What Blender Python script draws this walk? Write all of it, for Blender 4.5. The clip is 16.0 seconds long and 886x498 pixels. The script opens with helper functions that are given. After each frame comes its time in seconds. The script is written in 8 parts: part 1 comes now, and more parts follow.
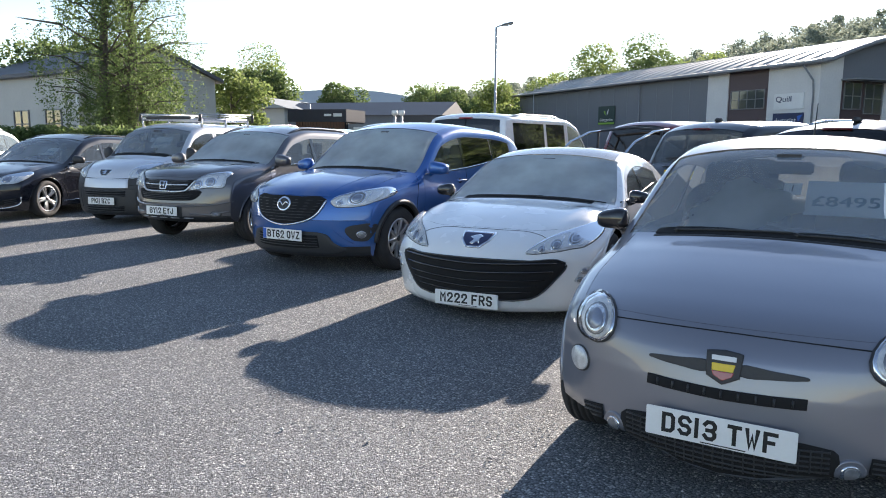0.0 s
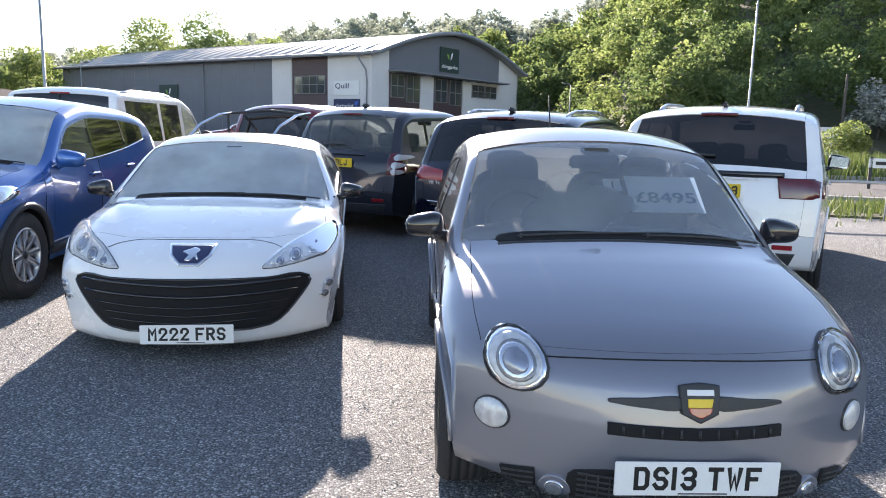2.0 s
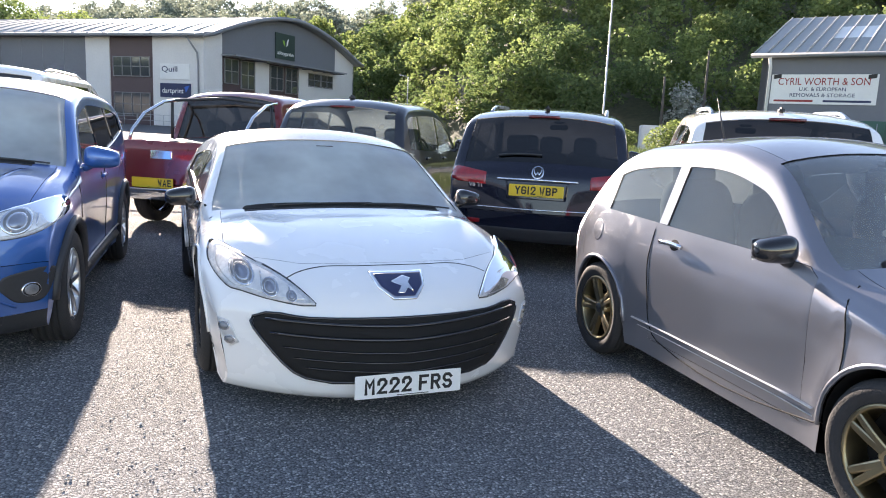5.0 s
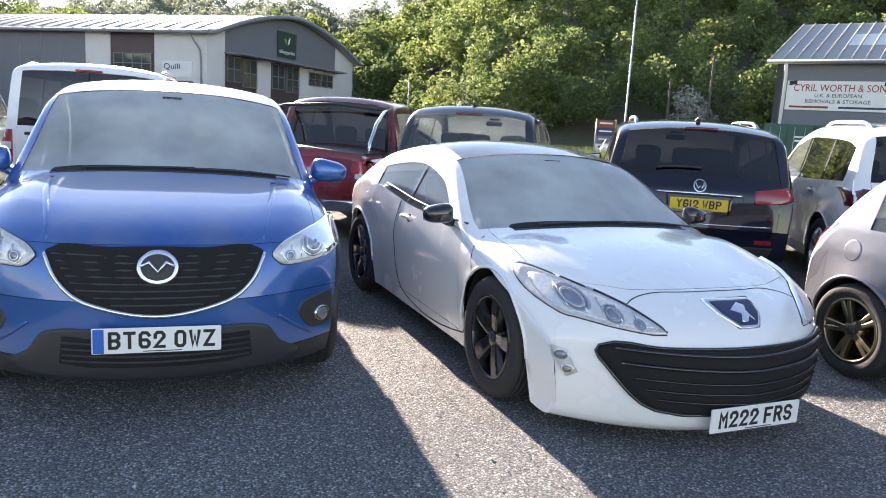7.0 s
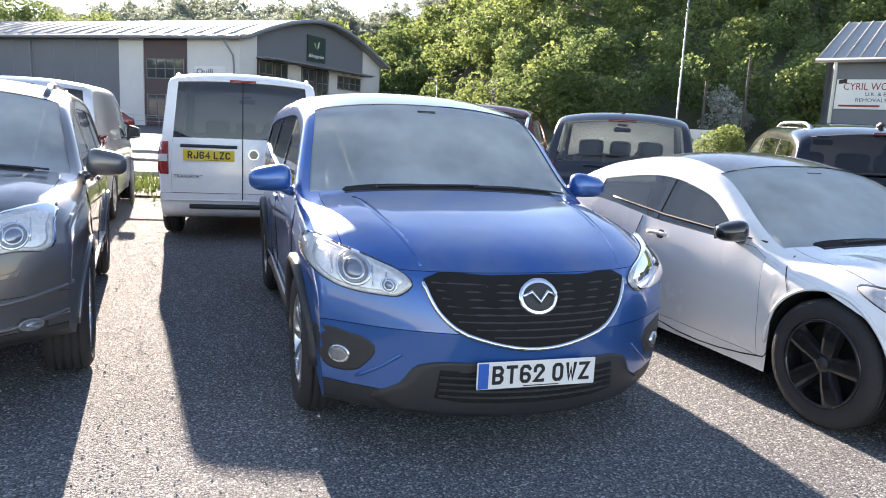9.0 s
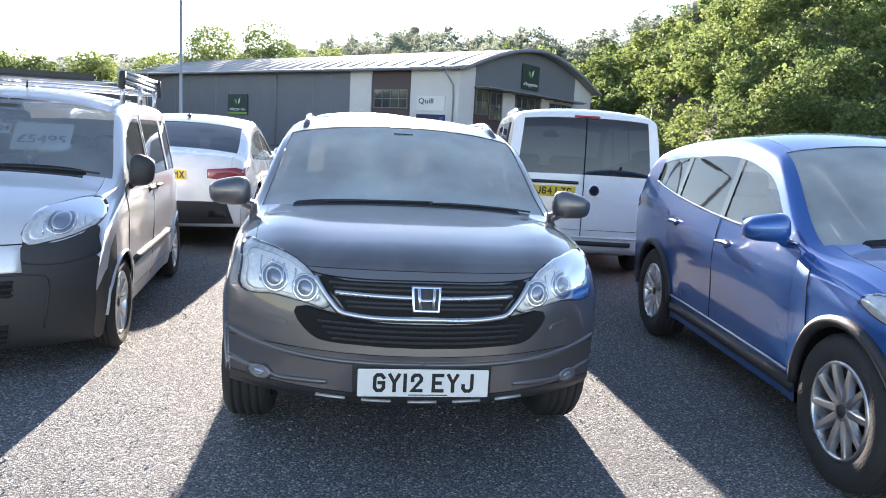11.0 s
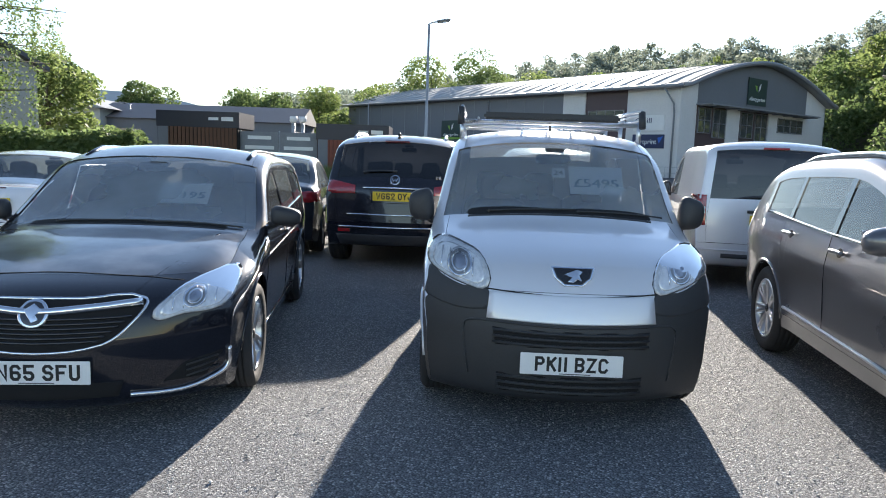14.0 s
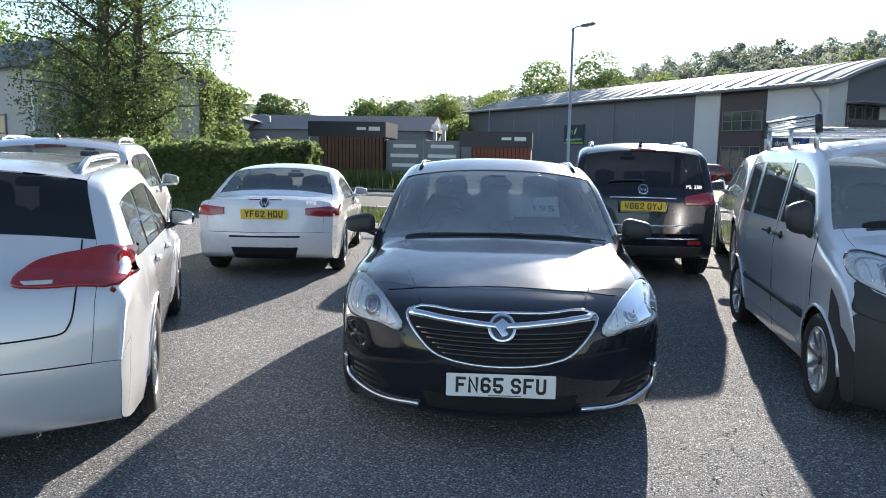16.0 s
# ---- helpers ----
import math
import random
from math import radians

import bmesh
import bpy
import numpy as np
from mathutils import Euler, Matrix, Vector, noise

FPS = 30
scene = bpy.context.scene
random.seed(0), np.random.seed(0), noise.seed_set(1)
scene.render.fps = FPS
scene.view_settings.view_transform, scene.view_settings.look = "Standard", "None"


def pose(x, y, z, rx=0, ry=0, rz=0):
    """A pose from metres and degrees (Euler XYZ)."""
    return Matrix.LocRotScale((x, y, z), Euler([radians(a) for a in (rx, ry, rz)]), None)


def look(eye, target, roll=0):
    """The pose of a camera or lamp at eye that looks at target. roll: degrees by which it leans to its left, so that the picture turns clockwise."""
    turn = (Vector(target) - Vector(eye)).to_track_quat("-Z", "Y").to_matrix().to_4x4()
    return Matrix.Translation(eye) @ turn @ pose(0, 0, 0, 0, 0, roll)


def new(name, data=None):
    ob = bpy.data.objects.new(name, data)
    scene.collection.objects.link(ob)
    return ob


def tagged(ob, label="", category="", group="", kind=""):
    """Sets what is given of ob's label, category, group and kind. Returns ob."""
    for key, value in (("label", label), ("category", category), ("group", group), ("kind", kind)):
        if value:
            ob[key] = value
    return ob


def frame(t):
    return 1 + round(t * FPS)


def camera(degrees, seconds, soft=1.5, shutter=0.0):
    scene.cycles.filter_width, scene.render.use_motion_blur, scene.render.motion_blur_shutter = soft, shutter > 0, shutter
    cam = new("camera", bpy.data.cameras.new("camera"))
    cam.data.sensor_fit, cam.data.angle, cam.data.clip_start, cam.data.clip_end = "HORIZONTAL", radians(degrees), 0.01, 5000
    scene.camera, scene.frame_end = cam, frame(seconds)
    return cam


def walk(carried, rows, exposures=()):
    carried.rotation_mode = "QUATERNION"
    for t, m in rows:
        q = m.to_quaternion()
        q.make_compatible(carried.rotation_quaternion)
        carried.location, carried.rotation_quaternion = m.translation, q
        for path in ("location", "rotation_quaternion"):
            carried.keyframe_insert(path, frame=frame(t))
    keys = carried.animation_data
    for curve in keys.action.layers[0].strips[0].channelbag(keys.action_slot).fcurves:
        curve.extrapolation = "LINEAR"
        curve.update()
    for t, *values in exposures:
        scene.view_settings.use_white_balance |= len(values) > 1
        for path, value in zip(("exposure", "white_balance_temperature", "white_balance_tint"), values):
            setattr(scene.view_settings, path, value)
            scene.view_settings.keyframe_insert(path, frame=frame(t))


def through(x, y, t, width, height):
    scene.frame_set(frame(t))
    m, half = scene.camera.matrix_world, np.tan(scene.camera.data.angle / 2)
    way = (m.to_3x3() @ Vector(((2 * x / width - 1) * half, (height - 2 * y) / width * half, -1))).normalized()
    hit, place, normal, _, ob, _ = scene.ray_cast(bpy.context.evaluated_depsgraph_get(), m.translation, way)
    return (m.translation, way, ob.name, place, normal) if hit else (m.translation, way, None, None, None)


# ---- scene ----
cam = camera(63.1, 16.0, 1.0)
EXPOSURE = [(0, 1.46, 6800, 15), (1.5, 1.88, 6950, 18), (3, 2.05, 7100, 20), (8, 2.1, 7450, 20), (10.5, 2.12, 7050, 18), (13, 1.66, 6600, 13), (16, 1.34, 6600, 12)]
PATH = [
    (0, (7.889, -6.694, 1.441), (6.949, -4.954, 1.141), 0.4),
    (0.5, (7.589, -6.523, 1.433), (6.979, -4.645, 1.117), 1.1),
    (1, (7.251, -6.339, 1.426), (6.953, -4.389, 1.095), 1.1),
    (1.5, (6.928, -6.16, 1.45), (6.871, -4.189, 1.116), 1.2),
    (2, (6.524, -6.02, 1.459), (6.711, -4.056, 1.128), 1.4),
    (2.5, (6.202, -5.888, 1.45), (6.578, -3.951, 1.125), 1.6),
    (3, (5.83, -5.688, 1.451), (6.382, -3.793, 1.128), 2.0),
    (5.5, (4.014, -4.699, 1.451), (4.683, -2.845, 1.111), 2.8),
    (6, (3.621, -4.479, 1.45), (4.292, -2.626, 1.109), 3.1),
    (6.5, (3.24, -4.333, 1.44), (3.925, -2.485, 1.099), 3.3),
    (7, (2.831, -4.183, 1.459), (3.534, -2.341, 1.122), 3.4),
    (7.5, (2.51, -3.972, 1.468), (3.228, -2.136, 1.133), 3.2),
    (8, (2.122, -3.769, 1.456), (2.848, -1.936, 1.119), 3.0),
    (10.3, (0.447, -3.044, 1.446), (0.828, -1.106, 1.132), 2.9),
    (10.5, (0.285, -2.978, 1.454), (0.602, -1.028, 1.146), 3.0),
    (11, (-0.162, -2.896, 1.465), (-0.015, -0.923, 1.173), 3.1),
    (11.5, (-0.545, -2.851, 1.479), (-0.533, -0.871, 1.196), 3.1),
    (12, (-0.959, -2.766, 1.475), (-1.068, -0.788, 1.201), 3.0),
    (12.5, (-1.334, -2.727, 1.484), (-1.523, -0.755, 1.214), 2.7),
    (13, (-1.791, -2.756, 1.496), (-2.051, -0.791, 1.231), 2.3),
    (13.5, (-2.177, -2.758, 1.486), (-2.492, -0.8, 1.225), 2.0),
    (14, (-2.618, -2.797, 1.496), (-2.99, -0.849, 1.239), 1.9),
    (14.5, (-3.019, -2.908, 1.51), (-3.442, -0.97, 1.253), 2.0),
    (15, (-3.48, -2.999, 1.497), (-3.965, -1.076, 1.243), 2.1),
    (15.5, (-3.87, -3.083, 1.521), (-4.426, -1.178, 1.267), 1.8),
    (16, (-4.318, -3.223, 1.504), (-4.979, -1.352, 1.254), 1.1),
]
walk(cam, [(t, look(eye, target, roll)) for t, eye, target, roll in PATH], EXPOSURE)

# ---- world, sun ----
SUN_EL, SUN_AZ = 17.7, -2.0          # degrees above the horizon, degrees east of +y
world = bpy.data.worlds.new("world")
scene.world = world
world.use_nodes = True
wn = world.node_tree
sky = wn.nodes.new("ShaderNodeTexSky")
sky.sky_type, sky.sun_disc = "NISHITA", False
sky.sun_elevation, sky.sun_rotation = radians(SUN_EL), radians(SUN_AZ)
sky.air_density, sky.dust_density, sky.ozone_density = 0.9, 0.05, 1.0
wn.links.new(sky.outputs[0], wn.nodes["Background"].inputs[0])
wn.nodes["Background"].inputs[1].default_value = 0.096
sun = new("sun", bpy.data.lights.new("sun", "SUN"))
sun.data.energy, sun.data.angle, sun.data.color = 5.0, radians(0.6), (1.0, 0.93, 0.82)
el, az = radians(SUN_EL), radians(SUN_AZ)
SUN_DIR = Vector((math.sin(az) * math.cos(el), math.cos(az) * math.cos(el), math.sin(el)))
sun.matrix_world = look(SUN_DIR * 100, (0, 0, 0))


# ---- materials ----
def shader(name):
    m = bpy.data.materials.new(name)
    m.use_nodes = True
    return m, m.node_tree, m.node_tree.nodes["Principled BSDF"]


def mat(name, color, rough=0.5, metal=0.0, vary=0.12, scale=6.0, bump=0.0, bscale=80.0, coat=0.0, fine=None, rvary=0.1, spec=0.5):
    """A surface with variation at two scales, soft relief and uneven gloss."""
    m, nt, b = shader(name)
    tc = nt.nodes.new("ShaderNodeTexCoord")
    big, small = nt.nodes.new("ShaderNodeTexNoise"), nt.nodes.new("ShaderNodeTexNoise")
    big.inputs["Scale"].default_value, big.inputs["Detail"].default_value = scale, 5
    small.inputs["Scale"].default_value, small.inputs["Detail"].default_value = fine or scale * 14, 3
    mix = nt.nodes.new("ShaderNodeMix")
    mix.data_type = "FLOAT"
    mix.inputs[0].default_value = 0.4
    ramp = nt.nodes.new("ShaderNodeValToRGB")
    lo = [max(0, c * (1 - vary)) for c in color]
    hi = [min(1, c * (1 + vary)) for c in color]
    ramp.color_ramp.elements[0].color, ramp.color_ramp.elements[1].color = (*lo, 1), (*hi, 1)
    ramp.color_ramp.elements[0].position, ramp.color_ramp.elements[1].position = 0.3, 0.7
    for n in (big, small):
        nt.links.new(tc.outputs["Object"], n.inputs["Vector"])
    nt.links.new(big.outputs[0], mix.inputs[2])
    nt.links.new(small.outputs[0], mix.inputs[3])
    nt.links.new(mix.outputs[0], ramp.inputs[0])
    nt.links.new(ramp.outputs[0], b.inputs["Base Color"])
    rr = nt.nodes.new("ShaderNodeMapRange")
    rr.inputs[3].default_value, rr.inputs[4].default_value = max(0.02, rough - rvary * rough), min(1, rough + rvary * rough)
    nt.links.new(big.outputs[0], rr.inputs[0])
    nt.links.new(rr.outputs[0], b.inputs["Roughness"])
    b.inputs["Metallic"].default_value = metal
    b.inputs["Specular IOR Level"].default_value = spec
    b.inputs["Coat Weight"].default_value, b.inputs["Coat Roughness"].default_value = coat, 0.04
    if bump:
        bn, bt = nt.nodes.new("ShaderNodeBump"), nt.nodes.new("ShaderNodeTexNoise")
        bt.inputs["Scale"].default_value = bscale
        bn.inputs["Strength"].default_value, bn.inputs["Distance"].default_value = bump, 0.02
        nt.links.new(tc.outputs["Object"], bt.inputs["Vector"])
        nt.links.new(bt.outputs[0], bn.inputs["Height"])
        nt.links.new(bn.outputs[0], b.inputs["Normal"])
    return m


def glass(name, tint, clear, rough=0.02, film=0.0, ior=1.6):
    """Car glass: tinted, part mirror by its angle; film lays pale dust and painted sky sheen over it."""
    m, nt, b = shader(name)
    nt.nodes.remove(b)
    tr, gl, mx, fr = (nt.nodes.new(n) for n in ("ShaderNodeBsdfTransparent", "ShaderNodeBsdfGlossy", "ShaderNodeMixShader", "ShaderNodeFresnel"))
    tr.inputs[0].default_value = (*[c * clear for c in tint], 1)
    gl.inputs[0].default_value, gl.inputs[1].default_value = (1, 1, 1, 1), rough
    fr.inputs[0].default_value = ior
    nt.links.new(fr.outputs[0], mx.inputs[0])
    nt.links.new(tr.outputs[0], mx.inputs[1])
    nt.links.new(gl.outputs[0], mx.inputs[2])
    out = mx
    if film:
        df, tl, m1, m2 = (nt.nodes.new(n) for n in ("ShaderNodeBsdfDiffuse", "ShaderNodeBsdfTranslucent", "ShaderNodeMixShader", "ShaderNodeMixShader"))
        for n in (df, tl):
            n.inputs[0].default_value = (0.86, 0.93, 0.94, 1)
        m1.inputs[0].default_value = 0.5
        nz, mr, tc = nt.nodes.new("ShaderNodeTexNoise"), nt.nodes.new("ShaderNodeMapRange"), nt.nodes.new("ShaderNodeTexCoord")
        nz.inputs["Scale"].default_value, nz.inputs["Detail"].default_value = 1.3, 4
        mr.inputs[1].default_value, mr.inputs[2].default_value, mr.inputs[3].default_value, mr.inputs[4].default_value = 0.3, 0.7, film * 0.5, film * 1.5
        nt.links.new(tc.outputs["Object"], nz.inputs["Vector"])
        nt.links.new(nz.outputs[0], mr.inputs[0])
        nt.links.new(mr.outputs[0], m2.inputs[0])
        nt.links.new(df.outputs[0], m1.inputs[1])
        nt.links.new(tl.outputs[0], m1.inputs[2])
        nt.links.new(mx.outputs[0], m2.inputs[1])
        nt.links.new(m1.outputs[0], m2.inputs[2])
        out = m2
    nt.links.new(out.outputs[0], nt.nodes["Material Output"].inputs[0])
    return m


def paint(name, color, metal=0.0, rough=0.28, dust=0.05, spec=0.5):
    """Car paint: clear coat, fine flake, thin dust."""
    m, nt, b = shader(name)
    tc, n1, n2 = nt.nodes.new("ShaderNodeTexCoord"), nt.nodes.new("ShaderNodeTexNoise"), nt.nodes.new("ShaderNodeTexNoise")
    n1.inputs["Scale"].default_value, n1.inputs["Detail"].default_value = 2.5, 6
    n2.inputs["Scale"].default_value, n2.inputs["Detail"].default_value = 420, 1
    mx, mr = nt.nodes.new("ShaderNodeMix"), nt.nodes.new("ShaderNodeMapRange")
    mx.data_type = "RGBA"
    mx.inputs[6].default_value, mx.inputs[7].default_value = (*color, 1), (0.26, 0.27, 0.29, 1)
    mr.inputs[1].default_value, mr.inputs[2].default_value, mr.inputs[3].default_value, mr.inputs[4].default_value = 0.4, 0.8, 0.0, dust
    for n in (n1, n2):
        nt.links.new(tc.outputs["Object"], n.inputs["Vector"])
    nt.links.new(n1.outputs[0], mr.inputs[0])
    nt.links.new(mr.outputs[0], mx.inputs[0])
    nt.links.new(mx.outputs[2], b.inputs["Base Color"])
    r2 = nt.nodes.new("ShaderNodeMapRange")
    r2.inputs[3].default_value, r2.inputs[4].default_value = rough * 0.85, rough * 1.3
    nt.links.new(n1.outputs[0], r2.inputs[0])
    nt.links.new(r2.outputs[0], b.inputs["Roughness"])
    bn = nt.nodes.new("ShaderNodeBump")
    bn.inputs["Strength"].default_value, bn.inputs["Distance"].default_value = 0.05 if metal else 0.02, 0.002
    nt.links.new(n2.outputs[0], bn.inputs["Height"])
    nt.links.new(bn.outputs[0], b.inputs["Normal"])
    b.inputs["Metallic"].default_value, b.inputs["Specular IOR Level"].default_value = metal, spec
    b.inputs["Coat Weight"].default_value, b.inputs["Coat Roughness"].default_value = 1.0, 0.05
    return m


def leaf_mat(name, dark, light, through=0.3):
    m, nt, b = shader(name)
    geo, ramp = nt.nodes.new("ShaderNodeNewGeometry"), nt.nodes.new("ShaderNodeValToRGB")
    ramp.color_ramp.elements[0].color, ramp.color_ramp.elements[1].color = (*dark, 1), (*light, 1)
    nt.links.new(geo.outputs["Random Per Island"], ramp.inputs[0])
    nt.links.new(ramp.outputs[0], b.inputs["Base Color"])
    b.inputs["Roughness"].default_value = 0.6
    tl, mx = nt.nodes.new("ShaderNodeBsdfTranslucent"), nt.nodes.new("ShaderNodeMixShader")
    mx.inputs[0].default_value = through
    nt.links.new(ramp.outputs[0], tl.inputs[0])
    nt.links.new(b.outputs[0], mx.inputs[1])
    nt.links.new(tl.outputs[0], mx.inputs[2])
    nt.links.new(mx.outputs[0], nt.nodes["Material Output"].inputs[0])
    return m


def gravel_mat():
    """Loose grey stone chippings: a stone pattern at two sizes over a damp-dusty drift."""
    m, nt, b = shader("gravel")
    tc = nt.nodes.new("ShaderNodeTexCoord")
    v1, v2, nz, nb = (nt.nodes.new(n) for n in ("ShaderNodeTexVoronoi", "ShaderNodeTexVoronoi", "ShaderNodeTexNoise", "ShaderNodeTexNoise"))
    v1.inputs["Scale"].default_value, v2.inputs["Scale"].default_value = 88, 210
    nz.inputs["Scale"].default_value, nz.inputs["Detail"].default_value = 0.45, 6
    nb.inputs["Scale"].default_value, nb.inputs["Detail"].default_value = 34, 6
    for n in (v1, v2, nz, nb):
        nt.links.new(tc.outputs["Object"], n.inputs["Vector"])
    sep = nt.nodes.new("ShaderNodeSeparateColor")
    nt.links.new(v1.outputs["Color"], sep.inputs[0])
    ramp = nt.nodes.new("ShaderNodeValToRGB")
    ramp.color_ramp.elements[0].color, ramp.color_ramp.elements[1].color = (0.205, 0.216, 0.234, 1), (0.68, 0.69, 0.69, 1)
    ramp.color_ramp.elements[1].position = 0.98
    e = ramp.color_ramp.elements.new(0.75)
    e.color = (0.328, 0.341, 0.357, 1)
    nt.links.new(sep.outputs[0], ramp.inputs[0])
    # gaps between chips darkened: their small shadows are painted into the colour
    gap, gap_shade, hump = nt.nodes.new("ShaderNodeMapRange"), nt.nodes.new("ShaderNodeMix"), nt.nodes.new("ShaderNodeTexNoise")
    gap.inputs[1].default_value, gap.inputs[2].default_value, gap.inputs[3].default_value, gap.inputs[4].default_value = 0.38, 0.70, 0.0, 0.75
    nt.links.new(v1.outputs["Distance"], gap.inputs[0])
    gap_shade.data_type = "RGBA"
    gap_shade.inputs[7].default_value = (0.045, 0.046, 0.05, 1)
    nt.links.new(gap.outputs[0], gap_shade.inputs[0])
    nt.links.new(ramp.outputs[0], gap_shade.inputs[6])
    hump.inputs["Scale"].default_value, hump.inputs["Detail"].default_value = 6.5, 3
    nt.links.new(tc.outputs["Object"], hump.inputs["Vector"])
    mul, r2 = nt.nodes.new("ShaderNodeMix"), nt.nodes.new("ShaderNodeMapRange")
    mul.data_type, mul.blend_type = "RGBA", "MULTIPLY"
    mul.inputs[0].default_value = 1.0
    r2.inputs[1].default_value, r2.inputs[2].default_value, r2.inputs[3].default_value, r2.inputs[4].default_value = 0.3, 0.7, 0.8, 1.18
    nt.links.new(nz.outputs[0], r2.inputs[0])
    nt.links.new(gap_shade.outputs[2], mul.inputs[6])
    nt.links.new(r2.outputs[0], mul.inputs[7])
    nt.links.new(mul.outputs[2], b.inputs["Base Color"])
    b.inputs["Roughness"].default_value = 0.9
    ad = nt.nodes.new("ShaderNodeMath")
    ad.operation = "ADD"
    a2 = nt.nodes.new("ShaderNodeMath")
    a2.operation = "MULTIPLY_ADD"
    a2.inputs[1].default_value = 0.25
    nt.links.new(v1.outputs["Distance"], ad.inputs[0])
    nt.links.new(v2.outputs["Distance"], ad.inputs[1])
    nt.links.new(nb.outputs[0], a2.inputs[0])
    nt.links.new(ad.outputs[0], a2.inputs[2])
    bn = nt.nodes.new("ShaderNodeBump")
    bn.invert = True
    bn.inputs["Strength"].default_value, bn.inputs["Distance"].default_value = 0.9, 0.014
    a3 = nt.nodes.new("ShaderNodeMath")
    a3.operation = "MULTIPLY_ADD"
    a3.inputs[1].default_value = 1.3
    nt.links.new(hump.outputs[0], a3.inputs[0])
    nt.links.new(a2.outputs[0], a3.inputs[2])
    nt.links.new(a3.outputs[0], bn.inputs["Height"])
    nt.links.new(bn.outputs[0], b.inputs["Normal"])
    return m


GRAVEL = gravel_mat()
ASPHALT = mat("asphalt", (0.075, 0.075, 0.08), 0.9, vary=0.25, scale=1.5, bump=0.5, bscale=120)
KERB = mat("kerb_stone", (0.32, 0.31, 0.30), 0.85, vary=0.2, scale=3, bump=0.2)
SOIL = mat("soil", (0.09, 0.09, 0.05), 0.95, vary=0.4, scale=2, bump=0.4)
GRASS = leaf_mat("grass_blades", (0.05, 0.09, 0.02), (0.17, 0.21, 0.06), 0.35)
LEAF = leaf_mat("summer_leaves", (0.09, 0.14, 0.045), (0.20, 0.26, 0.10), 0.6)
LEAF_LIGHT = leaf_mat("fresh_leaves", (0.13, 0.19, 0.055), (0.28, 0.33, 0.12), 0.6)
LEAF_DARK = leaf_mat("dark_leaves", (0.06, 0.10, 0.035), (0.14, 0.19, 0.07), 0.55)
BLOSSOM = leaf_mat("pale_blossom", (0.25, 0.28, 0.22), (0.55, 0.55, 0.5), 0.3)
BARK = mat("bark", (0.10, 0.085, 0.07), 0.9, vary=0.4, scale=5, bump=0.6, bscale=25)
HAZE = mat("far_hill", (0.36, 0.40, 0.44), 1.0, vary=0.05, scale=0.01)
RUBBER = mat("tyre_rubber", (0.028, 0.028, 0.03), 0.8, vary=0.25, scale=8, bump=0.2)
PLASTIC = mat("black_plastic", (0.03, 0.031, 0.034), 0.5, vary=0.15, bump=0.1, bscale=300)
GLOSS_BLACK = mat("gloss_black", (0.012, 0.012, 0.014), 0.12, vary=0.1, coat=0.6)
# near-black for seams and borders; on flat patches it paints the shade of openings
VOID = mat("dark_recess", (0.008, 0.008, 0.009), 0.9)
CHROME = mat("chrome", (0.82, 0.83, 0.85), 0.09, 1.0, vary=0.03)
ALLOY = mat("silver_alloy", (0.62, 0.63, 0.65), 0.28, 1.0, vary=0.08)
BRONZE = mat("bronze_alloy", (0.36, 0.30, 0.19), 0.35, 1.0, vary=0.08)
BLACK_ALLOY = mat("black_alloy", (0.02, 0.02, 0.022), 0.2, 0.3, coat=0.5)
SILVER_PLASTIC = mat("silver_plastic", (0.55, 0.56, 0.58), 0.35, 0.4)
LAMP_BODY = mat("lamp_reflector", (0.60, 0.61, 0.62), 0.3, 0.35, vary=0.35, scale=30)
LAMP_BRIGHT = mat("lamp_mirror", (0.80, 0.81, 0.82), 0.22, 0.45, vary=0.25, scale=45)
LAMP_WELL = mat("lamp_well", (0.26, 0.27, 0.29), 0.25, 0.5, vary=0.3, scale=40)
LAMP_DARK = mat("lamp_bezel", (0.06, 0.062, 0.07), 0.2, 0.4)
LENS = glass("clear_lens", (1, 1, 1), 0.97, ior=1.28)
BULB = mat("projector_glass", (0.30, 0.33, 0.40), 0.06, 0.6)
RED_LENS = mat("red_lens", (0.32, 0.012, 0.016), 0.1, vary=0.25, scale=20, coat=1.0)
DARK_RED = mat("dark_red_lens", (0.11, 0.006, 0.01), 0.12, vary=0.25, scale=20, coat=1.0)
WHITE_LENS = mat("white_lens", (0.6, 0.6, 0.6), 0.12, coat=1.0)
# windscreen film: dust plus a pale sky reflection put into a diffuse colour
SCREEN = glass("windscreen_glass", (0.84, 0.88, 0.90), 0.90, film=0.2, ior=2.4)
DUSTY_SHEEN_SCREEN = glass("dusty_sheen_windscreen_glass", (0.84, 0.89, 0.90), 0.90, film=0.68, ior=2.4)
WINDOW = glass("window_glass", (0.62, 0.70, 0.70), 0.75, film=0.10)
PRIVACY = glass("privacy_glass", (0.16, 0.17, 0.20), 0.25, film=0.006)
CABIN = mat("cabin_trim", (0.035, 0.036, 0.04), 0.75, vary=0.2, scale=12)
SEAT = mat("seat_cloth", (0.055, 0.056, 0.062), 0.85, vary=0.2, scale=18, bump=0.2)
PLATE_WHITE = mat("white_plate", (0.80, 0.80, 0.79), 0.3, vary=0.04)
PLATE_YELLOW = mat("yellow_plate", (0.75, 0.52, 0.03), 0.3, vary=0.04)
PLATE_BLUE = mat("plate_band", (0.02, 0.12, 0.5), 0.35)
INK = mat("black_ink", (0.012, 0.012, 0.012), 0.5)
PAPER = mat("price_card", (0.80, 0.82, 0.82), 0.6, vary=0.05)
PAPER_INK = mat("card_ink", (0.10, 0.20, 0.26), 0.6)
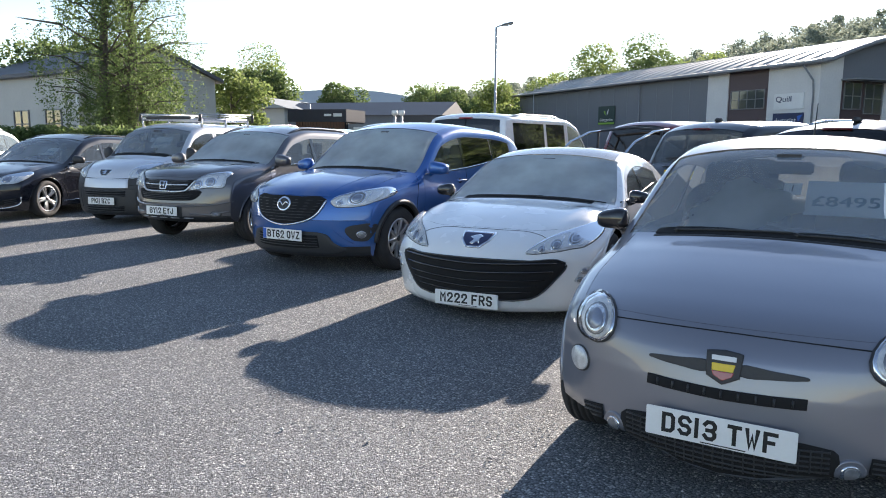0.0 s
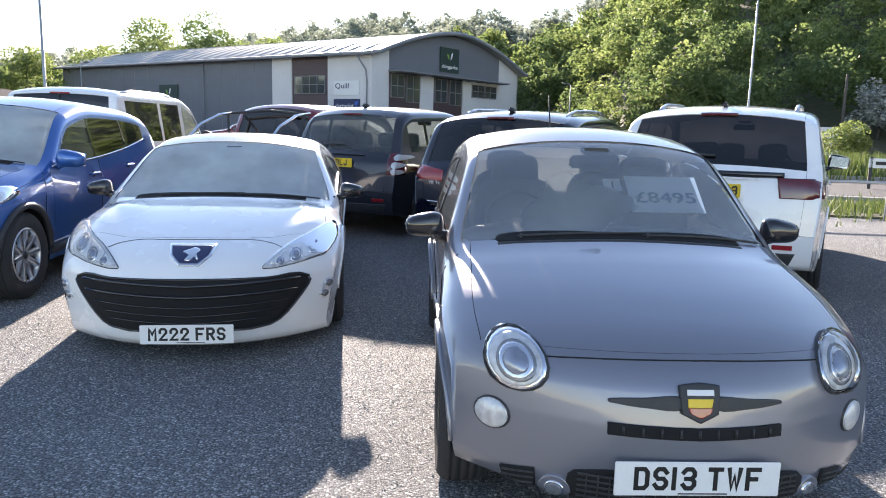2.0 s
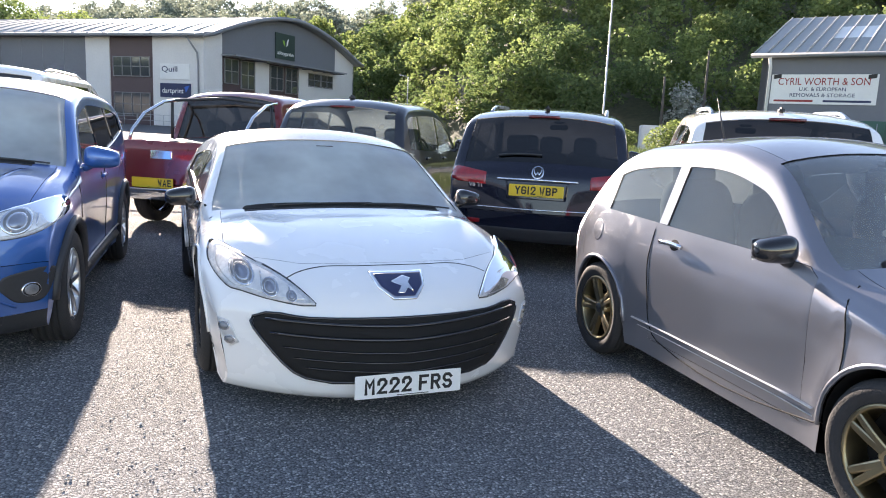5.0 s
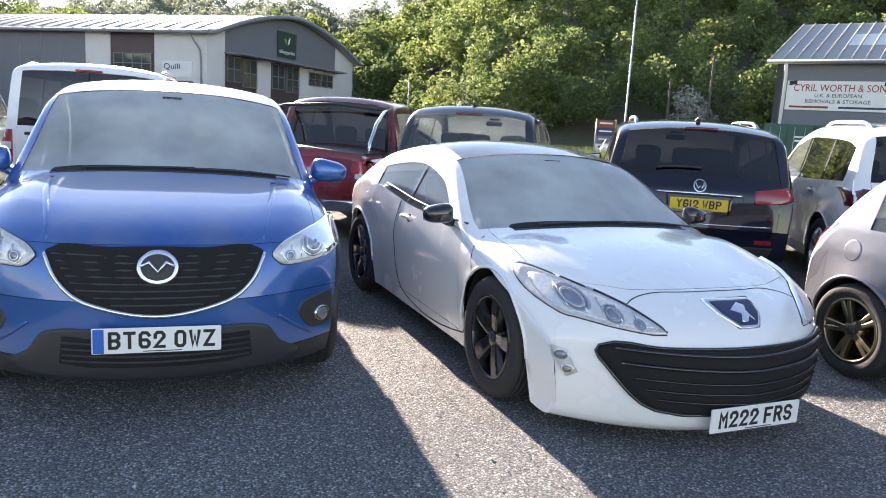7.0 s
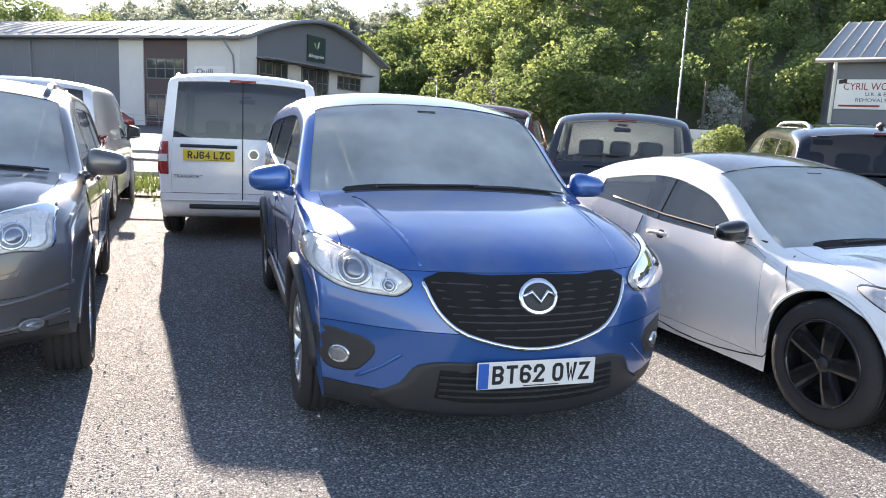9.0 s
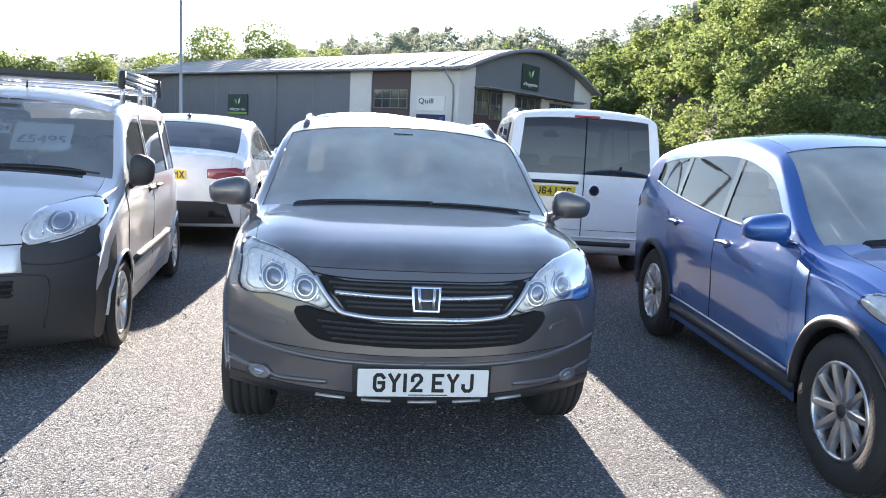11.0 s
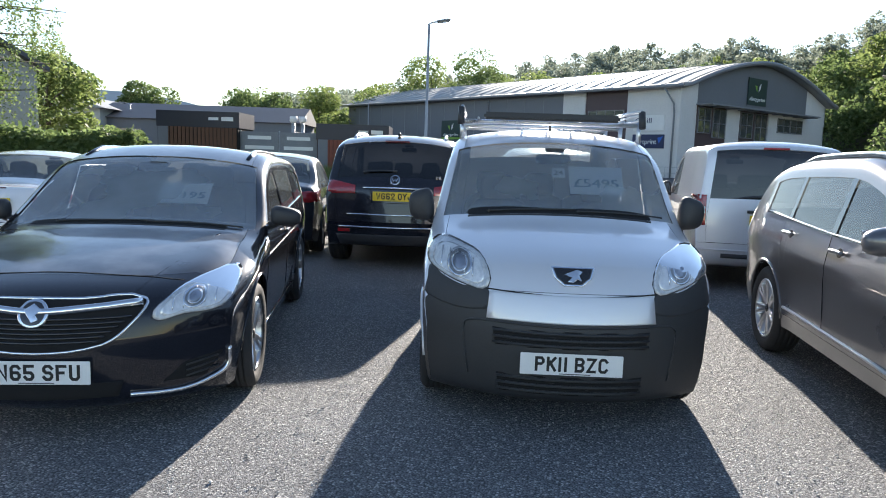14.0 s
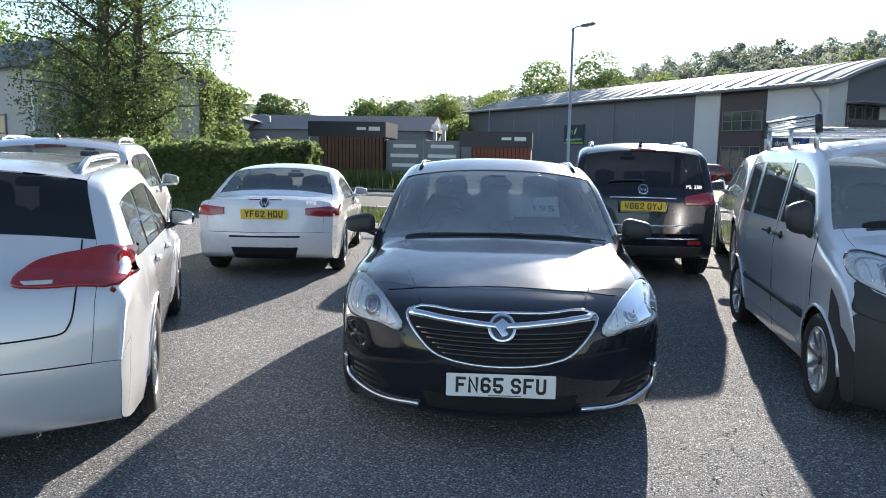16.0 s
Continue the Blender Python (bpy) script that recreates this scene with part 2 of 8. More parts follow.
WHITE_PAINT = mat("white_board", (0.75, 0.75, 0.74), 0.5, vary=0.06, scale=1)
RED_INK = mat("red_lettering", (0.30, 0.03, 0.03), 0.5)
NAVY = mat("navy_board", (0.02, 0.03, 0.09), 0.5)
GREEN_BOARD = mat("green_board", (0.025, 0.05, 0.045), 0.5)
GREEN_MARK = mat("green_leaf_mark", (0.22, 0.42, 0.05), 0.5)


# ---- mesh tools ----
def link_mesh(name, verts, faces, material, smooth=True):
    me = bpy.data.meshes.new(name)
    me.from_pydata([tuple(v) for v in verts], [], [tuple(f) for f in faces])
    for m in material if isinstance(material, (list, tuple)) else [material]:
        me.materials.append(m)
    if smooth:
        me.shade_smooth()
    return me


def thing(name, verts, faces, material, parent=None, label="", smooth=True):
    ob = new(name, link_mesh(name, verts, faces, material, smooth))
    ob.parent = parent
    return tagged(ob, label)


def part(name, bm, material, parent, label="", smooth=True):
    """Links a bmesh as one mesh object under a thing or a part."""
    me = bpy.data.meshes.new(name)
    bm.to_mesh(me)
    bm.free()
    me.materials.append(material)
    if smooth:
        me.shade_smooth()
    ob = new(name, me)
    ob.parent = parent
    return tagged(ob, label)


def box(bm, size, at=(0, 0, 0), turn=(0, 0, 0), bevel=0.0):
    """A block with bevelled edges, added to bm."""
    r = bmesh.ops.create_cube(bm, size=1, matrix=pose(*at, *turn) @ Matrix.Diagonal((*size, 1)))
    if bevel:
        es = {e for v in r["verts"] for e in v.link_edges}
        bmesh.ops.bevel(bm, geom=list(es), offset=bevel, segments=2, affect="EDGES")
    return bm


def block(name, size, at, material, parent=None, turn=(0, 0, 0), bevel=0.01, label="", smooth=False):
    return part(name, box(bmesh.new(), size, at, turn, bevel), material, parent, label, smooth)


def tube(points, radius, n=8, closed=False, flat=1.0):
    """A round bar along points: verts and faces. flat squeezes it upright."""
    pts = [Vector(p) for p in points]
    vs, fs = [], []
    for i, p in enumerate(pts):
        a, b = pts[i - 1] if i or closed else p, pts[(i + 1) % len(pts)] if i + 1 < len(pts) or closed else p
        d = (b - a).normalized()
        side = d.cross(Vector((0, 0, 1)))
        side = side.normalized() if side.length > 1e-4 else Vector((1, 0, 0))
        up = side.cross(d)
        r = radius[i] if isinstance(radius, (list, tuple)) else radius
        for k in range(n):
            t = 2 * math.pi * k / n
            vs.append(p + side * (r * math.cos(t)) + up * (r * flat * math.sin(t)))
    m = len(pts)
    for i in range(m if closed else m - 1):
        for k in range(n):
            fs.append((i * n + k, i * n + (k + 1) % n, ((i + 1) % m) * n + (k + 1) % n, ((i + 1) % m) * n + k))
    if not closed:
        fs += [tuple(range(n))[::-1], tuple(range((m - 1) * n, m * n))]
    return vs, fs


def bar(name, points, radius, material, parent=None, n=8, closed=False, flat=1.0, label=""):
    return thing(name, *tube(points, radius, n, closed, flat), material, parent, label)


def lathe(profile, n=28):
    """Turn (radius, x) pairs round the x axis."""
    vs, fs = [], []
    for r, x in profile:
        for k in range(n):
            t = 2 * math.pi * k / n
            vs.append((x, r * math.cos(t), r * math.sin(t)))
    for i in range(len(profile) - 1):
        for k in range(n):
            fs.append((i * n + k, i * n + (k + 1) % n, (i + 1) * n + (k + 1) % n, (i + 1) * n + k))
    return vs, fs


def letters(name, text, height, material, parent, m, label="", width=None, depth=0.002, bold=0.0):
    """Flat raised writing centred on the pose m, reading along its x axis."""
    cu = bpy.data.curves.new(name, "FONT")
    cu.body, cu.size, cu.align_x, cu.align_y = text, height * 1.38, "CENTER", "CENTER"
    cu.extrude, cu.resolution_u = depth, 3
    tmp = bpy.data.objects.new(name, cu)
    me = bpy.data.meshes.new_from_object(tmp)
    bpy.data.objects.remove(tmp)
    me.materials.clear()
    me.materials.append(material)
    if bold:                                    # a heavier stroke: the same outline thrice, side by side
        bm = bmesh.new()
        for dx, dy, dz in ((-1, 0.6, 0), (1, -0.6, 0.0003), (0, 0, 0.0006)):
            o = len(bm.verts)
            bm.from_mesh(me)
            bm.verts.ensure_lookup_table()
            for v in bm.verts[o:]:
                v.co += Vector((dx * bold, dy * bold, dz))
        bm.to_mesh(me)
        bm.free()
    xs = [v.co.x for v in me.vertices]
    k = width / (max(xs) - min(xs)) if width else 1
    me.transform(m @ Matrix.Diagonal((k, 1, 1, 1)))
    ob = new(name, me)
    ob.parent = parent
    return tagged(ob, label)


def curve_fn(points):
    """A smooth monotone curve through (y, z) pairs."""
    P = np.array(points, float)
    X, Z = P[:, 0], P[:, 1]
    h, d = np.diff(X), np.diff(Z) / np.diff(X)
    m = np.zeros(len(X))
    for i in range(1, len(X) - 1):
        if d[i - 1] * d[i] > 0:
            w1, w2 = 2 * h[i] + h[i - 1], h[i] + 2 * h[i - 1]
            m[i] = (w1 + w2) / (w1 / d[i - 1] + w2 / d[i])
    m[0], m[-1] = d[0], d[-1]

    def f(x):
        x = np.clip(np.asarray(x, float), X[0], X[-1])
        i = np.clip(np.searchsorted(X, x, side="right") - 1, 0, len(X) - 2)
        t = (x - X[i]) / h[i]
        return ((2 * t**3 - 3 * t**2 + 1) * Z[i] + (t**3 - 2 * t**2 + t) * h[i] * m[i] + (3 * t**2 - 2 * t**3) * Z[i + 1] + (t**3 - t**2) * h[i] * m[i + 1])
    return f


# The strokes of plain block capitals on a grid 4 wide and 6 high; strokes are parted by a slash.
STROKES = {"0": "10 30 41 45 36 16 05 01 10", "1": "00 06", "2": "04 05 16 36 45 44 00 40", "3": "05 16 36 45 44 33 13/33 42 41 30 10 01", "4": "30 36 02 42",
           "5": "46 06 03 33 42 41 30 10 01", "6": "45 36 16 05 01 10 30 41 42 33 03", "7": "06 46 10", "8": "13 04 05 16 36 45 44 33 13 02 01 10 30 41 42 33",
           "9": "01 10 30 41 45 36 16 05 04 13 43", "A": "00 26 40/12 32", "B": "00 06 36 45 44 33 03/33 42 41 30 00", "C": "45 36 16 05 01 10 30 41",
           "D": "00 06 36 45 41 30 00", "E": "46 06 00 40/03 33", "F": "46 06 00/03 33", "G": "45 36 16 05 01 10 30 41 43 23", "H": "00 06/40 46/03 43",
           "J": "46 41 30 10 01 02", "K": "00 06/46 02/14 40", "L": "06 00 40", "M": "00 06 23 46 40", "N": "00 06 40 46", "O": "10 30 41 45 36 16 05 01 10",
           "P": "00 06 36 45 44 33 03", "R": "00 06 36 45 44 33 03/23 40", "S": "45 36 16 05 04 13 33 42 41 30 10 01", "T": "20 26/06 46", "U": "06 01 10 30 41 46",
           "V": "06 20 46", "W": "06 10 24 30 46", "X": "00 46/06 40", "Y": "06 23 46/23 20", "Z": "06 46 00 40"}


def stroke_letter(ch, high, wide, thick, depth=0.0012):
    """One block capital in even strokes, its lower left corner at the origin: verts and faces."""
    vs, fs = [], []
    ux, uy = (wide - thick) / 4, (high - thick) / 6
    thick = min(thick, wide)
    for n_, run in enumerate(STROKES[ch].split("/")):
        P = [Vector((thick / 2 + int(q[0]) * ux, thick / 2 + int(q[1]) * uy)) for q in run.split()]
        ring = P[0] == P[-1]
        if ring:
            P = P[:-1]
        else:
            P[0] = P[0] + (P[0] - P[1]).normalized() * thick * 0.49
            P[-1] = P[-1] + (P[-1] - P[-2]).normalized() * thick * 0.49
        m, o = len(P), len(vs)
        for i in range(m):
            a = (P[i] - P[i - 1]).normalized() if i or ring else (P[1] - P[0]).normalized()
            b = (P[(i + 1) % m] - P[i]).normalized() if i + 1 < m or ring else a
            k = (a + b).normalized()
            e = Vector((-k.y, k.x)) * (thick / 2 / max(0.55, k.dot(a)))
            top = depth + 0.0002 * n_
            vs += [(*(P[i] + e), top), (*(P[i] - e), top), (*(P[i] - e), 0), (*(P[i] + e), 0)]
        for i in range(m if ring else m - 1):
            j = (i + 1) % m
            fs += [(o + 4 * i + q, o + 4 * j + q, o + 4 * j + (q + 1) % 4, o + 4 * i + (q + 1) % 4) for q in range(4)]
        if not ring:
            fs += [tuple(o + q for q in range(4)), tuple(o + 4 * m - 1 - q for q in range(4))]
    return vs, fs


# ---- cars ----
from mathutils.bvhtree import BVHTree


def smooth_step(a, b, x):
    t = np.clip((x - a) / (b - a), 0, 1)
    return t * t * (3 - 2 * t)


def pillow(size, at, tip, power=0.5):
    """A padded, rounded cushion."""
    bm = bmesh.new()
    bmesh.ops.create_uvsphere(bm, u_segments=20, v_segments=12, radius=1)
    for v in bm.verts:
        v.co = Vector([math.copysign(abs(q) ** power, q) * e / 2 for q, e in zip(v.co, size)])
    bmesh.ops.transform(bm, matrix=pose(*at, tip, 0, 0), verts=bm.verts)
    for f in bm.faces:
        f.smooth = True
    return bm


def smooth_path(pts, sub, closed):
    """Points along an outline: eased round its corners where it has many, straight from corner to corner where it has few."""
    n, out = len(pts), []
    ease = 0.5 if sub > 1 and n >= (7 if closed else 4) else 0.0
    for i in range(n if closed else n - 1):
        p, q = Vector(pts[i]), Vector(pts[(i + 1) % n])
        a = Vector(pts[i - 1]) if closed or i else p
        b = Vector(pts[(i + 2) % n]) if closed or i + 2 < n else q
        d = (q - p).length
        u, v = (q - a), (b - p)
        u = u.normalized() * d * 2 * ease if u.length > 1e-6 else u * 0        # slopes no longer than the span, so that nothing overshoots
        v = v.normalized() * d * 2 * ease if v.length > 1e-6 else v * 0
        for k in range(sub):
            t = k / sub
            if ease:
                w = p * (2 * t**3 - 3 * t**2 + 1) + u * (t**3 - 2 * t**2 + t) + q * (3 * t**2 - 2 * t**3) + v * (t**3 - t**2)
            else:
                w = p + (q - p) * t
            out.append((w.x, w.y))
    if not closed:
        out.append(tuple(pts[-1]))
    return out


class Car:
    """A car in its own space: nose at y = 0, tail at y = length, x across, z up."""

    def __init__(self, name, label, place, yaw, away, s):
        self.s, self.root = s, new(name)
        tagged(self.root, label, s.get("category", "car"), "parked cars")
        self.L, self.W = s["L"], s["W"]
        turn = Matrix.Rotation(radians(-yaw), 4, "Z")
        base = Matrix.Translation((*place, 0)) @ turn
        if away:                                    # parked with its tail towards the walker: place is the tail's middle
            base = base @ Matrix.Rotation(math.pi, 4, "Z") @ Matrix.Translation((0, -self.L, 0))
        self.base = base
        self.root.matrix_world = base
        self.skin()

    # width of the flank at (y, z)
    def width(self, y, z):
        s, L, W = self.s, self.L, self.W
        belt, roof = self.belt(y), self.roof_z
        wp = W * (1 - s.get("tf", 0.16) * np.clip(1 - y / s.get("df", 1.0), 0, 1) ** 2.2 - s.get("tr", 0.12) * np.clip(1 - (L - y) / s.get("dr", 0.9), 0, 1) ** 2.2)
        q = np.clip((z - 0.2) / np.maximum(belt - 0.2, 0.1), 0, 1)
        sec = 1 - 0.075 * (1 - q) ** 2.5 - 0.05 * q**4 + 0.008 * np.exp(-(((q - 0.8) / 0.05) ** 2)) - 0.012 * np.exp(-(((q - 0.45) / 0.15) ** 2))
        up = np.clip((z - belt) / max(roof - s["belt"][1][1], 0.2), 0, 1.2)
        sec = sec * (1 - s.get("tumble", 0.2) * up)
        w = wp * sec
        for yw in s["wheels"]:
            d = np.hypot(y - yw, z - s["r"])
            w = w + s.get("flare", 0.018) * np.clip(1 - (d - s["r"] * 1.1) / 0.22, 0, 1) ** 2 * (z < belt)
        return w

    def skin(self):
        s, L = self.s, self.L
        top, bot = curve_fn(s["top"]), curve_fn(s["bot"])
        self.belt = curve_fn(s["belt"])
        self.roof_z = max(p[1] for p in s["top"])
        r, ra = s["r"], s["r"] * 1.13
        ys = set([0, 0.004, 0.012, 0.025, 0.04, 0.06, 0.085, 0.115, 0.15, 0.2, 0.25, 0.3])
        ys |= {L - y for y in list(ys)}
        ys |= set(np.linspace(0.3, L - 0.3, 64))
        ys |= {p[0] for p in s["top"] if 0 <= p[0] <= L}
        for yw in s["wheels"]:
            ys |= {yw + ra * math.cos(t) for t in np.linspace(0, math.pi, 15)} | {yw - ra - 0.03, yw + ra + 0.03}
        for a, b in s.get("panes", ()):
            ys |= {a, b}
        for d in s.get("doors", ()):
            ys |= set(d)
        keys = sorted(float(y) for y in ys)
        wanted = {float(v) for a in list(s.get("panes", ())) + list(s.get("doors", ())) for v in a} | {float(p[0]) for p in s["top"]}
        Y = [keys[0]]
        for y in keys[1:]:
            if y - Y[-1] > (0.0035 if y < 0.3 or y > L - 0.32 else 0.014):
                Y.append(y)
            elif y in wanted and len(Y) > 1:
                Y[-1] = y
        Y = np.array(Y)
        n = len(Y)
        # edge line of the upper skin
        bf, br = s.get("bow", 0.26), s.get("bowr", 0.16)
        ws0, ws1 = s["screen"]
        fade = bf * np.clip(1 - Y / (ws1 + 0.3), 0, 1) ** 1.3 - br * np.clip(1 - (L - Y) / 1.0, 0, 1) ** 1.5
        drop = 0.035 + 0.045 * smooth_step(ws0 - 0.1, ws1, Y) * (1 - smooth_step(L - 0.5, L, Y)) + 0.03 * smooth_step(0.0, 0.3, Y) * (1 - smooth_step(ws0 - 0.2, ws0 + 0.2, Y))
        drop = drop * smooth_step(-0.02, 0.12, Y) * smooth_step(-0.02, 0.1, L - Y)
        zt, zb = top(Y), bot(Y)
        zt = np.maximum(zt, zb + 0.001)
        V = np.array([0, 0.12, 0.25, 0.38, 0.5, 0.62, 0.72, 0.8, 0.86, 0.91, 0.95, 0.98, 1.0])
        V = np.concatenate([-V[:0:-1], V])
        m = len(V)
        rnd = s.get("round", 0.055)
        av = np.abs(V)
        lip = np.where(av > 0.86, 1 - np.sqrt(np.clip(1 - ((av - 0.86) / 0.14) ** 2, 0, 1)), 0)
        ye, ze = Y + fade, zt - drop - rnd * np.minimum(1, smooth_step(-0.02, 0.08, Y) * smooth_step(-0.02, 0.08, L - Y))
        ze = np.maximum(ze, zb + 0.0005)
        we = self.width(ye, ze)
        cut = np.zeros(n)
        for yw in s["wheels"]:
            cut = np.maximum(cut, np.where(np.abs(ye - yw) < ra, np.sqrt(np.clip(ra**2 - (ye - yw) ** 2, 0, None)) + r, 0))
        zbe = np.maximum(bot(np.clip(ye, 0, L)), cut)
        zbe = np.minimum(np.maximum(np.where(cut > 0, cut, zb), 0), ze)
        verts, faces = [], []

        def add(p):
            verts.append(p)
            return len(verts) - 1

        up = np.zeros((n, m), int)
        lo = np.zeros((n, m), int)
        rx = s.get("ridge", 0.0)
        for i in range(n):
            for j in range(m):
                k = av[j]
                z = zt[i] - drop[i] * k**2.4 - (zt[i] - drop[i] - ze[i]) * lip[j]
                if rx and Y[i] < ws0:
                    z += rx * math.exp(-(((k - 0.72) / 0.14) ** 2)) * min(1, Y[i] / 0.4) * float(1 - smooth_step(ws0 - 0.45, ws0, Y[i]))
                up[i, j] = add((V[j] * we[i], Y[i] + fade[i] * k**2.2, z))
            wl = self.width(ye[i], zbe[i] if cut[i] == 0 else zb[i])
            for j in range(m):
                k = av[j]
                tuck = 0.3 if cut[i] > 0 else 0.0
                lo[i, j] = add((V[j] * (wl - tuck), Y[i] + fade[i] * k**2.2, zb[i])) if 0 < i < n - 1 else up[i, j]
        # flanks
        nb_, nw = 9, 4
        belt = np.minimum(self.belt(ye), ze - 0.0)
        wt = np.maximum(belt, ze - s.get("rail", 0.055))
        rows = nb_ + nw + 2
        side = np.zeros((2, n, rows), int)
        for h, sg in ((0, -1), (1, 1)):
            for i in range(n):
                zs = list(zbe[i] + (belt[i] - zbe[i]) * np.linspace(0, 1, nb_)) + list(belt[i] + (wt[i] - belt[i]) * np.linspace(0, 1, nw + 1)[1:]) + list(wt[i] + (ze[i] - wt[i]) * np.array([0.5, 1.0]))
                for q in range(rows):
                    if q == rows - 1:
                        side[h, i, q] = up[i, 0 if sg < 0 else m - 1]
                    else:
                        side[h, i, q] = add((sg * float(self.width(ye[i], zs[q])), ye[i], zs[q]))
        zone = []

        def put(f, name):
            if len(set(f)) >= 3:
                g = []
                for v in f:
                    if v not in g:
                        g.append(v)
                faces.append(g)
                zone.append(name)

        ws_end = s.get("rear", (99, 99))
        bon0 = s.get("bonnet", 0.3)
        for i in range(n - 1):
            yc, zc = (Y[i] + Y[i + 1]) / 2, (zt[i] + zt[i + 1]) / 2
            for j in range(m - 1):
                k = abs(V[j] + V[j + 1]) / 2
                if ws0 < yc < ws1 and k < 0.9 and zc > s.get("cowl_z", 0):
                    z = "windscreen"
                elif ws_end[0] < yc < ws_end[1] and k < 0.88:
                    z = "rear_window"
                elif bon0 < yc < ws0 and k < 0.86:
                    z = "bonnet"
                elif ws1 < yc < ws_end[0] - 0.02 and k < 0.86:
                    z = "roof"
                elif yc > ws_end[1] and k < 0.86 and zc > s.get("tail_z", 0.5):
                    z = "tailgate"
                elif yc < 0.3 and zc < s.get("bump_z", 0.6):
                    z = "front_bumper"
                elif yc > L - 0.3 and zc < s.get("tail_z", 0.5):
                    z = "rear_bumper"
                else:
                    z = "body"
                put((up[i, j], up[i, j + 1], up[i + 1, j + 1], up[i + 1, j]), z)
                z = "lower_valance" if yc < 0.3 and (zb[i] + zb[i + 1]) / 2 < s.get("skirt", 0) else s.get("chin", "front_bumper") if yc < 0.3 else "rear_bumper" if yc > L - 0.3 else "underside"
                put((lo[i, j], lo[i + 1, j], lo[i + 1, j + 1], lo[i, j + 1]), z)
            for h in (0, 1):
                for q in range(rows - 1):
                    f = [side[h, i, q], side[h, i + 1, q], side[h, i + 1, q + 1], side[h, i, q + 1]]
                    if h == 0:
                        f = f[::-1]
                    z = "body"
                    gap = min(wt[i] - belt[i], wt[i + 1] - belt[i + 1]) + abs(wt[i] - belt[i] - wt[i + 1] + belt[i + 1]) * 0.5
                    yc = (ye[i] + ye[i + 1]) / 2
                    ym = (Y[i] + Y[i + 1]) / 2
                    if nb_ - 1 <= q < nb_ - 1 + nw and gap > 0.03:
                        z = "pillar%d_%d" % (h, sum(1 for a, b in s.get("panes", ()) if b < ym))
                        for p, (a, b) in enumerate(s.get("panes", ())):
                            if a < ym < b:
                                z = "side_window%d_%d" % (h, p)
                        if z[:6] == "pillar" and (ym < s["panes"][0][0] or ym > s["panes"][-1][1]):
                            z = "body"
                    elif q < nb_ - 1 and zc > 0:
                        for p, (a, b) in enumerate(s.get("doors", ())):
                            if a < ym < b and q > 0:
                                z = "door%d_%d" % (h, p)
                        if yc < s.get("fb", 0.35) and q < 5:
                            z = "front_bumper"
                        if yc > L - s.get("rb", 0.35) and q < 5:
                            z = "rear_bumper"
                    if z == "front_bumper" and (zbe[i] + belt[i]) / 2 > 0 and verts[f[0]][2] / 2 + verts[f[2]][2] / 2 < s.get("skirt", 0):
                        z = "lower_valance"
                    put(f, z)
        self.tree = BVHTree.FromPolygons([Vector(v) for v in verts], faces)
        self.verts = verts
        groups = {}
        for f, z in zip(faces, zone):
            groups.setdefault(z, []).append(f)
        P = s["paint"]
        lower = s.get("bumper", P)
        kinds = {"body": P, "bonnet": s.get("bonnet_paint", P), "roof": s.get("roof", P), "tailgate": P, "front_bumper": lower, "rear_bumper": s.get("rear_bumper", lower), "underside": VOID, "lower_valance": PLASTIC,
                 "pillar": s.get("pillar", GLOSS_BLACK), "windscreen": s.get("screen_glass", SCREEN), "rear_window": s.get("rear_glass", WINDOW)}
        for z, fs in groups.items():
            base = z.rstrip("0123456789_") if z[:4] in ("door", "side", "pill") else z
            material = kinds.get(z) or (kinds["pillar"] if base == "pillar" else None) or (P if base == "door" else (s.get("rear_side", WINDOW) if z[-1] != "0" else WINDOW))
            used = sorted({v for f in fs for v in f})
            idx = {v: k for k, v in enumerate(used)}
            bm = bmesh.new()
            bv = [bm.verts.new(verts[v]) for v in used]
            for f in fs:
                try:
                    bm.faces.new([bv[idx[v]] for v in f])
                except ValueError:
                    pass
            bm.normal_update()
            bmesh.ops.recalc_face_normals(bm, faces=bm.faces)
            if base in ("door", "bonnet", "tailgate", "front_bumper", "rear_bumper", "roof"):
                moves = {}
                for v in bm.verts:
                    if v.is_boundary and abs(v.co.x) > 0.01 or v.is_boundary and base in ("bonnet", "roof", "tailgate"):
                        c = sum((f.calc_center_median() for f in v.link_faces), Vector()) / max(1, len(v.link_faces))
                        d = c - v.co
                        if d.length > 1e-5:
                            moves[v] = d.normalized() * min(0.003, d.length * 0.4)
                for v, d in moves.items():
                    v.co += d
            glassy = material in (SCREEN, DUSTY_SHEEN_SCREEN, WINDOW, PRIVACY)
            if glassy:
                for v in bm.verts:
                    v.co += Vector((-0.006 if v.co.x > 0 else 0.006, 0, -0.004)) if base == "side_window" else Vector((0, 0.004 if z == "windscreen" else -0.004, -0.006))
            ob = part(base, bm, material, self.root)
            if z == "body":
                self.body = ob
            if glassy:
                ob.visible_shadow = True
        self.fit_cabin()
        self.fit_wheels()

    # ---- things laid onto the skin ----
    def on(self, view, a, b, lift=0.0):
        """The point of the skin seen from a view ('front', 'rear', 'left', 'right', 'top') at its two coordinates."""
        o, d = {"front": ((a, -2, b), (0, 1, 0)), "rear": ((a, self.L + 2, b), (0, -1, 0)), "left": ((-3, a, b), (1, 0, 0)), "right": ((3, a, b), (-1, 0, 0)), "top": ((a, b, 4), (0, 0, -1))}[view]
        hit, nrm, _, _ = self.tree.ray_cast(Vector(o), Vector(d))
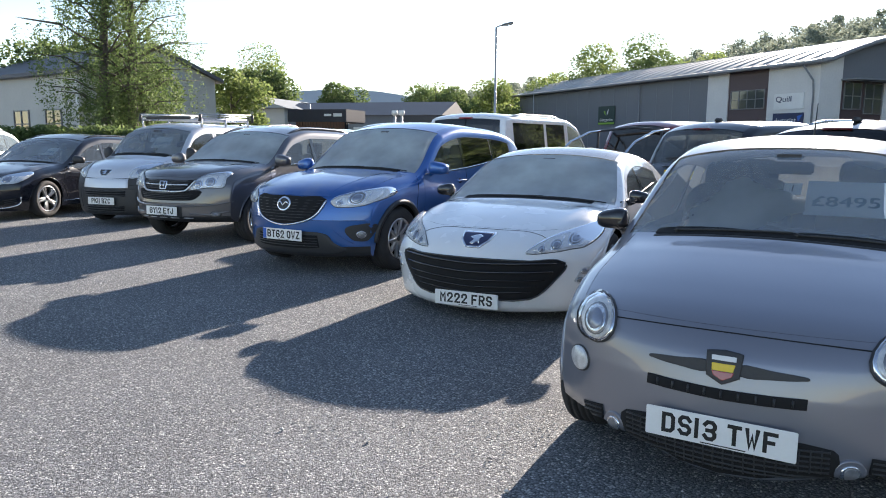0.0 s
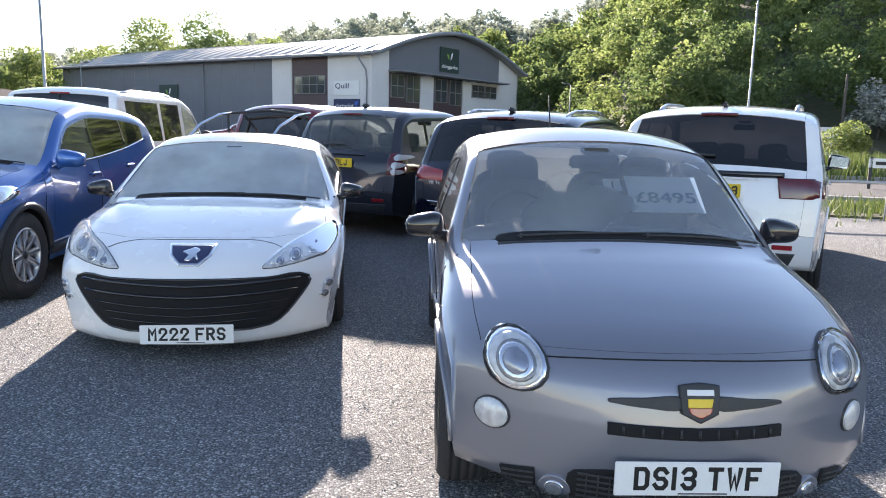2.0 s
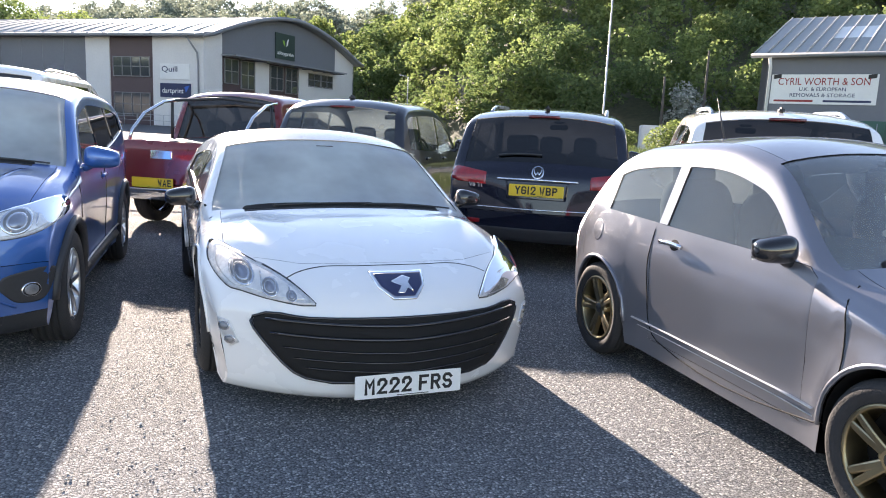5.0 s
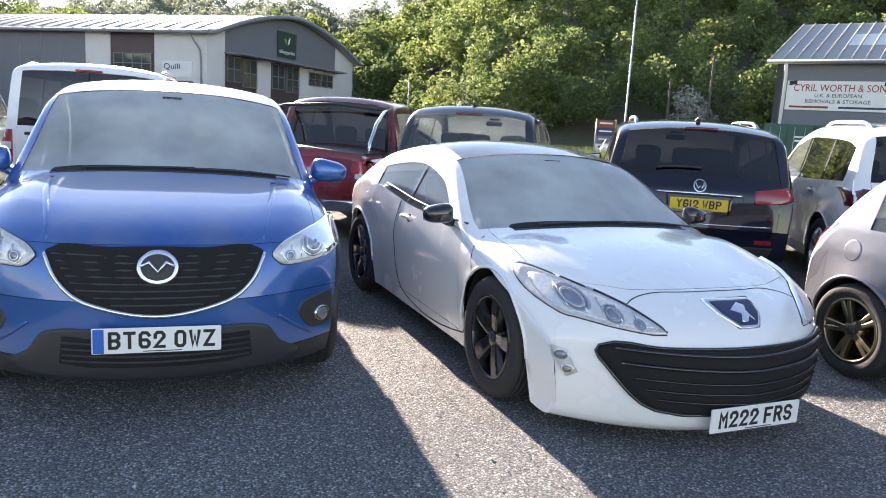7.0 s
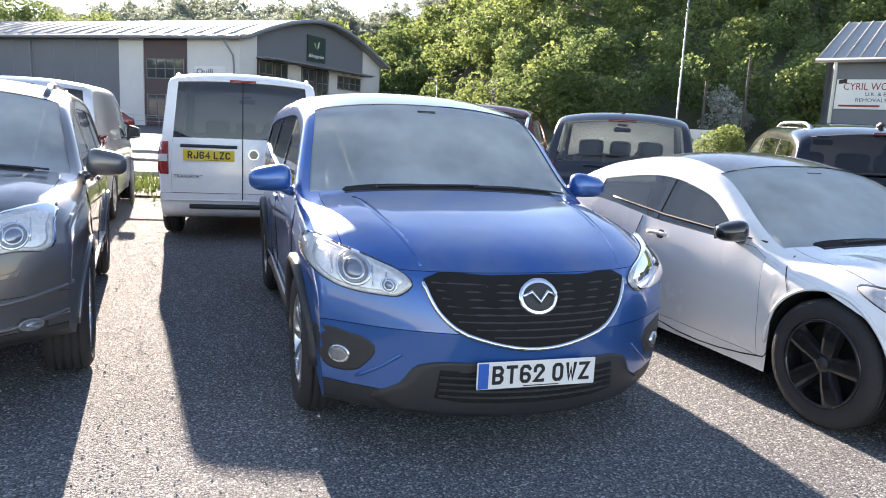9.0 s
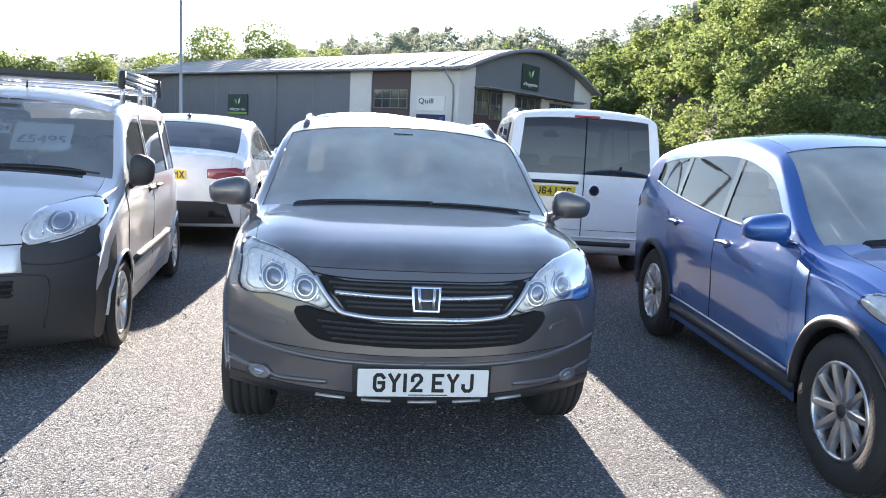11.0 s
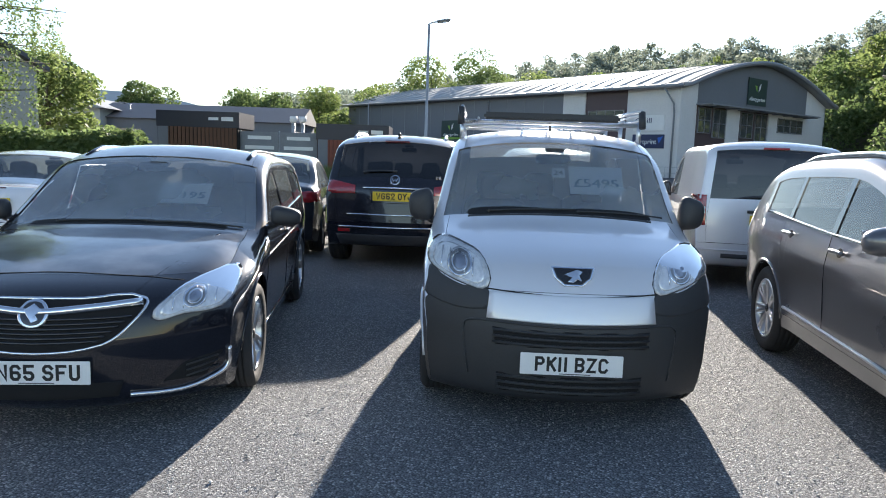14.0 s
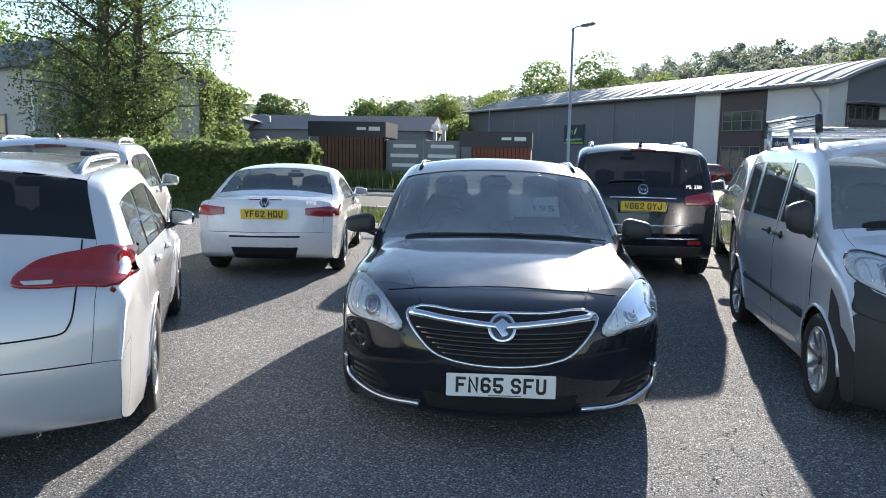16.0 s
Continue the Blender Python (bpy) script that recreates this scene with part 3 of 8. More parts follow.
        if hit is None:
            hit, nrm, _, _ = self.tree.find_nearest(Vector({"front": (a, 0.1, b), "rear": (a, self.L - 0.1, b), "left": (-self.W, a, b), "right": (self.W, a, b), "top": (a, b, 1)}[view]))
        if nrm.dot(Vector(d)) > 0:
            nrm = -nrm
        return hit + nrm * lift

    def patch(self, name, view, poly, material, lift=0.006, parent=None, label="", dome=0.0, sub=4):
        """A piece with a rounded rim that follows the skin inside the outline poly (two coordinates of the view)."""
        pts = smooth_path(poly, sub, True)
        cx, cy = sum(p[0] for p in pts) / len(pts), sum(p[1] for p in pts) / len(pts)
        n, vs, fs = len(pts), [], []
        rings = ((1.0, -0.004), (0.985, lift), (0.9, lift + dome * 0.2), (0.7, lift + dome * 0.5), (0.45, lift + dome * 0.8), (0.2, lift + dome))
        for k, h in rings:
            for x, y in pts:
                vs.append(self.on(view, cx + (x - cx) * k, cy + (y - cy) * k, h))
        vs.append(self.on(view, cx, cy, lift + dome))
        for r in range(len(rings) - 1):
            for i in range(n):
                fs.append((r * n + i, r * n + (i + 1) % n, (r + 1) * n + (i + 1) % n, (r + 1) * n + i))
        fs += [((len(rings) - 1) * n + i, (len(rings) - 1) * n + (i + 1) % n, len(vs) - 1) for i in range(n)]
        return thing(name, vs, fs, material, parent or self.root, label)

    def line(self, name, view, pts, radius, material, lift=0.002, parent=None, label="", closed=False, sub=6, flat=1.0):
        """A bar that runs on the skin through pts."""
        P = []
        for a, b in smooth_path(pts, sub, closed):
            P.append(self.on(view, a, b, lift))
        return bar(name, P, radius, material, parent or self.root, 6, closed, flat, label)

    def disc(self, name, view, a, b, radius, material, lift=0.01, parent=None, squash=1.0, n=18, label="", dome=0.0):
        return self.patch(name, view, [(a + radius * math.cos(2 * math.pi * k / n), b + radius * squash * math.sin(2 * math.pi * k / n)) for k in range(n)], material, lift, parent, label, dome, 1)

    def plate(self, view, x, z, text, material, lift=0.012, w=0.545, h=0.117, band=False, name="number_plate", tilt=0.0, roll=0.0):
        """A number plate, raised letters on a flat sheet."""
        c = self.on(view, x, z, 0)
        y = min(self.on(view, x + dx, z + dz, 0).y for dx in (-w / 2, 0, w / 2) for dz in (-h / 2, h / 2)) if view == "front" else max(self.on(view, x + dx, z + dz, 0).y for dx in (-w / 2, 0, w / 2) for dz in (-h / 2, h / 2))
        front = view == "front"
        m = pose(x, y + (-lift if front else lift), z, 90 + tilt, roll, 0 if front else 180)
        sheet = part(name, box(bmesh.new(), (w, h, 0.008), (0, 0, 0), (0, 0, 0), 0.003), material, self.root, smooth=False)
        sheet.data.transform(m)
        off = 0.02 if band else 0.0
        if text:
            u = h * 0.69 / 0.079
            step = lambda ch: (0.025 if ch == " " else 0.030 if ch == "1" else 0.061) * u
            total = sum(step(ch) for ch in text) - 0.011 * u
            fit = min(1.0, w * 0.86 / total)
            x0 = w * 0.46 - total * fit if len(text) < 6 else off - total * fit / 2     # the rest of a short number is never in view
            for ch in text:
                if ch != " ":
                    vs, fs = stroke_letter(ch, 0.079 * u, (0.019 if ch == "1" else 0.050) * u * fit, 0.0145 * u * fit)
                    ob = thing("letter", vs, fs, INK, sheet, smooth=False)
                    ob.data.transform(m @ Matrix.Translation((x0, -0.0375 * u, 0.0041)))
                x0 += step(ch) * fit
        if band:
            b = part("plate_band", box(bmesh.new(), (0.045, h * 0.94, 0.002), (-w / 2 + 0.028, 0, 0.005)), PLATE_BLUE, sheet, smooth=False)
            b.data.transform(m)
        f = part("plate_maker_line", box(bmesh.new(), (w * 0.3, 0.004, 0.001), (0.02, -h * 0.43, 0.0046)), INK, sheet, smooth=False)
        f.data.transform(m)
        return sheet

    def fit_cabin(self):
        s = self.s
        if s.get("closed"):
            return
        bz = s["belt"][1][1]
        ws0, ws1 = s["screen"]
        w = self.W * 0.86
        y1 = s.get("cabin_end", self.L - 0.5)
        block("cabin_floor", (w * 2, y1 - ws0 - 0.2, 0.05), (0, (ws0 + y1) / 2 + 0.1, 0.42), CABIN, self.root)
        vs, fs = [], []
        prof = [(ws0 + 0.12, bz + 0.03), (ws0 + 0.3, bz + 0.055), (ws0 + 0.55, bz + 0.045), (ws0 + 0.66, bz - 0.05), (ws0 + 0.6, 0.5)]
        for sx in np.linspace(-w, w, 9):
            for y, z in prof:
                vs.append((sx, y, z - 0.04 * (abs(sx) / w) ** 3 + (0.05 * math.exp(-(((sx + 0.36) / 0.2) ** 2)) if y < ws0 + 0.6 else 0)))
        k = len(prof)
        for i in range(8):
            for j in range(k - 1):
                fs.append((i * k + j, (i + 1) * k + j, (i + 1) * k + j + 1, i * k + j + 1))
        thing("dashboard", vs, fs, CABIN, self.root)
        # driver sits on the car's right: x < 0 seen from the front
        cx = -0.37
        wc = Vector((cx, ws0 + 0.72, bz + 0.03))
        tilt = Matrix.Rotation(radians(-25), 3, "X")
        bar("steering_wheel", [wc + tilt @ Vector((0.185 * math.cos(t), 0, 0.185 * math.sin(t))) for t in np.linspace(0, 2 * math.pi, 25)[:-1]], 0.016, CABIN, self.root, 6, True)
        hr = self.roof_z
        for sy, xs in s.get("seats", ((ws1 - 0.02, (-0.37, 0.37)), (ws1 + 0.9, (-0.4, 0.0, 0.4)))):
            if sy > y1 - 0.3:
                continue
            for sx in xs:
                hb = min(0.62, hr - 0.85)
                seat = part("seat", pillow((0.5, 0.54, 0.18), (sx, sy - 0.2, 0.55), 8), SEAT, self.root)
                part("backrest", pillow((0.49, 0.17, hb + 0.06), (sx, sy + 0.1, 0.55 + hb / 2), -14), SEAT, seat)
                part("headrest", pillow((0.27, 0.12, 0.2), (sx, sy + 0.2, min(hr - 0.26, 1.27)), -10), SEAT, seat)
        c = self.on("top", 0, ws0 + (ws1 - ws0) * 0.86, -0.05)
        part("interior_mirror", box(bmesh.new(), (0.24, 0.03, 0.07), tuple(c + Vector((0, 0.06, -0.03))), (10, 0, 0), 0.012), PLASTIC, self.root)
        block("mirror_mount", (0.14, 0.1, 0.03), tuple(self.on("top", 0, ws0 + (ws1 - ws0) * 0.9, -0.03)), PLASTIC, self.root)

    def fit_wheels(self):
        s, r = self.s, self.s["r"]
        rim, spokes, kind = s.get("wheel", (ALLOY, 10, "multi"))
        tw = s.get("tyre", 0.2)
        rr = r * s.get("rim", 0.70)
        for a, yw in enumerate(s["wheels"]):
            for sg in (-1, 1):
                x = sg * (float(self.width(yw, r * 2.05)) - tw * 0.5 - 0.012)
                prof = [(rr - 0.01, -tw / 2 + 0.02), (rr + 0.02, -tw / 2 + 0.004), (r * 0.88, -tw / 2 - 0.006), (r * 0.96, -tw / 2 + 0.012), (r, -tw / 2 + 0.035)]
                gro = []
                for g in np.linspace(-tw / 2 + 0.05, tw / 2 - 0.05, 4):
                    gro += [(r, g - 0.006), (r - 0.007, g - 0.004), (r - 0.007, g + 0.004), (r, g + 0.006)]
                prof = prof + gro + [(p[0], -p[1]) for p in prof[::-1]]
                vs, fs = lathe(prof, 40)
                wheel = part("wheel", self.rim(rr, tw), rim, self.root)
                wheel.location = (x, yw, r)
                wheel.rotation_euler = (radians(23 + 31 * a + 17 * sg), 0, 0 if sg > 0 else math.pi)
                thing("tyre", vs, fs, RUBBER, wheel)
                blade = self.spoke(rr, tw, kind)
                for k in range(spokes):
                    for off in ((-1, 1) if kind == "twin" else (0,)):
                        sp = new("spoke", blade)
                        sp.parent = wheel
                        sp.rotation_euler = (2 * math.pi * k / spokes + off * 0.13, 0, 0)
                hub, hf = lathe([(rr * 0.9, -0.02), (rr * 0.88, -0.03), (0.05, -0.03)], 20)
                thing("brake_disc", hub, hf, s.get("backing", VOID), wheel)
                cap, cf = lathe([(0.034, tw / 2 - 0.035), (0.03, tw / 2 - 0.026), (0.001, tw / 2 - 0.024)], 14)
                thing("hub_cap", cap, cf, s.get("hub", PLASTIC), wheel)
                # lining of the wheel arch
                lv, lf = [], []
                for t in np.linspace(-0.1, math.pi + 0.1, 16):
                    yl, zl = yw + r * 1.14 * math.cos(t), r + r * 1.14 * math.sin(t)
                    for xx in (sg * (float(self.width(yl, zl)) - 0.03), sg * (self.W - 0.36)):
                        lv.append((xx, yl, zl))
                for i in range(15):
                    lf.append((2 * i, 2 * i + 1, 2 * i + 3, 2 * i + 2))
                w0 = len(lv)
                lv += [(sg * (self.W - 0.36), yw, r)]
                lf += [(2 * i + 1, 2 * i + 3, w0) for i in range(15)]
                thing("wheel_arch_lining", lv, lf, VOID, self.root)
                # lip of the arch
                P = []
                for t in np.linspace(0.0, math.pi, 24):
                    y, z = yw + r * 1.15 * math.cos(t), r + r * 1.15 * math.sin(t)
                    P.append(self.on("right" if sg > 0 else "left", y, min(z, r * 2.3), 0.002))
                lipw = s.get("lip", 0.008)
                bar("wheel_arch_trim", P, lipw, s.get("lip_mat", s["paint"]), self.root, 6)

    def rim(self, rr, tw):
        bm = bmesh.new()
        prof = [(rr, -tw / 2 + 0.01), (rr, tw / 2 - 0.012), (rr - 0.014, tw / 2 - 0.006), (rr - 0.02, tw / 2 - 0.02), (rr - 0.025, -tw / 2 + 0.02)]
        vs, fs = lathe(prof, 40)
        bv = [bm.verts.new(v) for v in vs]
        for f in fs:
            bm.faces.new([bv[i] for i in f])
        vs, fs = lathe([(0.001, tw / 2 - 0.03), (0.05, tw / 2 - 0.03), (0.066, tw / 2 - 0.04), (0.068, 0)], 20)
        bv = [bm.verts.new(v) for v in vs]
        for f in fs:
            bm.faces.new([bv[i] for i in f])
        bmesh.ops.recalc_face_normals(bm, faces=bm.faces)
        return bm

    def spoke(self, rr, tw, kind):
        """One tapered spoke, shared by all spokes of a wheel."""
        w0, w1 = {"wide": (0.034, 0.05), "twin": (0.018, 0.015)}.get(kind, (0.021, 0.016))
        vs = []
        for rad, w, x in ((0.045, w0, tw / 2 - 0.03), (rr * 0.55, (w0 + w1) / 2, tw / 2 - 0.018), (rr - 0.012, w1, tw / 2 - 0.012)):
            vs += [(x - 0.032, rad, -w * 1.3), (x - 0.004, rad, -w), (x, rad, -w * 0.6), (x, rad, w * 0.6), (x - 0.004, rad, w), (x - 0.032, rad, w * 1.3)]
        fs = [(6 * r + k, 6 * r + (k + 1) % 6, 6 * r + 6 + (k + 1) % 6, 6 * r + 6 + k) for r in (0, 1) for k in range(6)]
        me = link_mesh("spoke", vs, fs, self.s.get("wheel", (ALLOY,))[0], False)
        return me

    # ---- common fittings ----
    def mirrors(self, y, z, size=(0.2, 0.16, 0.13), material=None, arm=0.025):
        size = (size[0], size[1] * 0.95, size[2] * 1.02)
        for sg in (-1, 1):
            w = float(self.width(y, z - 0.1))
            bm = bmesh.new()
            bmesh.ops.create_uvsphere(bm, u_segments=20, v_segments=12, radius=1)
            for v in bm.verts:
                a = [math.copysign(abs(q) ** 0.62, q) for q in v.co]
                fat = 1.0 if a[1] > 0 else 1 - 0.22 * a[1] ** 2
                v.co = Vector((a[0] * size[0] / 2 * fat, (min(a[1], 0.75) + 0.12) * size[1] / 2, a[2] * size[2] / 2 * fat * (0.95 - 0.16 * sg * a[0])))
            bmesh.ops.transform(bm, matrix=pose(sg * (w + arm + size[0] / 2 - 0.02), y, z, 0, sg * 6, sg * 10), verts=bm.verts)
            ob = part("door_mirror", bm, material or self.s["paint"], self.root)
            block("mirror_glass", (size[0] * 0.8, 0.004, size[2] * 0.74), (sg * (w + arm + size[0] / 2 - 0.02), y + size[1] * 0.44, z), CHROME, ob, (0, sg * 6, sg * 10), 0.002)
            bar("mirror_arm", [(sg * (w - 0.06), y + 0.06, z - size[2] * 0.55), (sg * (w + arm * 0.6), y + 0.03, z - size[2] * 0.45), (sg * (w + arm + 0.06), y, z - size[2] * 0.2)], (0.035, 0.028, 0.026), material or PLASTIC, ob, 8)

    def wipers(self, n=2, length=0.56):
        ws0, ws1 = self.s["screen"]
        for k in range(n):
            x0 = (-0.45, 0.12)[k] if n == 2 else 0.0
            P = [self.on("top", x0 + (length * t), ws0 + 0.022 + 0.02 * t + 0.10 * (abs(x0 + length * t) / self.W) ** 2, 0.010) for t in np.linspace(0, 1, 8)]
            w = bar("wiper", P, 0.006, PLASTIC, self.root, 6)
            block("wiper_pivot", (0.03, 0.035, 0.018), tuple(P[0]), PLASTIC, w, bevel=0.01)
        k = self.W * 0.68
        self.patch("screen_border", "top", [(-k, ws0 + 0.045), (-0.3, ws0 + 0.005), (0, ws0 - 0.002), (0.3, ws0 + 0.005), (k, ws0 + 0.045), (k * 0.985, ws0 + 0.105), (0.3, ws0 + 0.06), (0, ws0 + 0.052), (-0.3, ws0 + 0.06), (-k * 0.985, ws0 + 0.105)], VOID, 0.003)
        self.line("scuttle_grille", "top", [(-self.W * 0.68, ws0 + 0.035), (-0.3, ws0 - 0.005), (0, ws0 - 0.012), (0.3, ws0 - 0.005), (self.W * 0.68, ws0 + 0.035)], 0.024, PLASTIC, -0.008, flat=0.5)

    def handles(self, spots, material=None):
        for y, z in spots:
            for v in ("left", "right"):
                h = self.line("door_handle", v, [(y, z), (y + 0.1, z + 0.005), (y + 0.2, z)], 0.014, material or self.s["paint"], 0.022, sub=3)
                # flat dark disc paints the shade behind the handle; the skin has no hollow
                self.disc("handle_recess", v, y + 0.09, z, 0.045, VOID, 0.001, h, 0.7, 10)

    def rails(self, y0, y1, material=ALLOY, x=0.6, h=0.05, radius=0.018):
        for sg in (-1, 1):
            P = []
            for t in np.linspace(0, 1, 12):
                p = self.on("top", sg * x, y0 + (y1 - y0) * t, 0)
                P.append(p + Vector((0, 0, h * min(1, 6 * min(t, 1 - t)) - 0.012)))
            bar("roof_rail", P, radius, material, self.root, 8)

    def aerial(self, y, length=0.0, fin=True, x=0.0):
        p = self.on("top", x, y, 0)
        if length:
            bar("aerial", [p, p + Vector((0, length * 0.45, length))], (0.008, 0.003), PLASTIC, self.root, 6)
        elif fin:
            bm = box(bmesh.new(), (0.045, 0.15, 0.06), tuple(p + Vector((0, 0, 0.02))), (0, 0, 0), 0.018)
            part("aerial", bm, PLASTIC, self.root)

    def headlamp(self, poly, spots, dark=False):
        """Both headlamps: poly and round lamps given for the car's right (x < 0)."""
        for sg in (1, -1):
            P = [(sg * x, z) for x, z in poly]
            h = self.patch("headlamp", "front", P, LAMP_WELL if dark else LAMP_BODY, 0.008)
            mx, mz = sum(q[0] for q in P) / len(P), sum(q[1] for q in P) / len(P)
            self.patch("reflector_bowl", "front", [(mx + (x - mx) * 0.84, mz + (z - mz) * 0.8) for x, z in P], LAMP_BRIGHT, 0.0095, h)
            lo, hi = min(x for x, z in P), max(x for x, z in P)
            for k in range(5):                          # fine upright ribs of the reflector
                x = lo + (hi - lo) * (0.24 + 0.13 * k)
                cut = [a[1] + (b[1] - a[1]) * (x - a[0]) / (b[0] - a[0]) for a, b in zip(P, P[1:] + P[:1]) if (a[0] - x) * (b[0] - x) < 0]
                m0, m1 = min(cut), max(cut)
                self.line("reflector_rib", "front", [(x, m0 + (m1 - m0) * 0.22), (x, m1 - (m1 - m0) * 0.22)], 0.004, CHROME, 0.011, h, sub=3)
            for x, z, r in spots:
                self.disc("lamp_ring", "front", sg * x, z, r, CHROME, 0.012, h)
                self.disc("lamp_well", "front", sg * x, z, r * 0.84, LAMP_WELL, 0.0135, h)
                self.disc("inner_ring", "front", sg * x, z, r * 0.64, CHROME, 0.0147, h)
                self.disc("projector", "front", sg * x, z, r * 0.52, BULB, 0.016, h, dome=0.008)
            lens = self.patch("lamp_lens", "front", P, LENS, 0.024, h)
            lens.visible_shadow = False
            self.line("lamp_seal", "front", P, 0.004, PLASTIC, 0.001, h, closed=True, sub=3)

    def fog(self, x, z, r, poly=None, backing=VOID, squash=1.0):
        for sg in (1, -1):
            host = self.root
            if poly:
                host = self.patch("fog_lamp_recess", "front", [(sg * a, b) for a, b in poly], backing, 0.003)
            f = self.disc("fog_lamp", "front", sg * x, z, r, LAMP_WELL, 0.012, host if poly else None, squash)
            self.disc("bulb_glass", "front", sg * x, z, r * 0.5, BULB, 0.015, f, squash, dome=0.006)

    def tail_lamp(self, poly, view="rear", material=RED_LENS, inner=None):
        for sg in (1, -1):
            t = self.patch("tail_lamp", "rear", [(sg * x, z) for x, z in poly], material, 0.012)
            if inner:
                self.patch("reversing_lamp", "rear", [(sg * x, z) for x, z in inner], WHITE_LENS, 0.016, t)

    def price_card(self, x, y_frac, z, text, number=None):
        ws0, ws1 = self.s["screen"]
        p = self.on("top", x, ws0 + (ws1 - ws0) * y_frac, -0.03)
        q = self.on("top", x, ws0 + (ws1 - ws0) * (y_frac + 0.1), -0.03)
        t = math.degrees(math.atan2(q.z - p.z, q.y - p.y))
        m = Matrix.Translation(p) @ Matrix.Rotation(radians(t), 4, "X")
        card = part("price_card", box(bmesh.new(), (0.36, 0.25, 0.003), (0, 0, 0)), PAPER, self.root, "pale price card inside the windscreen", smooth=False)
        card.data.transform(m)
        letters("price", text, 0.075, PAPER_INK, card, m @ Matrix.Translation((0, -0.03, 0.003)), width=0.30, depth=0.0005, bold=0.0015)
        if number:
            m2 = m @ Matrix.Translation((-0.25, 0.06, 0))
            n2 = part("stock_card", box(bmesh.new(), (0.085, 0.085, 0.003), (0, 0, 0)), PAPER, self.root, smooth=False)
            n2.data.transform(m2)
            letters("stock_number", number, 0.05, INK, n2, m2 @ Matrix.Translation((0, 0, 0.003)), depth=0.0005)


def bot_line(L, front=0.2, mid=0.2, rear=0.25, nose=0.45, tail=0.5):
    return [(0, nose), (0.006, max(nose - 0.14, front + 0.055)), (0.035, front + 0.04), (0.11, front), (0.5, mid), (L - 0.6, mid), (L - 0.15, rear), (L - 0.05, rear + 0.05), (L - 0.012, tail - 0.08), (L, tail)]


GREY = paint("gunmetal_paint", (0.212, 0.22, 0.258), 0.5, 0.30)
WHITE = paint("white_paint", (0.83, 0.83, 0.83), 0.0, 0.25, 0.05)
BLUE = paint("blue_paint", (0.020, 0.115, 0.375), 0.45, 0.28)
TITANIUM = paint("brown_grey_paint", (0.125, 0.122, 0.13), 0.5, 0.28)
# blue and brown-grey bonnets: dust plus a painted sky sheen in the base colour
DUSTY_SHEEN_BLUE = paint("dusty_sheen_blue_paint", (0.020, 0.115, 0.375), 0.45, 0.32, 0.7)
DUSTY_SHEEN_TITANIUM = paint("dusty_sheen_brown_grey_paint", (0.125, 0.122, 0.13), 0.5, 0.32, 0.7)
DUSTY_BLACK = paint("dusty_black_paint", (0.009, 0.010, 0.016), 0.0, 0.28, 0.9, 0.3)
SILVER = paint("silver_paint", (0.68, 0.69, 0.72), 0.35, 0.32)
BLACK = paint("black_paint", (0.009, 0.010, 0.016), 0.0, 0.2, 0.03, 0.1)
NIGHT = paint("midnight_blue_paint", (0.006, 0.008, 0.019), 0.0, 0.2, 0.01, 0.1)
RED = paint("dark_red_paint", (0.19, 0.014, 0.016), 0.3, 0.26)
SLATE = paint("slate_paint", (0.022, 0.025, 0.034), 0.2, 0.28, 0.03, 0.2)


def spec(L, W, top, belt, screen, wheels, r, paint, **more):
    s = dict(L=L, W=W, top=top, belt=belt, screen=screen, wheels=wheels, r=r, paint=paint, bot=bot_line(L))
    s.update(more)
    return s


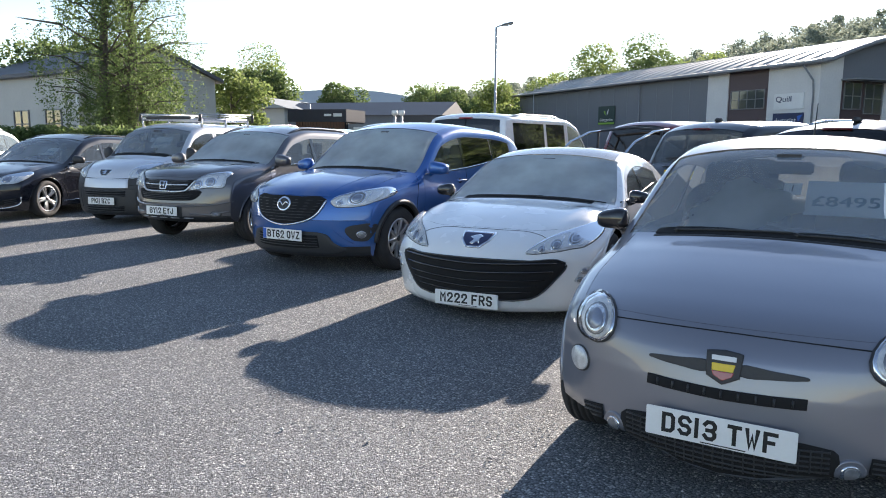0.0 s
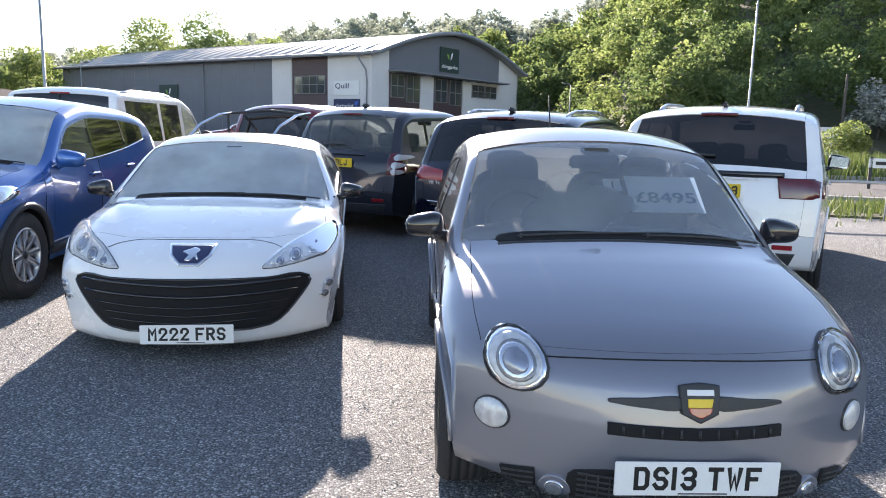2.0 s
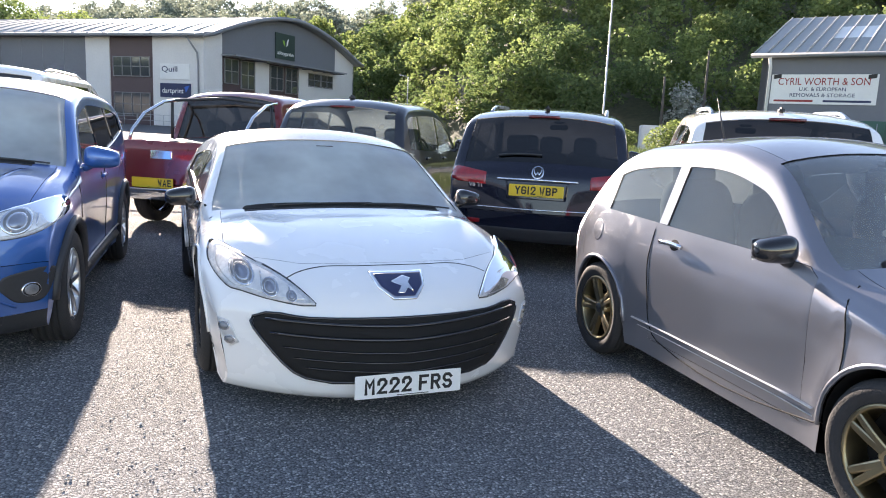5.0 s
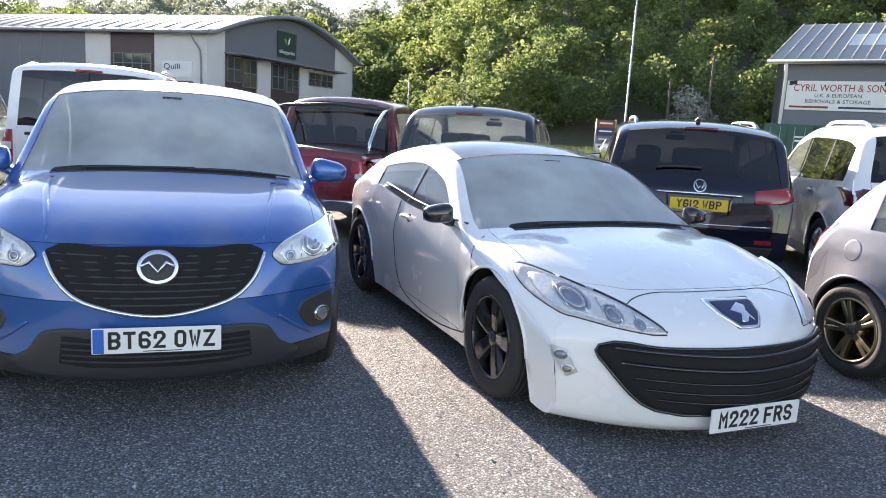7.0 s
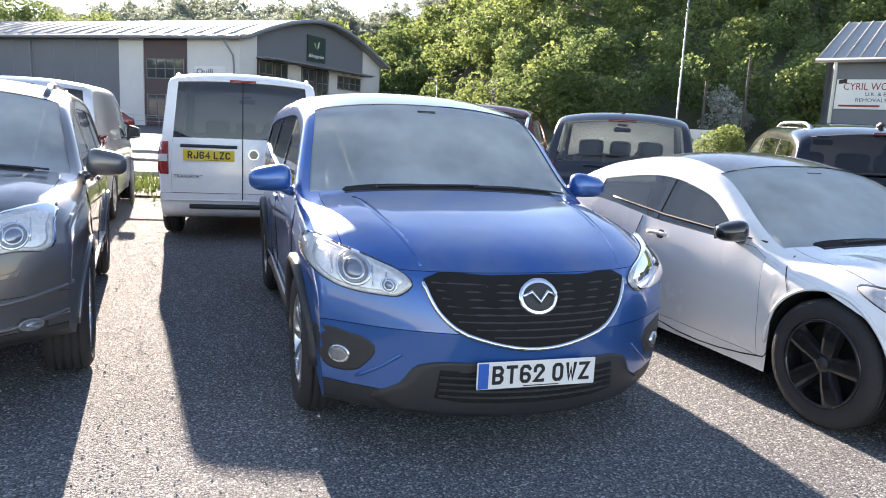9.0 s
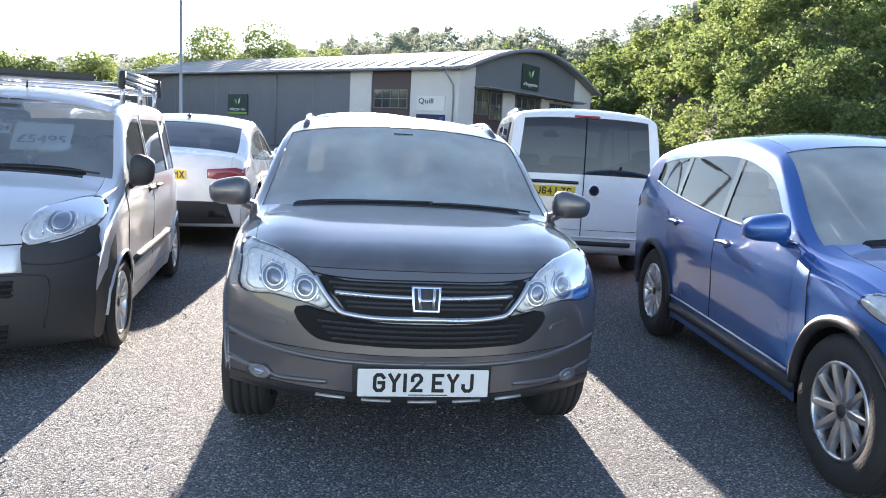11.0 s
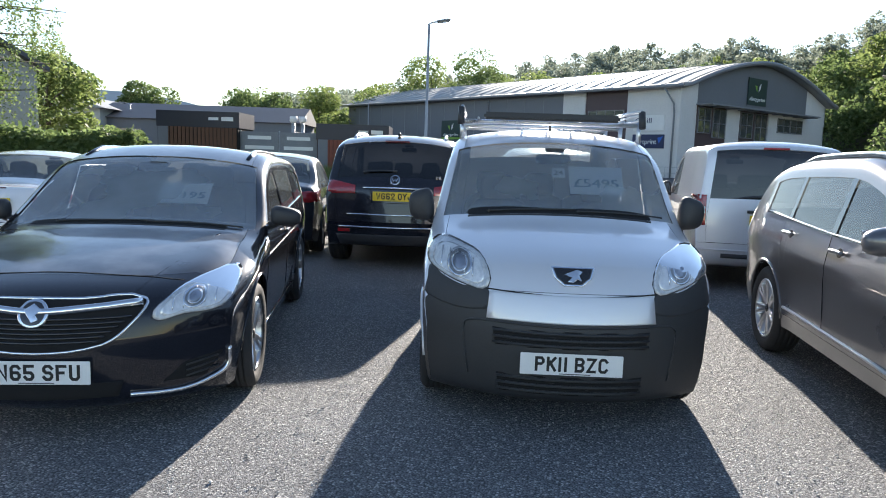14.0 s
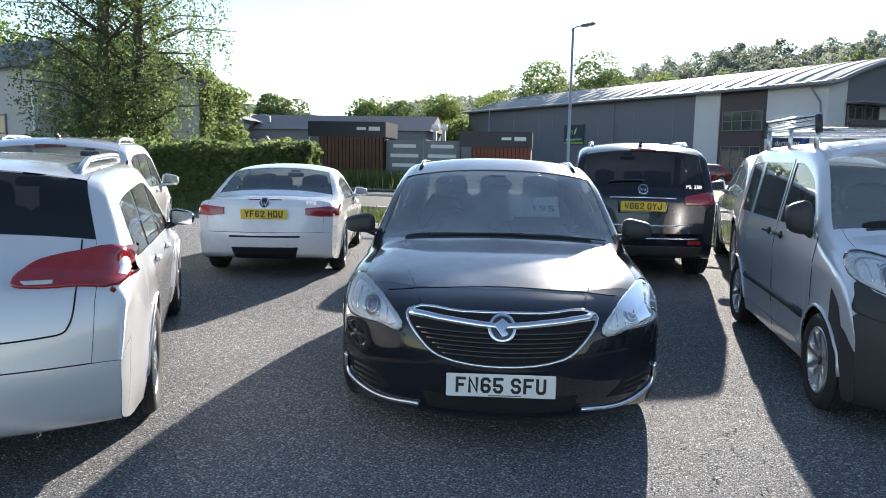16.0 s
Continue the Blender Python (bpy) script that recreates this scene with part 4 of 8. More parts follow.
def hatch_grey():
    """The small grey hatchback."""
    s = spec(3.62, 0.82, [(0, 0.50), (0.03, 0.63), (0.12, 0.735), (0.34, 0.83), (0.7, 0.925), (1.0, 0.985), (1.66, 1.41), (2.1, 1.48), (2.8, 1.43), (3.05, 1.36), (3.42, 1.0), (3.56, 0.82), (3.62, 0.5)],
             [(0, 0.62), (1.0, 0.93), (2.0, 0.95), (3.62, 0.98)], (1.0, 1.66), (0.72, 2.98), 0.305, GREY, panes=((1.2, 2.3), (2.38, 3.0)), doors=((1.05, 2.4),), rear=(3.08, 3.4),
             bot=bot_line(3.62, 0.14, 0.17, 0.2, 0.42), bow=0.36, tf=0.14, df=0.8, wheel=(BRONZE, 5, "twin"), lip=0.012, flare=0.03, pillar=GREY, cabin_end=3.2, bump_z=0.0, fb=0.0, chin="body", bonnet=0.10, tumble=0.24, seats=((1.75, (-0.37, 0.37)), (2.55, (-0.32, 0.32))))
    c = Car("grey_hatchback", "gunmetal grey small hatchback with round headlamps and bronze wheels on gravel", (7.575, -3.895), 3.2, False, s)
    for sg in (-1, 1):
        c.disc("lamp_gasket", "front", sg * 0.570, 0.662, 0.106, PLASTIC, 0.007, None, 0.89)
        h = c.disc("headlamp", "front", sg * 0.570, 0.662, 0.098, CHROME, 0.012, None, 0.89)
        c.disc("lamp_well", "front", sg * 0.570, 0.662, 0.086, LAMP_BODY, 0.016, h, 0.89)
        c.disc("inner_bowl", "front", sg * 0.566, 0.66, 0.066, LAMP_WELL, 0.019, h, 0.89)
        c.disc("projector_ring", "front", sg * 0.566, 0.66, 0.056, CHROME, 0.022, h, 0.89)
        c.disc("projector", "front", sg * 0.566, 0.66, 0.042, BULB, 0.026, h, 0.89, dome=0.01)
        lens = c.disc("lamp_lens", "front", sg * 0.570, 0.662, 0.098, LENS, 0.034, h, 0.89, dome=0.02)
        lens.visible_shadow = False
        d = c.disc("driving_lamp", "front", sg * 0.648, 0.472, 0.060, PLASTIC, 0.006)
        c.disc("lamp_well", "front", sg * 0.648, 0.472, 0.054, LAMP_BODY, 0.010, d, dome=0.014)
        f = c.patch("side_intake", "front", [(sg * 0.615, 0.285), (sg * 0.505, 0.31), (sg * 0.495, 0.225), (sg * 0.59, 0.205)], VOID, 0.008)
        for k in range(4):
            c.line("mesh_bar", "front", [(sg * 0.605, 0.275 - k * 0.021), (sg * 0.505, 0.295 - k * 0.021)], 0.004, PLASTIC, 0.01, f, sub=3)
        c.disc("fog_ring", "front", sg * 0.437, 0.252, 0.052, GREY, 0.012)
        fo = c.disc("fog_lamp", "front", sg * 0.437, 0.252, 0.032, CHROME, 0.017)
        c.disc("bulb_glass", "front", sg * 0.437, 0.252, 0.024, LAMP_WELL, 0.020, fo)
        c.patch("badge_wing", "front", [(sg * 0.05, 0.613), (sg * 0.17, 0.607), (sg * 0.27, 0.598), (sg * 0.29, 0.590), (sg * 0.27, 0.583), (sg * 0.17, 0.575), (sg * 0.05, 0.575)], PLASTIC, 0.012)
    b = c.patch("badge", "front", [(-0.066, 0.648), (0, 0.655), (0.066, 0.648), (0.060, 0.562), (0, 0.533), (-0.060, 0.562)], PLASTIC, 0.018)
    c.patch("badge_upper_field", "front", [(-0.044, 0.634), (0.044, 0.634), (0.044, 0.619), (-0.044, 0.619)], WHITE_PAINT, 0.021, b)
    c.patch("badge_yellow_field", "front", [(-0.042, 0.611), (0.042, 0.611), (0.036, 0.583), (-0.040, 0.583)], PLATE_YELLOW, 0.021, b)
    c.patch("badge_red_field", "front", [(-0.040, 0.582), (0.040, 0.582), (0.033, 0.565), (0, 0.550), (-0.033, 0.565)], RED_LENS, 0.021, b)
    sl = c.patch("upper_slot", "front", [(-0.29, 0.520), (0, 0.516), (0.29, 0.520), (0.29, 0.482), (0, 0.478), (-0.29, 0.482)], VOID, 0.012)
    for k in range(9):
        c.line("slot_rib", "front", [(-0.24 + 0.06 * k, 0.512), (-0.24 + 0.06 * k, 0.488)], 0.005, PLASTIC, 0.014, sl, sub=2)
    g = c.patch("lower_grille", "front", [(-0.385, 0.335), (0, 0.35), (0.385, 0.335), (0.39, 0.23), (0.3, 0.19), (-0.3, 0.19), (-0.39, 0.23)], VOID, 0.012)
    for k in range(7):
        c.line("mesh_bar", "front", [(-0.37, 0.33 - 0.02 * k), (0.37, 0.33 - 0.02 * k)], 0.004, PLASTIC, 0.014, g)
    for k in range(20):
        c.line("mesh_bar", "front", [(-0.34 + 0.036 * k, 0.335), (-0.34 + 0.036 * k, 0.20)], 0.003, PLASTIC, 0.013, g, sub=3)
    c.plate("front", 0, 0.352, "DS13 TWF", PLATE_WHITE, 0.02)
    c.line("bonnet_seam", "front", [(-0.47, 0.694), (-0.35, 0.704), (-0.18, 0.712), (0, 0.715), (0.18, 0.712), (0.35, 0.704), (0.47, 0.694)], 0.003, VOID, 0.0)
    c.mirrors(1.32, 0.99, (0.19, 0.13, 0.12), GLOSS_BLACK)
    c.wipers(2, 0.55)
    c.handles(((2.1, 0.86),), CHROME)
    for sg, v in ((-1, "left"), (1, "right")):
        c.line("door_seam", v, [(1.02, 0.9), (0.98, 0.55), (1.1, 0.3), (2.3, 0.28), (2.42, 0.6), (2.4, 0.92)], 0.004, VOID, 0.0)
        c.line("sill_stripe", v, [(1.1, 0.36), (2.55, 0.36)], 0.012, SILVER_PLASTIC, 0.0, flat=0.4)
        c.line("sill_stripe", v, [(1.1, 0.325), (2.5, 0.325)], 0.006, SILVER_PLASTIC, 0.0, flat=0.4)
    c.disc("fuel_flap", "left", 3.05, 0.82, 0.07, GREY, 0.002)
    c.aerial(2.9, 0.3)
    c.price_card(0.3, 0.5, 0, "£8495", "1")
    c.tail_lamp([(-0.7, 0.92), (-0.58, 0.92), (-0.58, 0.68), (-0.7, 0.68)])


def coupe_white():
    s = spec(4.25, 0.93, [(0, 0.40), (0.03, 0.52), (0.12, 0.625), (0.4, 0.74), (0.8, 0.84), (1.28, 0.91), (2.1, 1.30), (2.6, 1.37), (3.15, 1.31), (3.95, 1.03), (4.15, 0.96), (4.25, 0.6)],
             [(0, 0.62), (1.28, 0.84), (2.4, 0.89), (3.3, 0.97), (4.25, 0.95)], (1.28, 2.1), (1.0, 3.58), 0.335, WHITE, panes=((1.5, 2.45), (2.5, 3.2)), doors=((1.3, 2.6),), rear=(3.0, 3.9),
             bot=bot_line(4.25, 0.09, 0.15, 0.2, 0.34), bow=0.42, tf=0.20, df=0.95, wheel=(BLACK_ALLOY, 5, "wide"), lip=0.01, flare=0.015, screen_glass=DUSTY_SHEEN_SCREEN, roof=mat("dark_roof", (0.05, 0.05, 0.055), 0.25, coat=0.8), ridge=0.045, tumble=0.3,
             cabin_end=3.4, bump_z=0.0, fb=0.0, chin="body", bonnet=0.33, backing=VOID, seats=((2.25, (-0.38, 0.38)), (2.85, (-0.3, 0.3))))
    c = Car("white_coupe", "white low sports coupe with wide black grille on gravel", (5.40, -1.68), -2.2, False, s)
    c.headlamp([(-0.43, 0.567), (-0.455, 0.60), (-0.545, 0.663), (-0.61, 0.695), (-0.73, 0.742), (-0.82, 0.768), (-0.865, 0.75), (-0.875, 0.68), (-0.81, 0.61), (-0.75, 0.60), (-0.6, 0.576)], [(-0.735, 0.672, 0.056), (-0.62, 0.625, 0.040), (-0.53, 0.595, 0.024)])
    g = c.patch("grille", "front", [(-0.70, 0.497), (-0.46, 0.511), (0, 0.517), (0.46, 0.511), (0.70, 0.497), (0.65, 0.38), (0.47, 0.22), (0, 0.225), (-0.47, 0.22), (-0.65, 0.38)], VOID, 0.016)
    for z, w in ((0.485, 0.64), (0.42, 0.62), (0.36, 0.57), (0.31, 0.52), (0.265, 0.47)):
        c.line("grille_bar", "front", [(-w, z + 0.012), (0, z - 0.006), (w, z + 0.012)], 0.014 if z > 0.38 else 0.007, GLOSS_BLACK, 0.022, g, flat=0.6)
    c.line("grille_edge", "front", [(-0.70, 0.497), (-0.46, 0.511), (0, 0.517), (0.46, 0.511), (0.70, 0.497), (0.65, 0.38), (0.47, 0.22), (0, 0.225), (-0.47, 0.22), (-0.65, 0.38)], 0.008, GLOSS_BLACK, 0.012, g, closed=True, sub=4)
    c.plate("front", 0.0, 0.197, "M222 FRS", PLATE_WHITE, 0.026)
    b = c.patch("badge", "front", [(-0.143, 0.695), (0.143, 0.695), (0.122, 0.643), (0.06, 0.592), (-0.06, 0.592), (-0.122, 0.643)], CHROME, 0.012)
    c.patch("badge_field", "front", [(-0.126, 0.685), (0.126, 0.685), (0.108, 0.643), (0.052, 0.602), (-0.052, 0.602), (-0.108, 0.643)], NAVY, 0.015, b)
    c.patch("badge_mark", "front", [(-0.05, 0.655), (0.02, 0.675), (0.055, 0.665), (0.035, 0.65), (0.05, 0.615), (0.025, 0.63), (0.0, 0.612), (-0.03, 0.615), (-0.005, 0.64)], CHROME, 0.019, b, sub=1)
    for sg in (-1, 1):
        f = c.patch("fog_lamp", "front", [(sg * 0.862, 0.465), (sg * 0.81, 0.455), (sg * 0.765, 0.35), (sg * 0.80, 0.32), (sg * 0.852, 0.40)], LAMP_BODY, 0.006)
        for x, z in ((0.828, 0.425), (0.802, 0.36)):
            c.disc("lamp_ring", "front", sg * x, z, 0.024, CHROME, 0.010, f)
            c.disc("projector", "front", sg * x, z, 0.017, LAMP_WELL, 0.013, f, dome=0.006)
    c.line("bonnet_seam", "front", [(-0.54, 0.668), (-0.48, 0.69), (-0.35, 0.712), (-0.18, 0.717), (0, 0.719), (0.18, 0.717), (0.35, 0.712), (0.48, 0.69), (0.54, 0.668)], 0.003, VOID, 0.0)
    c.mirrors(1.62, 0.93, (0.19, 0.14, 0.12), GLOSS_BLACK)
    c.wipers(2, 0.62)
    c.handles(((2.28, 0.80),))
    for v in ("left", "right"):
        c.line("door_seam", v, [(1.32, 0.84), (1.22, 0.5), (1.4, 0.24), (2.5, 0.23), (2.66, 0.55), (2.6, 0.9)], 0.004, VOID, 0.0)
        c.line("window_trim", v, [(1.5, 0.885), (2.4, 0.93), (3.0, 0.99)], 0.008, PLASTIC, 0.0)


def suv_blue():
    s = spec(4.5, 0.925, [(0, 0.60), (0.025, 0.72), (0.07, 0.83), (0.2, 0.925), (0.6, 1.02), (1.2, 1.10), (2.0, 1.58), (2.6, 1.665), (3.3, 1.64), (3.85, 1.565), (4.05, 1.5), (4.34, 1.16), (4.46, 0.97), (4.5, 0.6)],
             [(0, 0.80), (1.2, 1.02), (2.4, 1.075), (3.2, 1.15), (3.9, 1.27), (4.5, 1.28)], (1.2, 2.0), (0.88, 3.55), 0.355, BLUE, panes=((1.5, 2.38), (2.45, 3.2), (3.26, 3.75)), doors=((1.25, 2.42), (2.42, 3.3)), rear=(4.07, 4.32),
             bot=bot_line(4.5, 0.2, 0.24, 0.28, 0.5), bow=0.40, tf=0.17, df=0.9, wheel=(ALLOY, 10, "multi"), rim=0.64, lip=0.03, bonnet_paint=DUSTY_SHEEN_BLUE, screen_glass=DUSTY_SHEEN_SCREEN, lip_mat=PLASTIC, ridge=0.03, rear_side=PRIVACY, bump_z=0.50, bonnet=0.085, tyre=0.22, skirt=0.30)
    c = Car("blue_suv", "bright blue SUV with black mesh grille on gravel", (2.77, -0.80), 2.0, False, s)
    for sg in (-1, 1):
        c.line("bonnet_crease", "top", [(sg * 0.60, 1.12), (sg * 0.56, 0.7), (sg * 0.47, 0.2)], 0.03, BLUE, -0.025)
    c.headlamp([(-0.515, 0.80), (-0.643, 0.866), (-0.77, 0.897), (-0.875, 0.915), (-0.905, 0.84), (-0.872, 0.79), (-0.77, 0.745), (-0.61, 0.733), (-0.556, 0.742)], [(-0.73, 0.822, 0.068), (-0.60, 0.775, 0.032)])
    P = [(-0.47, 0.815), (-0.2, 0.835), (0, 0.84), (0.2, 0.835), (0.47, 0.815), (0.40, 0.68), (0.3, 0.60), (0, 0.545), (-0.3, 0.60), (-0.40, 0.68)]
    g = c.patch("grille", "front", P, VOID, 0.012)
    for r in range(8):
        z = 0.80 - 0.03 * r
        w = 0.44 - 0.02 * r if z > 0.66 else 0.36 - (0.66 - z) * 2.4
        c.line("grille_bar", "front", [(-w, z), (w, z)], 0.006, PLASTIC, 0.008, g)
        for k in range(int(w / 0.055)):
            x = (k + 0.5 * (r % 2)) * 0.055
            for sx in (x, -x):
                c.line("grille_web", "front", [(sx, z), (sx + 0.012, z - 0.028)], 0.004, PLASTIC, 0.006, g, sub=1)
    c.line("grille_chrome", "front", [(-0.47, 0.80), (-0.41, 0.68), (-0.3, 0.598), (0, 0.54), (0.3, 0.598), (0.41, 0.68), (0.47, 0.80)], 0.011, CHROME, 0.012, g)
    b = c.disc("badge", "front", 0, 0.752, 0.088, CHROME, 0.022, None, 0.82, 22)
    c.disc("badge_field", "front", 0, 0.752, 0.072, PLASTIC, 0.026, b, 0.78, 20)
    c.line("badge_mark", "front", [(-0.07, 0.755), (-0.035, 0.772), (0, 0.732), (0.035, 0.772), (0.07, 0.755)], 0.009, CHROME, 0.03, b, sub=1)
    c.plate("front", 0.0, 0.435, "BT62 OWZ", PLATE_WHITE, 0.02, band=True)
    c.patch("lower_trim", "front", [(-0.66, 0.27), (-0.56, 0.36), (-0.485, 0.455), (-0.27, 0.478), (0.27, 0.478), (0.485, 0.455), (0.56, 0.36), (0.66, 0.27), (0.4, 0.235), (-0.4, 0.235)], PLASTIC, 0.008)
    lg = c.patch("lower_grille", "front", [(-0.405, 0.44), (0.405, 0.44), (0.42, 0.315), (0.3, 0.30), (-0.3, 0.30), (-0.42, 0.315)], VOID, 0.013)
    for k in range(4):
        c.line("grille_slat", "front", [(-0.40, 0.41 - 0.028 * k), (0.40, 0.41 - 0.028 * k)], 0.005, PLASTIC, 0.015, lg)
    for sg in (-1, 1):
        f = c.patch("fog_lamp_recess", "front", [(sg * 0.88, 0.555), (sg * 0.77, 0.557), (sg * 0.653, 0.51), (sg * 0.70, 0.405), (sg * 0.75, 0.378), (sg * 0.835, 0.385), (sg * 0.873, 0.466)], PLASTIC, 0.003)
        fl = c.disc("fog_lamp", "front", sg * 0.785, 0.45, 0.04, CHROME, 0.012, f)
        c.disc("bulb_glass", "front", sg * 0.785, 0.45, 0.03, LAMP_WELL, 0.015, fl, dome=0.004)
        c.line("bumper_crease", "front", [(sg * 0.72, 0.36), (sg * 0.62, 0.43), (sg * 0.55, 0.49)], 0.008, BLUE, 0.002)
    c.mirrors(1.52, 1.11, (0.24, 0.17, 0.15), BLUE)
    c.wipers(2, 0.6)
    c.handles(((2.15, 0.93), (3.05, 0.97)))
    for v in ("left", "right"):
        c.line("sill_moulding", v, [(1.3, 0.33), (3.1, 0.33)], 0.045, PLASTIC, -0.015)
        c.line("sill_chrome", v, [(1.35, 0.40), (3.1, 0.42)], 0.007, SILVER_PLASTIC, 0.014)
        c.line("window_chrome", v, [(1.45, 1.045), (2.4, 1.085), (3.2, 1.16), (3.72, 1.245)], 0.007, CHROME, 0.002)
        c.line("door_seam", v, [(1.28, 1.0), (1.2, 0.6), (1.35, 0.36)], 0.004, VOID, 0.0)
        c.line("door_seam", v, [(2.42, 1.07), (2.42, 0.4)], 0.004, VOID, 0.0)
    c.aerial(3.6)
    for sg in (-1, 1):
        c.patch("tail_lamp", "right" if sg > 0 else "left", [(4.42, 1.08), (4.2, 1.10), (4.15, 1.02), (4.4, 0.94)], RED_LENS, 0.008)


def suv_grey():
    s = spec(4.5, 0.92, [(0, 0.58), (0.02, 0.72), (0.05, 0.84), (0.11, 0.955), (0.26, 1.02), (0.55, 1.065), (1.05, 1.115), (1.85, 1.545), (2.4, 1.63), (3.4, 1.60), (3.95, 1.49), (4.3, 1.15), (4.46, 0.95), (4.5, 0.6)],
             [(0, 0.82), (1.05, 1.04), (2.4, 1.065), (3.6, 1.12), (4.5, 1.12)], (1.05, 1.85), (0.90, 3.48), 0.345, TITANIUM, panes=((1.32, 2.28), (2.35, 3.1), (3.16, 3.7)), doors=((1.15, 2.32), (2.32, 3.2)), rear=(3.98, 4.28),
             bot=bot_line(4.5, 0.33, 0.28, 0.3, 0.5), bow=0.36, tf=0.17, df=0.9, wheel=(ALLOY, 7, "twin"), lip=0.012, bonnet_paint=DUSTY_SHEEN_TITANIUM, screen_glass=DUSTY_SHEEN_SCREEN, ridge=0.025, bump_z=0.58, bonnet=0.08, tyre=0.22, skirt=0.40)
    c = Car("grey_suv", "dark brown-grey SUV with twin round headlamps on gravel", (0.0, 0.0), -3.5, False, s)
    c.headlamp([(-0.395, 0.767), (-0.45, 0.866), (-0.55, 0.94), (-0.71, 0.974), (-0.79, 0.965), (-0.785, 0.90), (-0.777, 0.79), (-0.64, 0.788), (-0.5, 0.772)], [(-0.632, 0.855, 0.062), (-0.497, 0.828, 0.058)])
    g = c.patch("grille", "front", [(-0.445, 0.876), (-0.36, 0.872), (0, 0.877), (0.36, 0.872), (0.445, 0.876), (0.37, 0.80), (0.31, 0.742), (0, 0.735), (-0.31, 0.742), (-0.37, 0.80)], VOID, 0.012)
    for z, w in ((0.86, 0.40), (0.842, 0.38), (0.79, 0.33), (0.772, 0.32)):
        c.line("grille_slat", "front", [(-w, z), (0, z + 0.004), (w, z)], 0.008, PLASTIC, 0.008, g)
    c.line("grille_chrome", "front", [(-0.37, 0.822), (-0.2, 0.818), (0, 0.816), (0.2, 0.818), (0.37, 0.822)], 0.012, ALLOY, 0.014, g)
    c.line("grille_chrome", "front", [(-0.455, 0.874), (-0.40, 0.80), (-0.33, 0.742), (0, 0.732), (0.33, 0.742), (0.40, 0.80), (0.455, 0.874)], 0.014, ALLOY, 0.014, g)
    b = c.patch("badge", "front", [(-0.062, 0.862), (0.062, 0.862), (0.056, 0.76), (-0.056, 0.76)], CHROME, 0.026)
    c.patch("badge_field", "front", [(-0.052, 0.853), (0.052, 0.853), (0.047, 0.769), (-0.047, 0.769)], PLASTIC, 0.03, b)
    for sg in (-1, 1):
        c.line("badge_mark", "front", [(sg * 0.032, 0.85), (sg * 0.025, 0.772)], 0.008, CHROME, 0.034, b, sub=2)
    c.line("badge_mark", "front", [(-0.028, 0.808), (0.028, 0.808)], 0.008, CHROME, 0.034, b, sub=2)
    lo = c.patch("lower_grille", "front", [(-0.54, 0.748), (-0.335, 0.72), (0, 0.712), (0.335, 0.72), (0.54, 0.748), (0.475, 0.64), (0.34, 0.617), (-0.34, 0.617), (-0.475, 0.64)], VOID, 0.009)
    for k in range(4):
        c.line("grille_slat", "front", [(-0.44 + 0.02 * k, 0.702 - 0.022 * k), (0.44 - 0.02 * k, 0.702 - 0.022 * k)], 0.005, PLASTIC, 0.0115, lo)
    c.patch("plate_surround", "front", [(-0.295, 0.545), (0.295, 0.545), (0.295, 0.405), (-0.295, 0.405)], PLASTIC, 0.010)
    c.plate("front", 0.0, 0.475, "GY12 EYJ", PLATE_WHITE, 0.025)
    c.fog(-0.69, 0.437, 0.05, [(-0.76, 0.465), (-0.66, 0.475), (-0.62, 0.437), (-0.66, 0.402), (-0.755, 0.41)], PLASTIC, 0.6)
    for k in range(5):
        c.line("skid_strip", "front", [(-0.44 + 0.19 * k, 0.385), (-0.32 + 0.19 * k, 0.385)], 0.012, SILVER_PLASTIC, 0.006, flat=0.5, sub=2)
    for sg in (-1, 1):
        c.line("bumper_crease", "front", [(sg * 0.86, 0.60), (sg * 0.68, 0.565), (sg * 0.45, 0.545), (0, 0.545)], 0.012, TITANIUM, 0.0)
        c.line("bonnet_seam", "front", [(sg * 0.55, 0.945), (sg * 0.50, 0.903), (sg * 0.36, 0.884), (0, 0.886)], 0.003, VOID, 0.001)
        c.line("bumper_crease", "front", [(sg * 0.84, 0.47), (sg * 0.6, 0.43), (sg * 0.4, 0.445)], 0.012, TITANIUM, 0.0)
        c.patch("washer_cover", "front", [(sg * 0.66, 0.70), (sg * 0.58, 0.685), (sg * 0.575, 0.665), (sg * 0.65, 0.672)], TITANIUM, 0.006)
    c.mirrors(1.3, 1.13, (0.23, 0.16, 0.16), TITANIUM)
    c.wipers(2, 0.58)
    c.handles(((2.05, 0.97), (2.95, 1.0)))
    c.rails(1.95, 3.7, TITANIUM, 0.62, 0.03, 0.022)
    for v in ("left", "right"):
        c.line("sill_trim", v, [(1.3, 0.42), (3.05, 0.44)], 0.012, SILVER_PLASTIC, 0.003)
        c.line("window_chrome", v, [(1.3, 1.055), (2.4, 1.075), (3.65, 1.135)], 0.007, CHROME, 0.002)
        c.line("door_seam", v, [(1.18, 1.02), (1.1, 0.6), (1.25, 0.38)], 0.004, VOID, 0.0)
        c.line("door_seam", v, [(2.32, 1.08), (2.32, 0.42)], 0.004, VOID, 0.0)
    part("sun_visor", box(bmesh.new(), (0.34, 0.2, 0.012), tuple(c.on("top", -0.1, 1.3, -0.16)), (20, 0, 0), 0.004), mat("cream_card", (0.6, 0.55, 0.35), 0.7), c.root, "cream card on the dashboard")


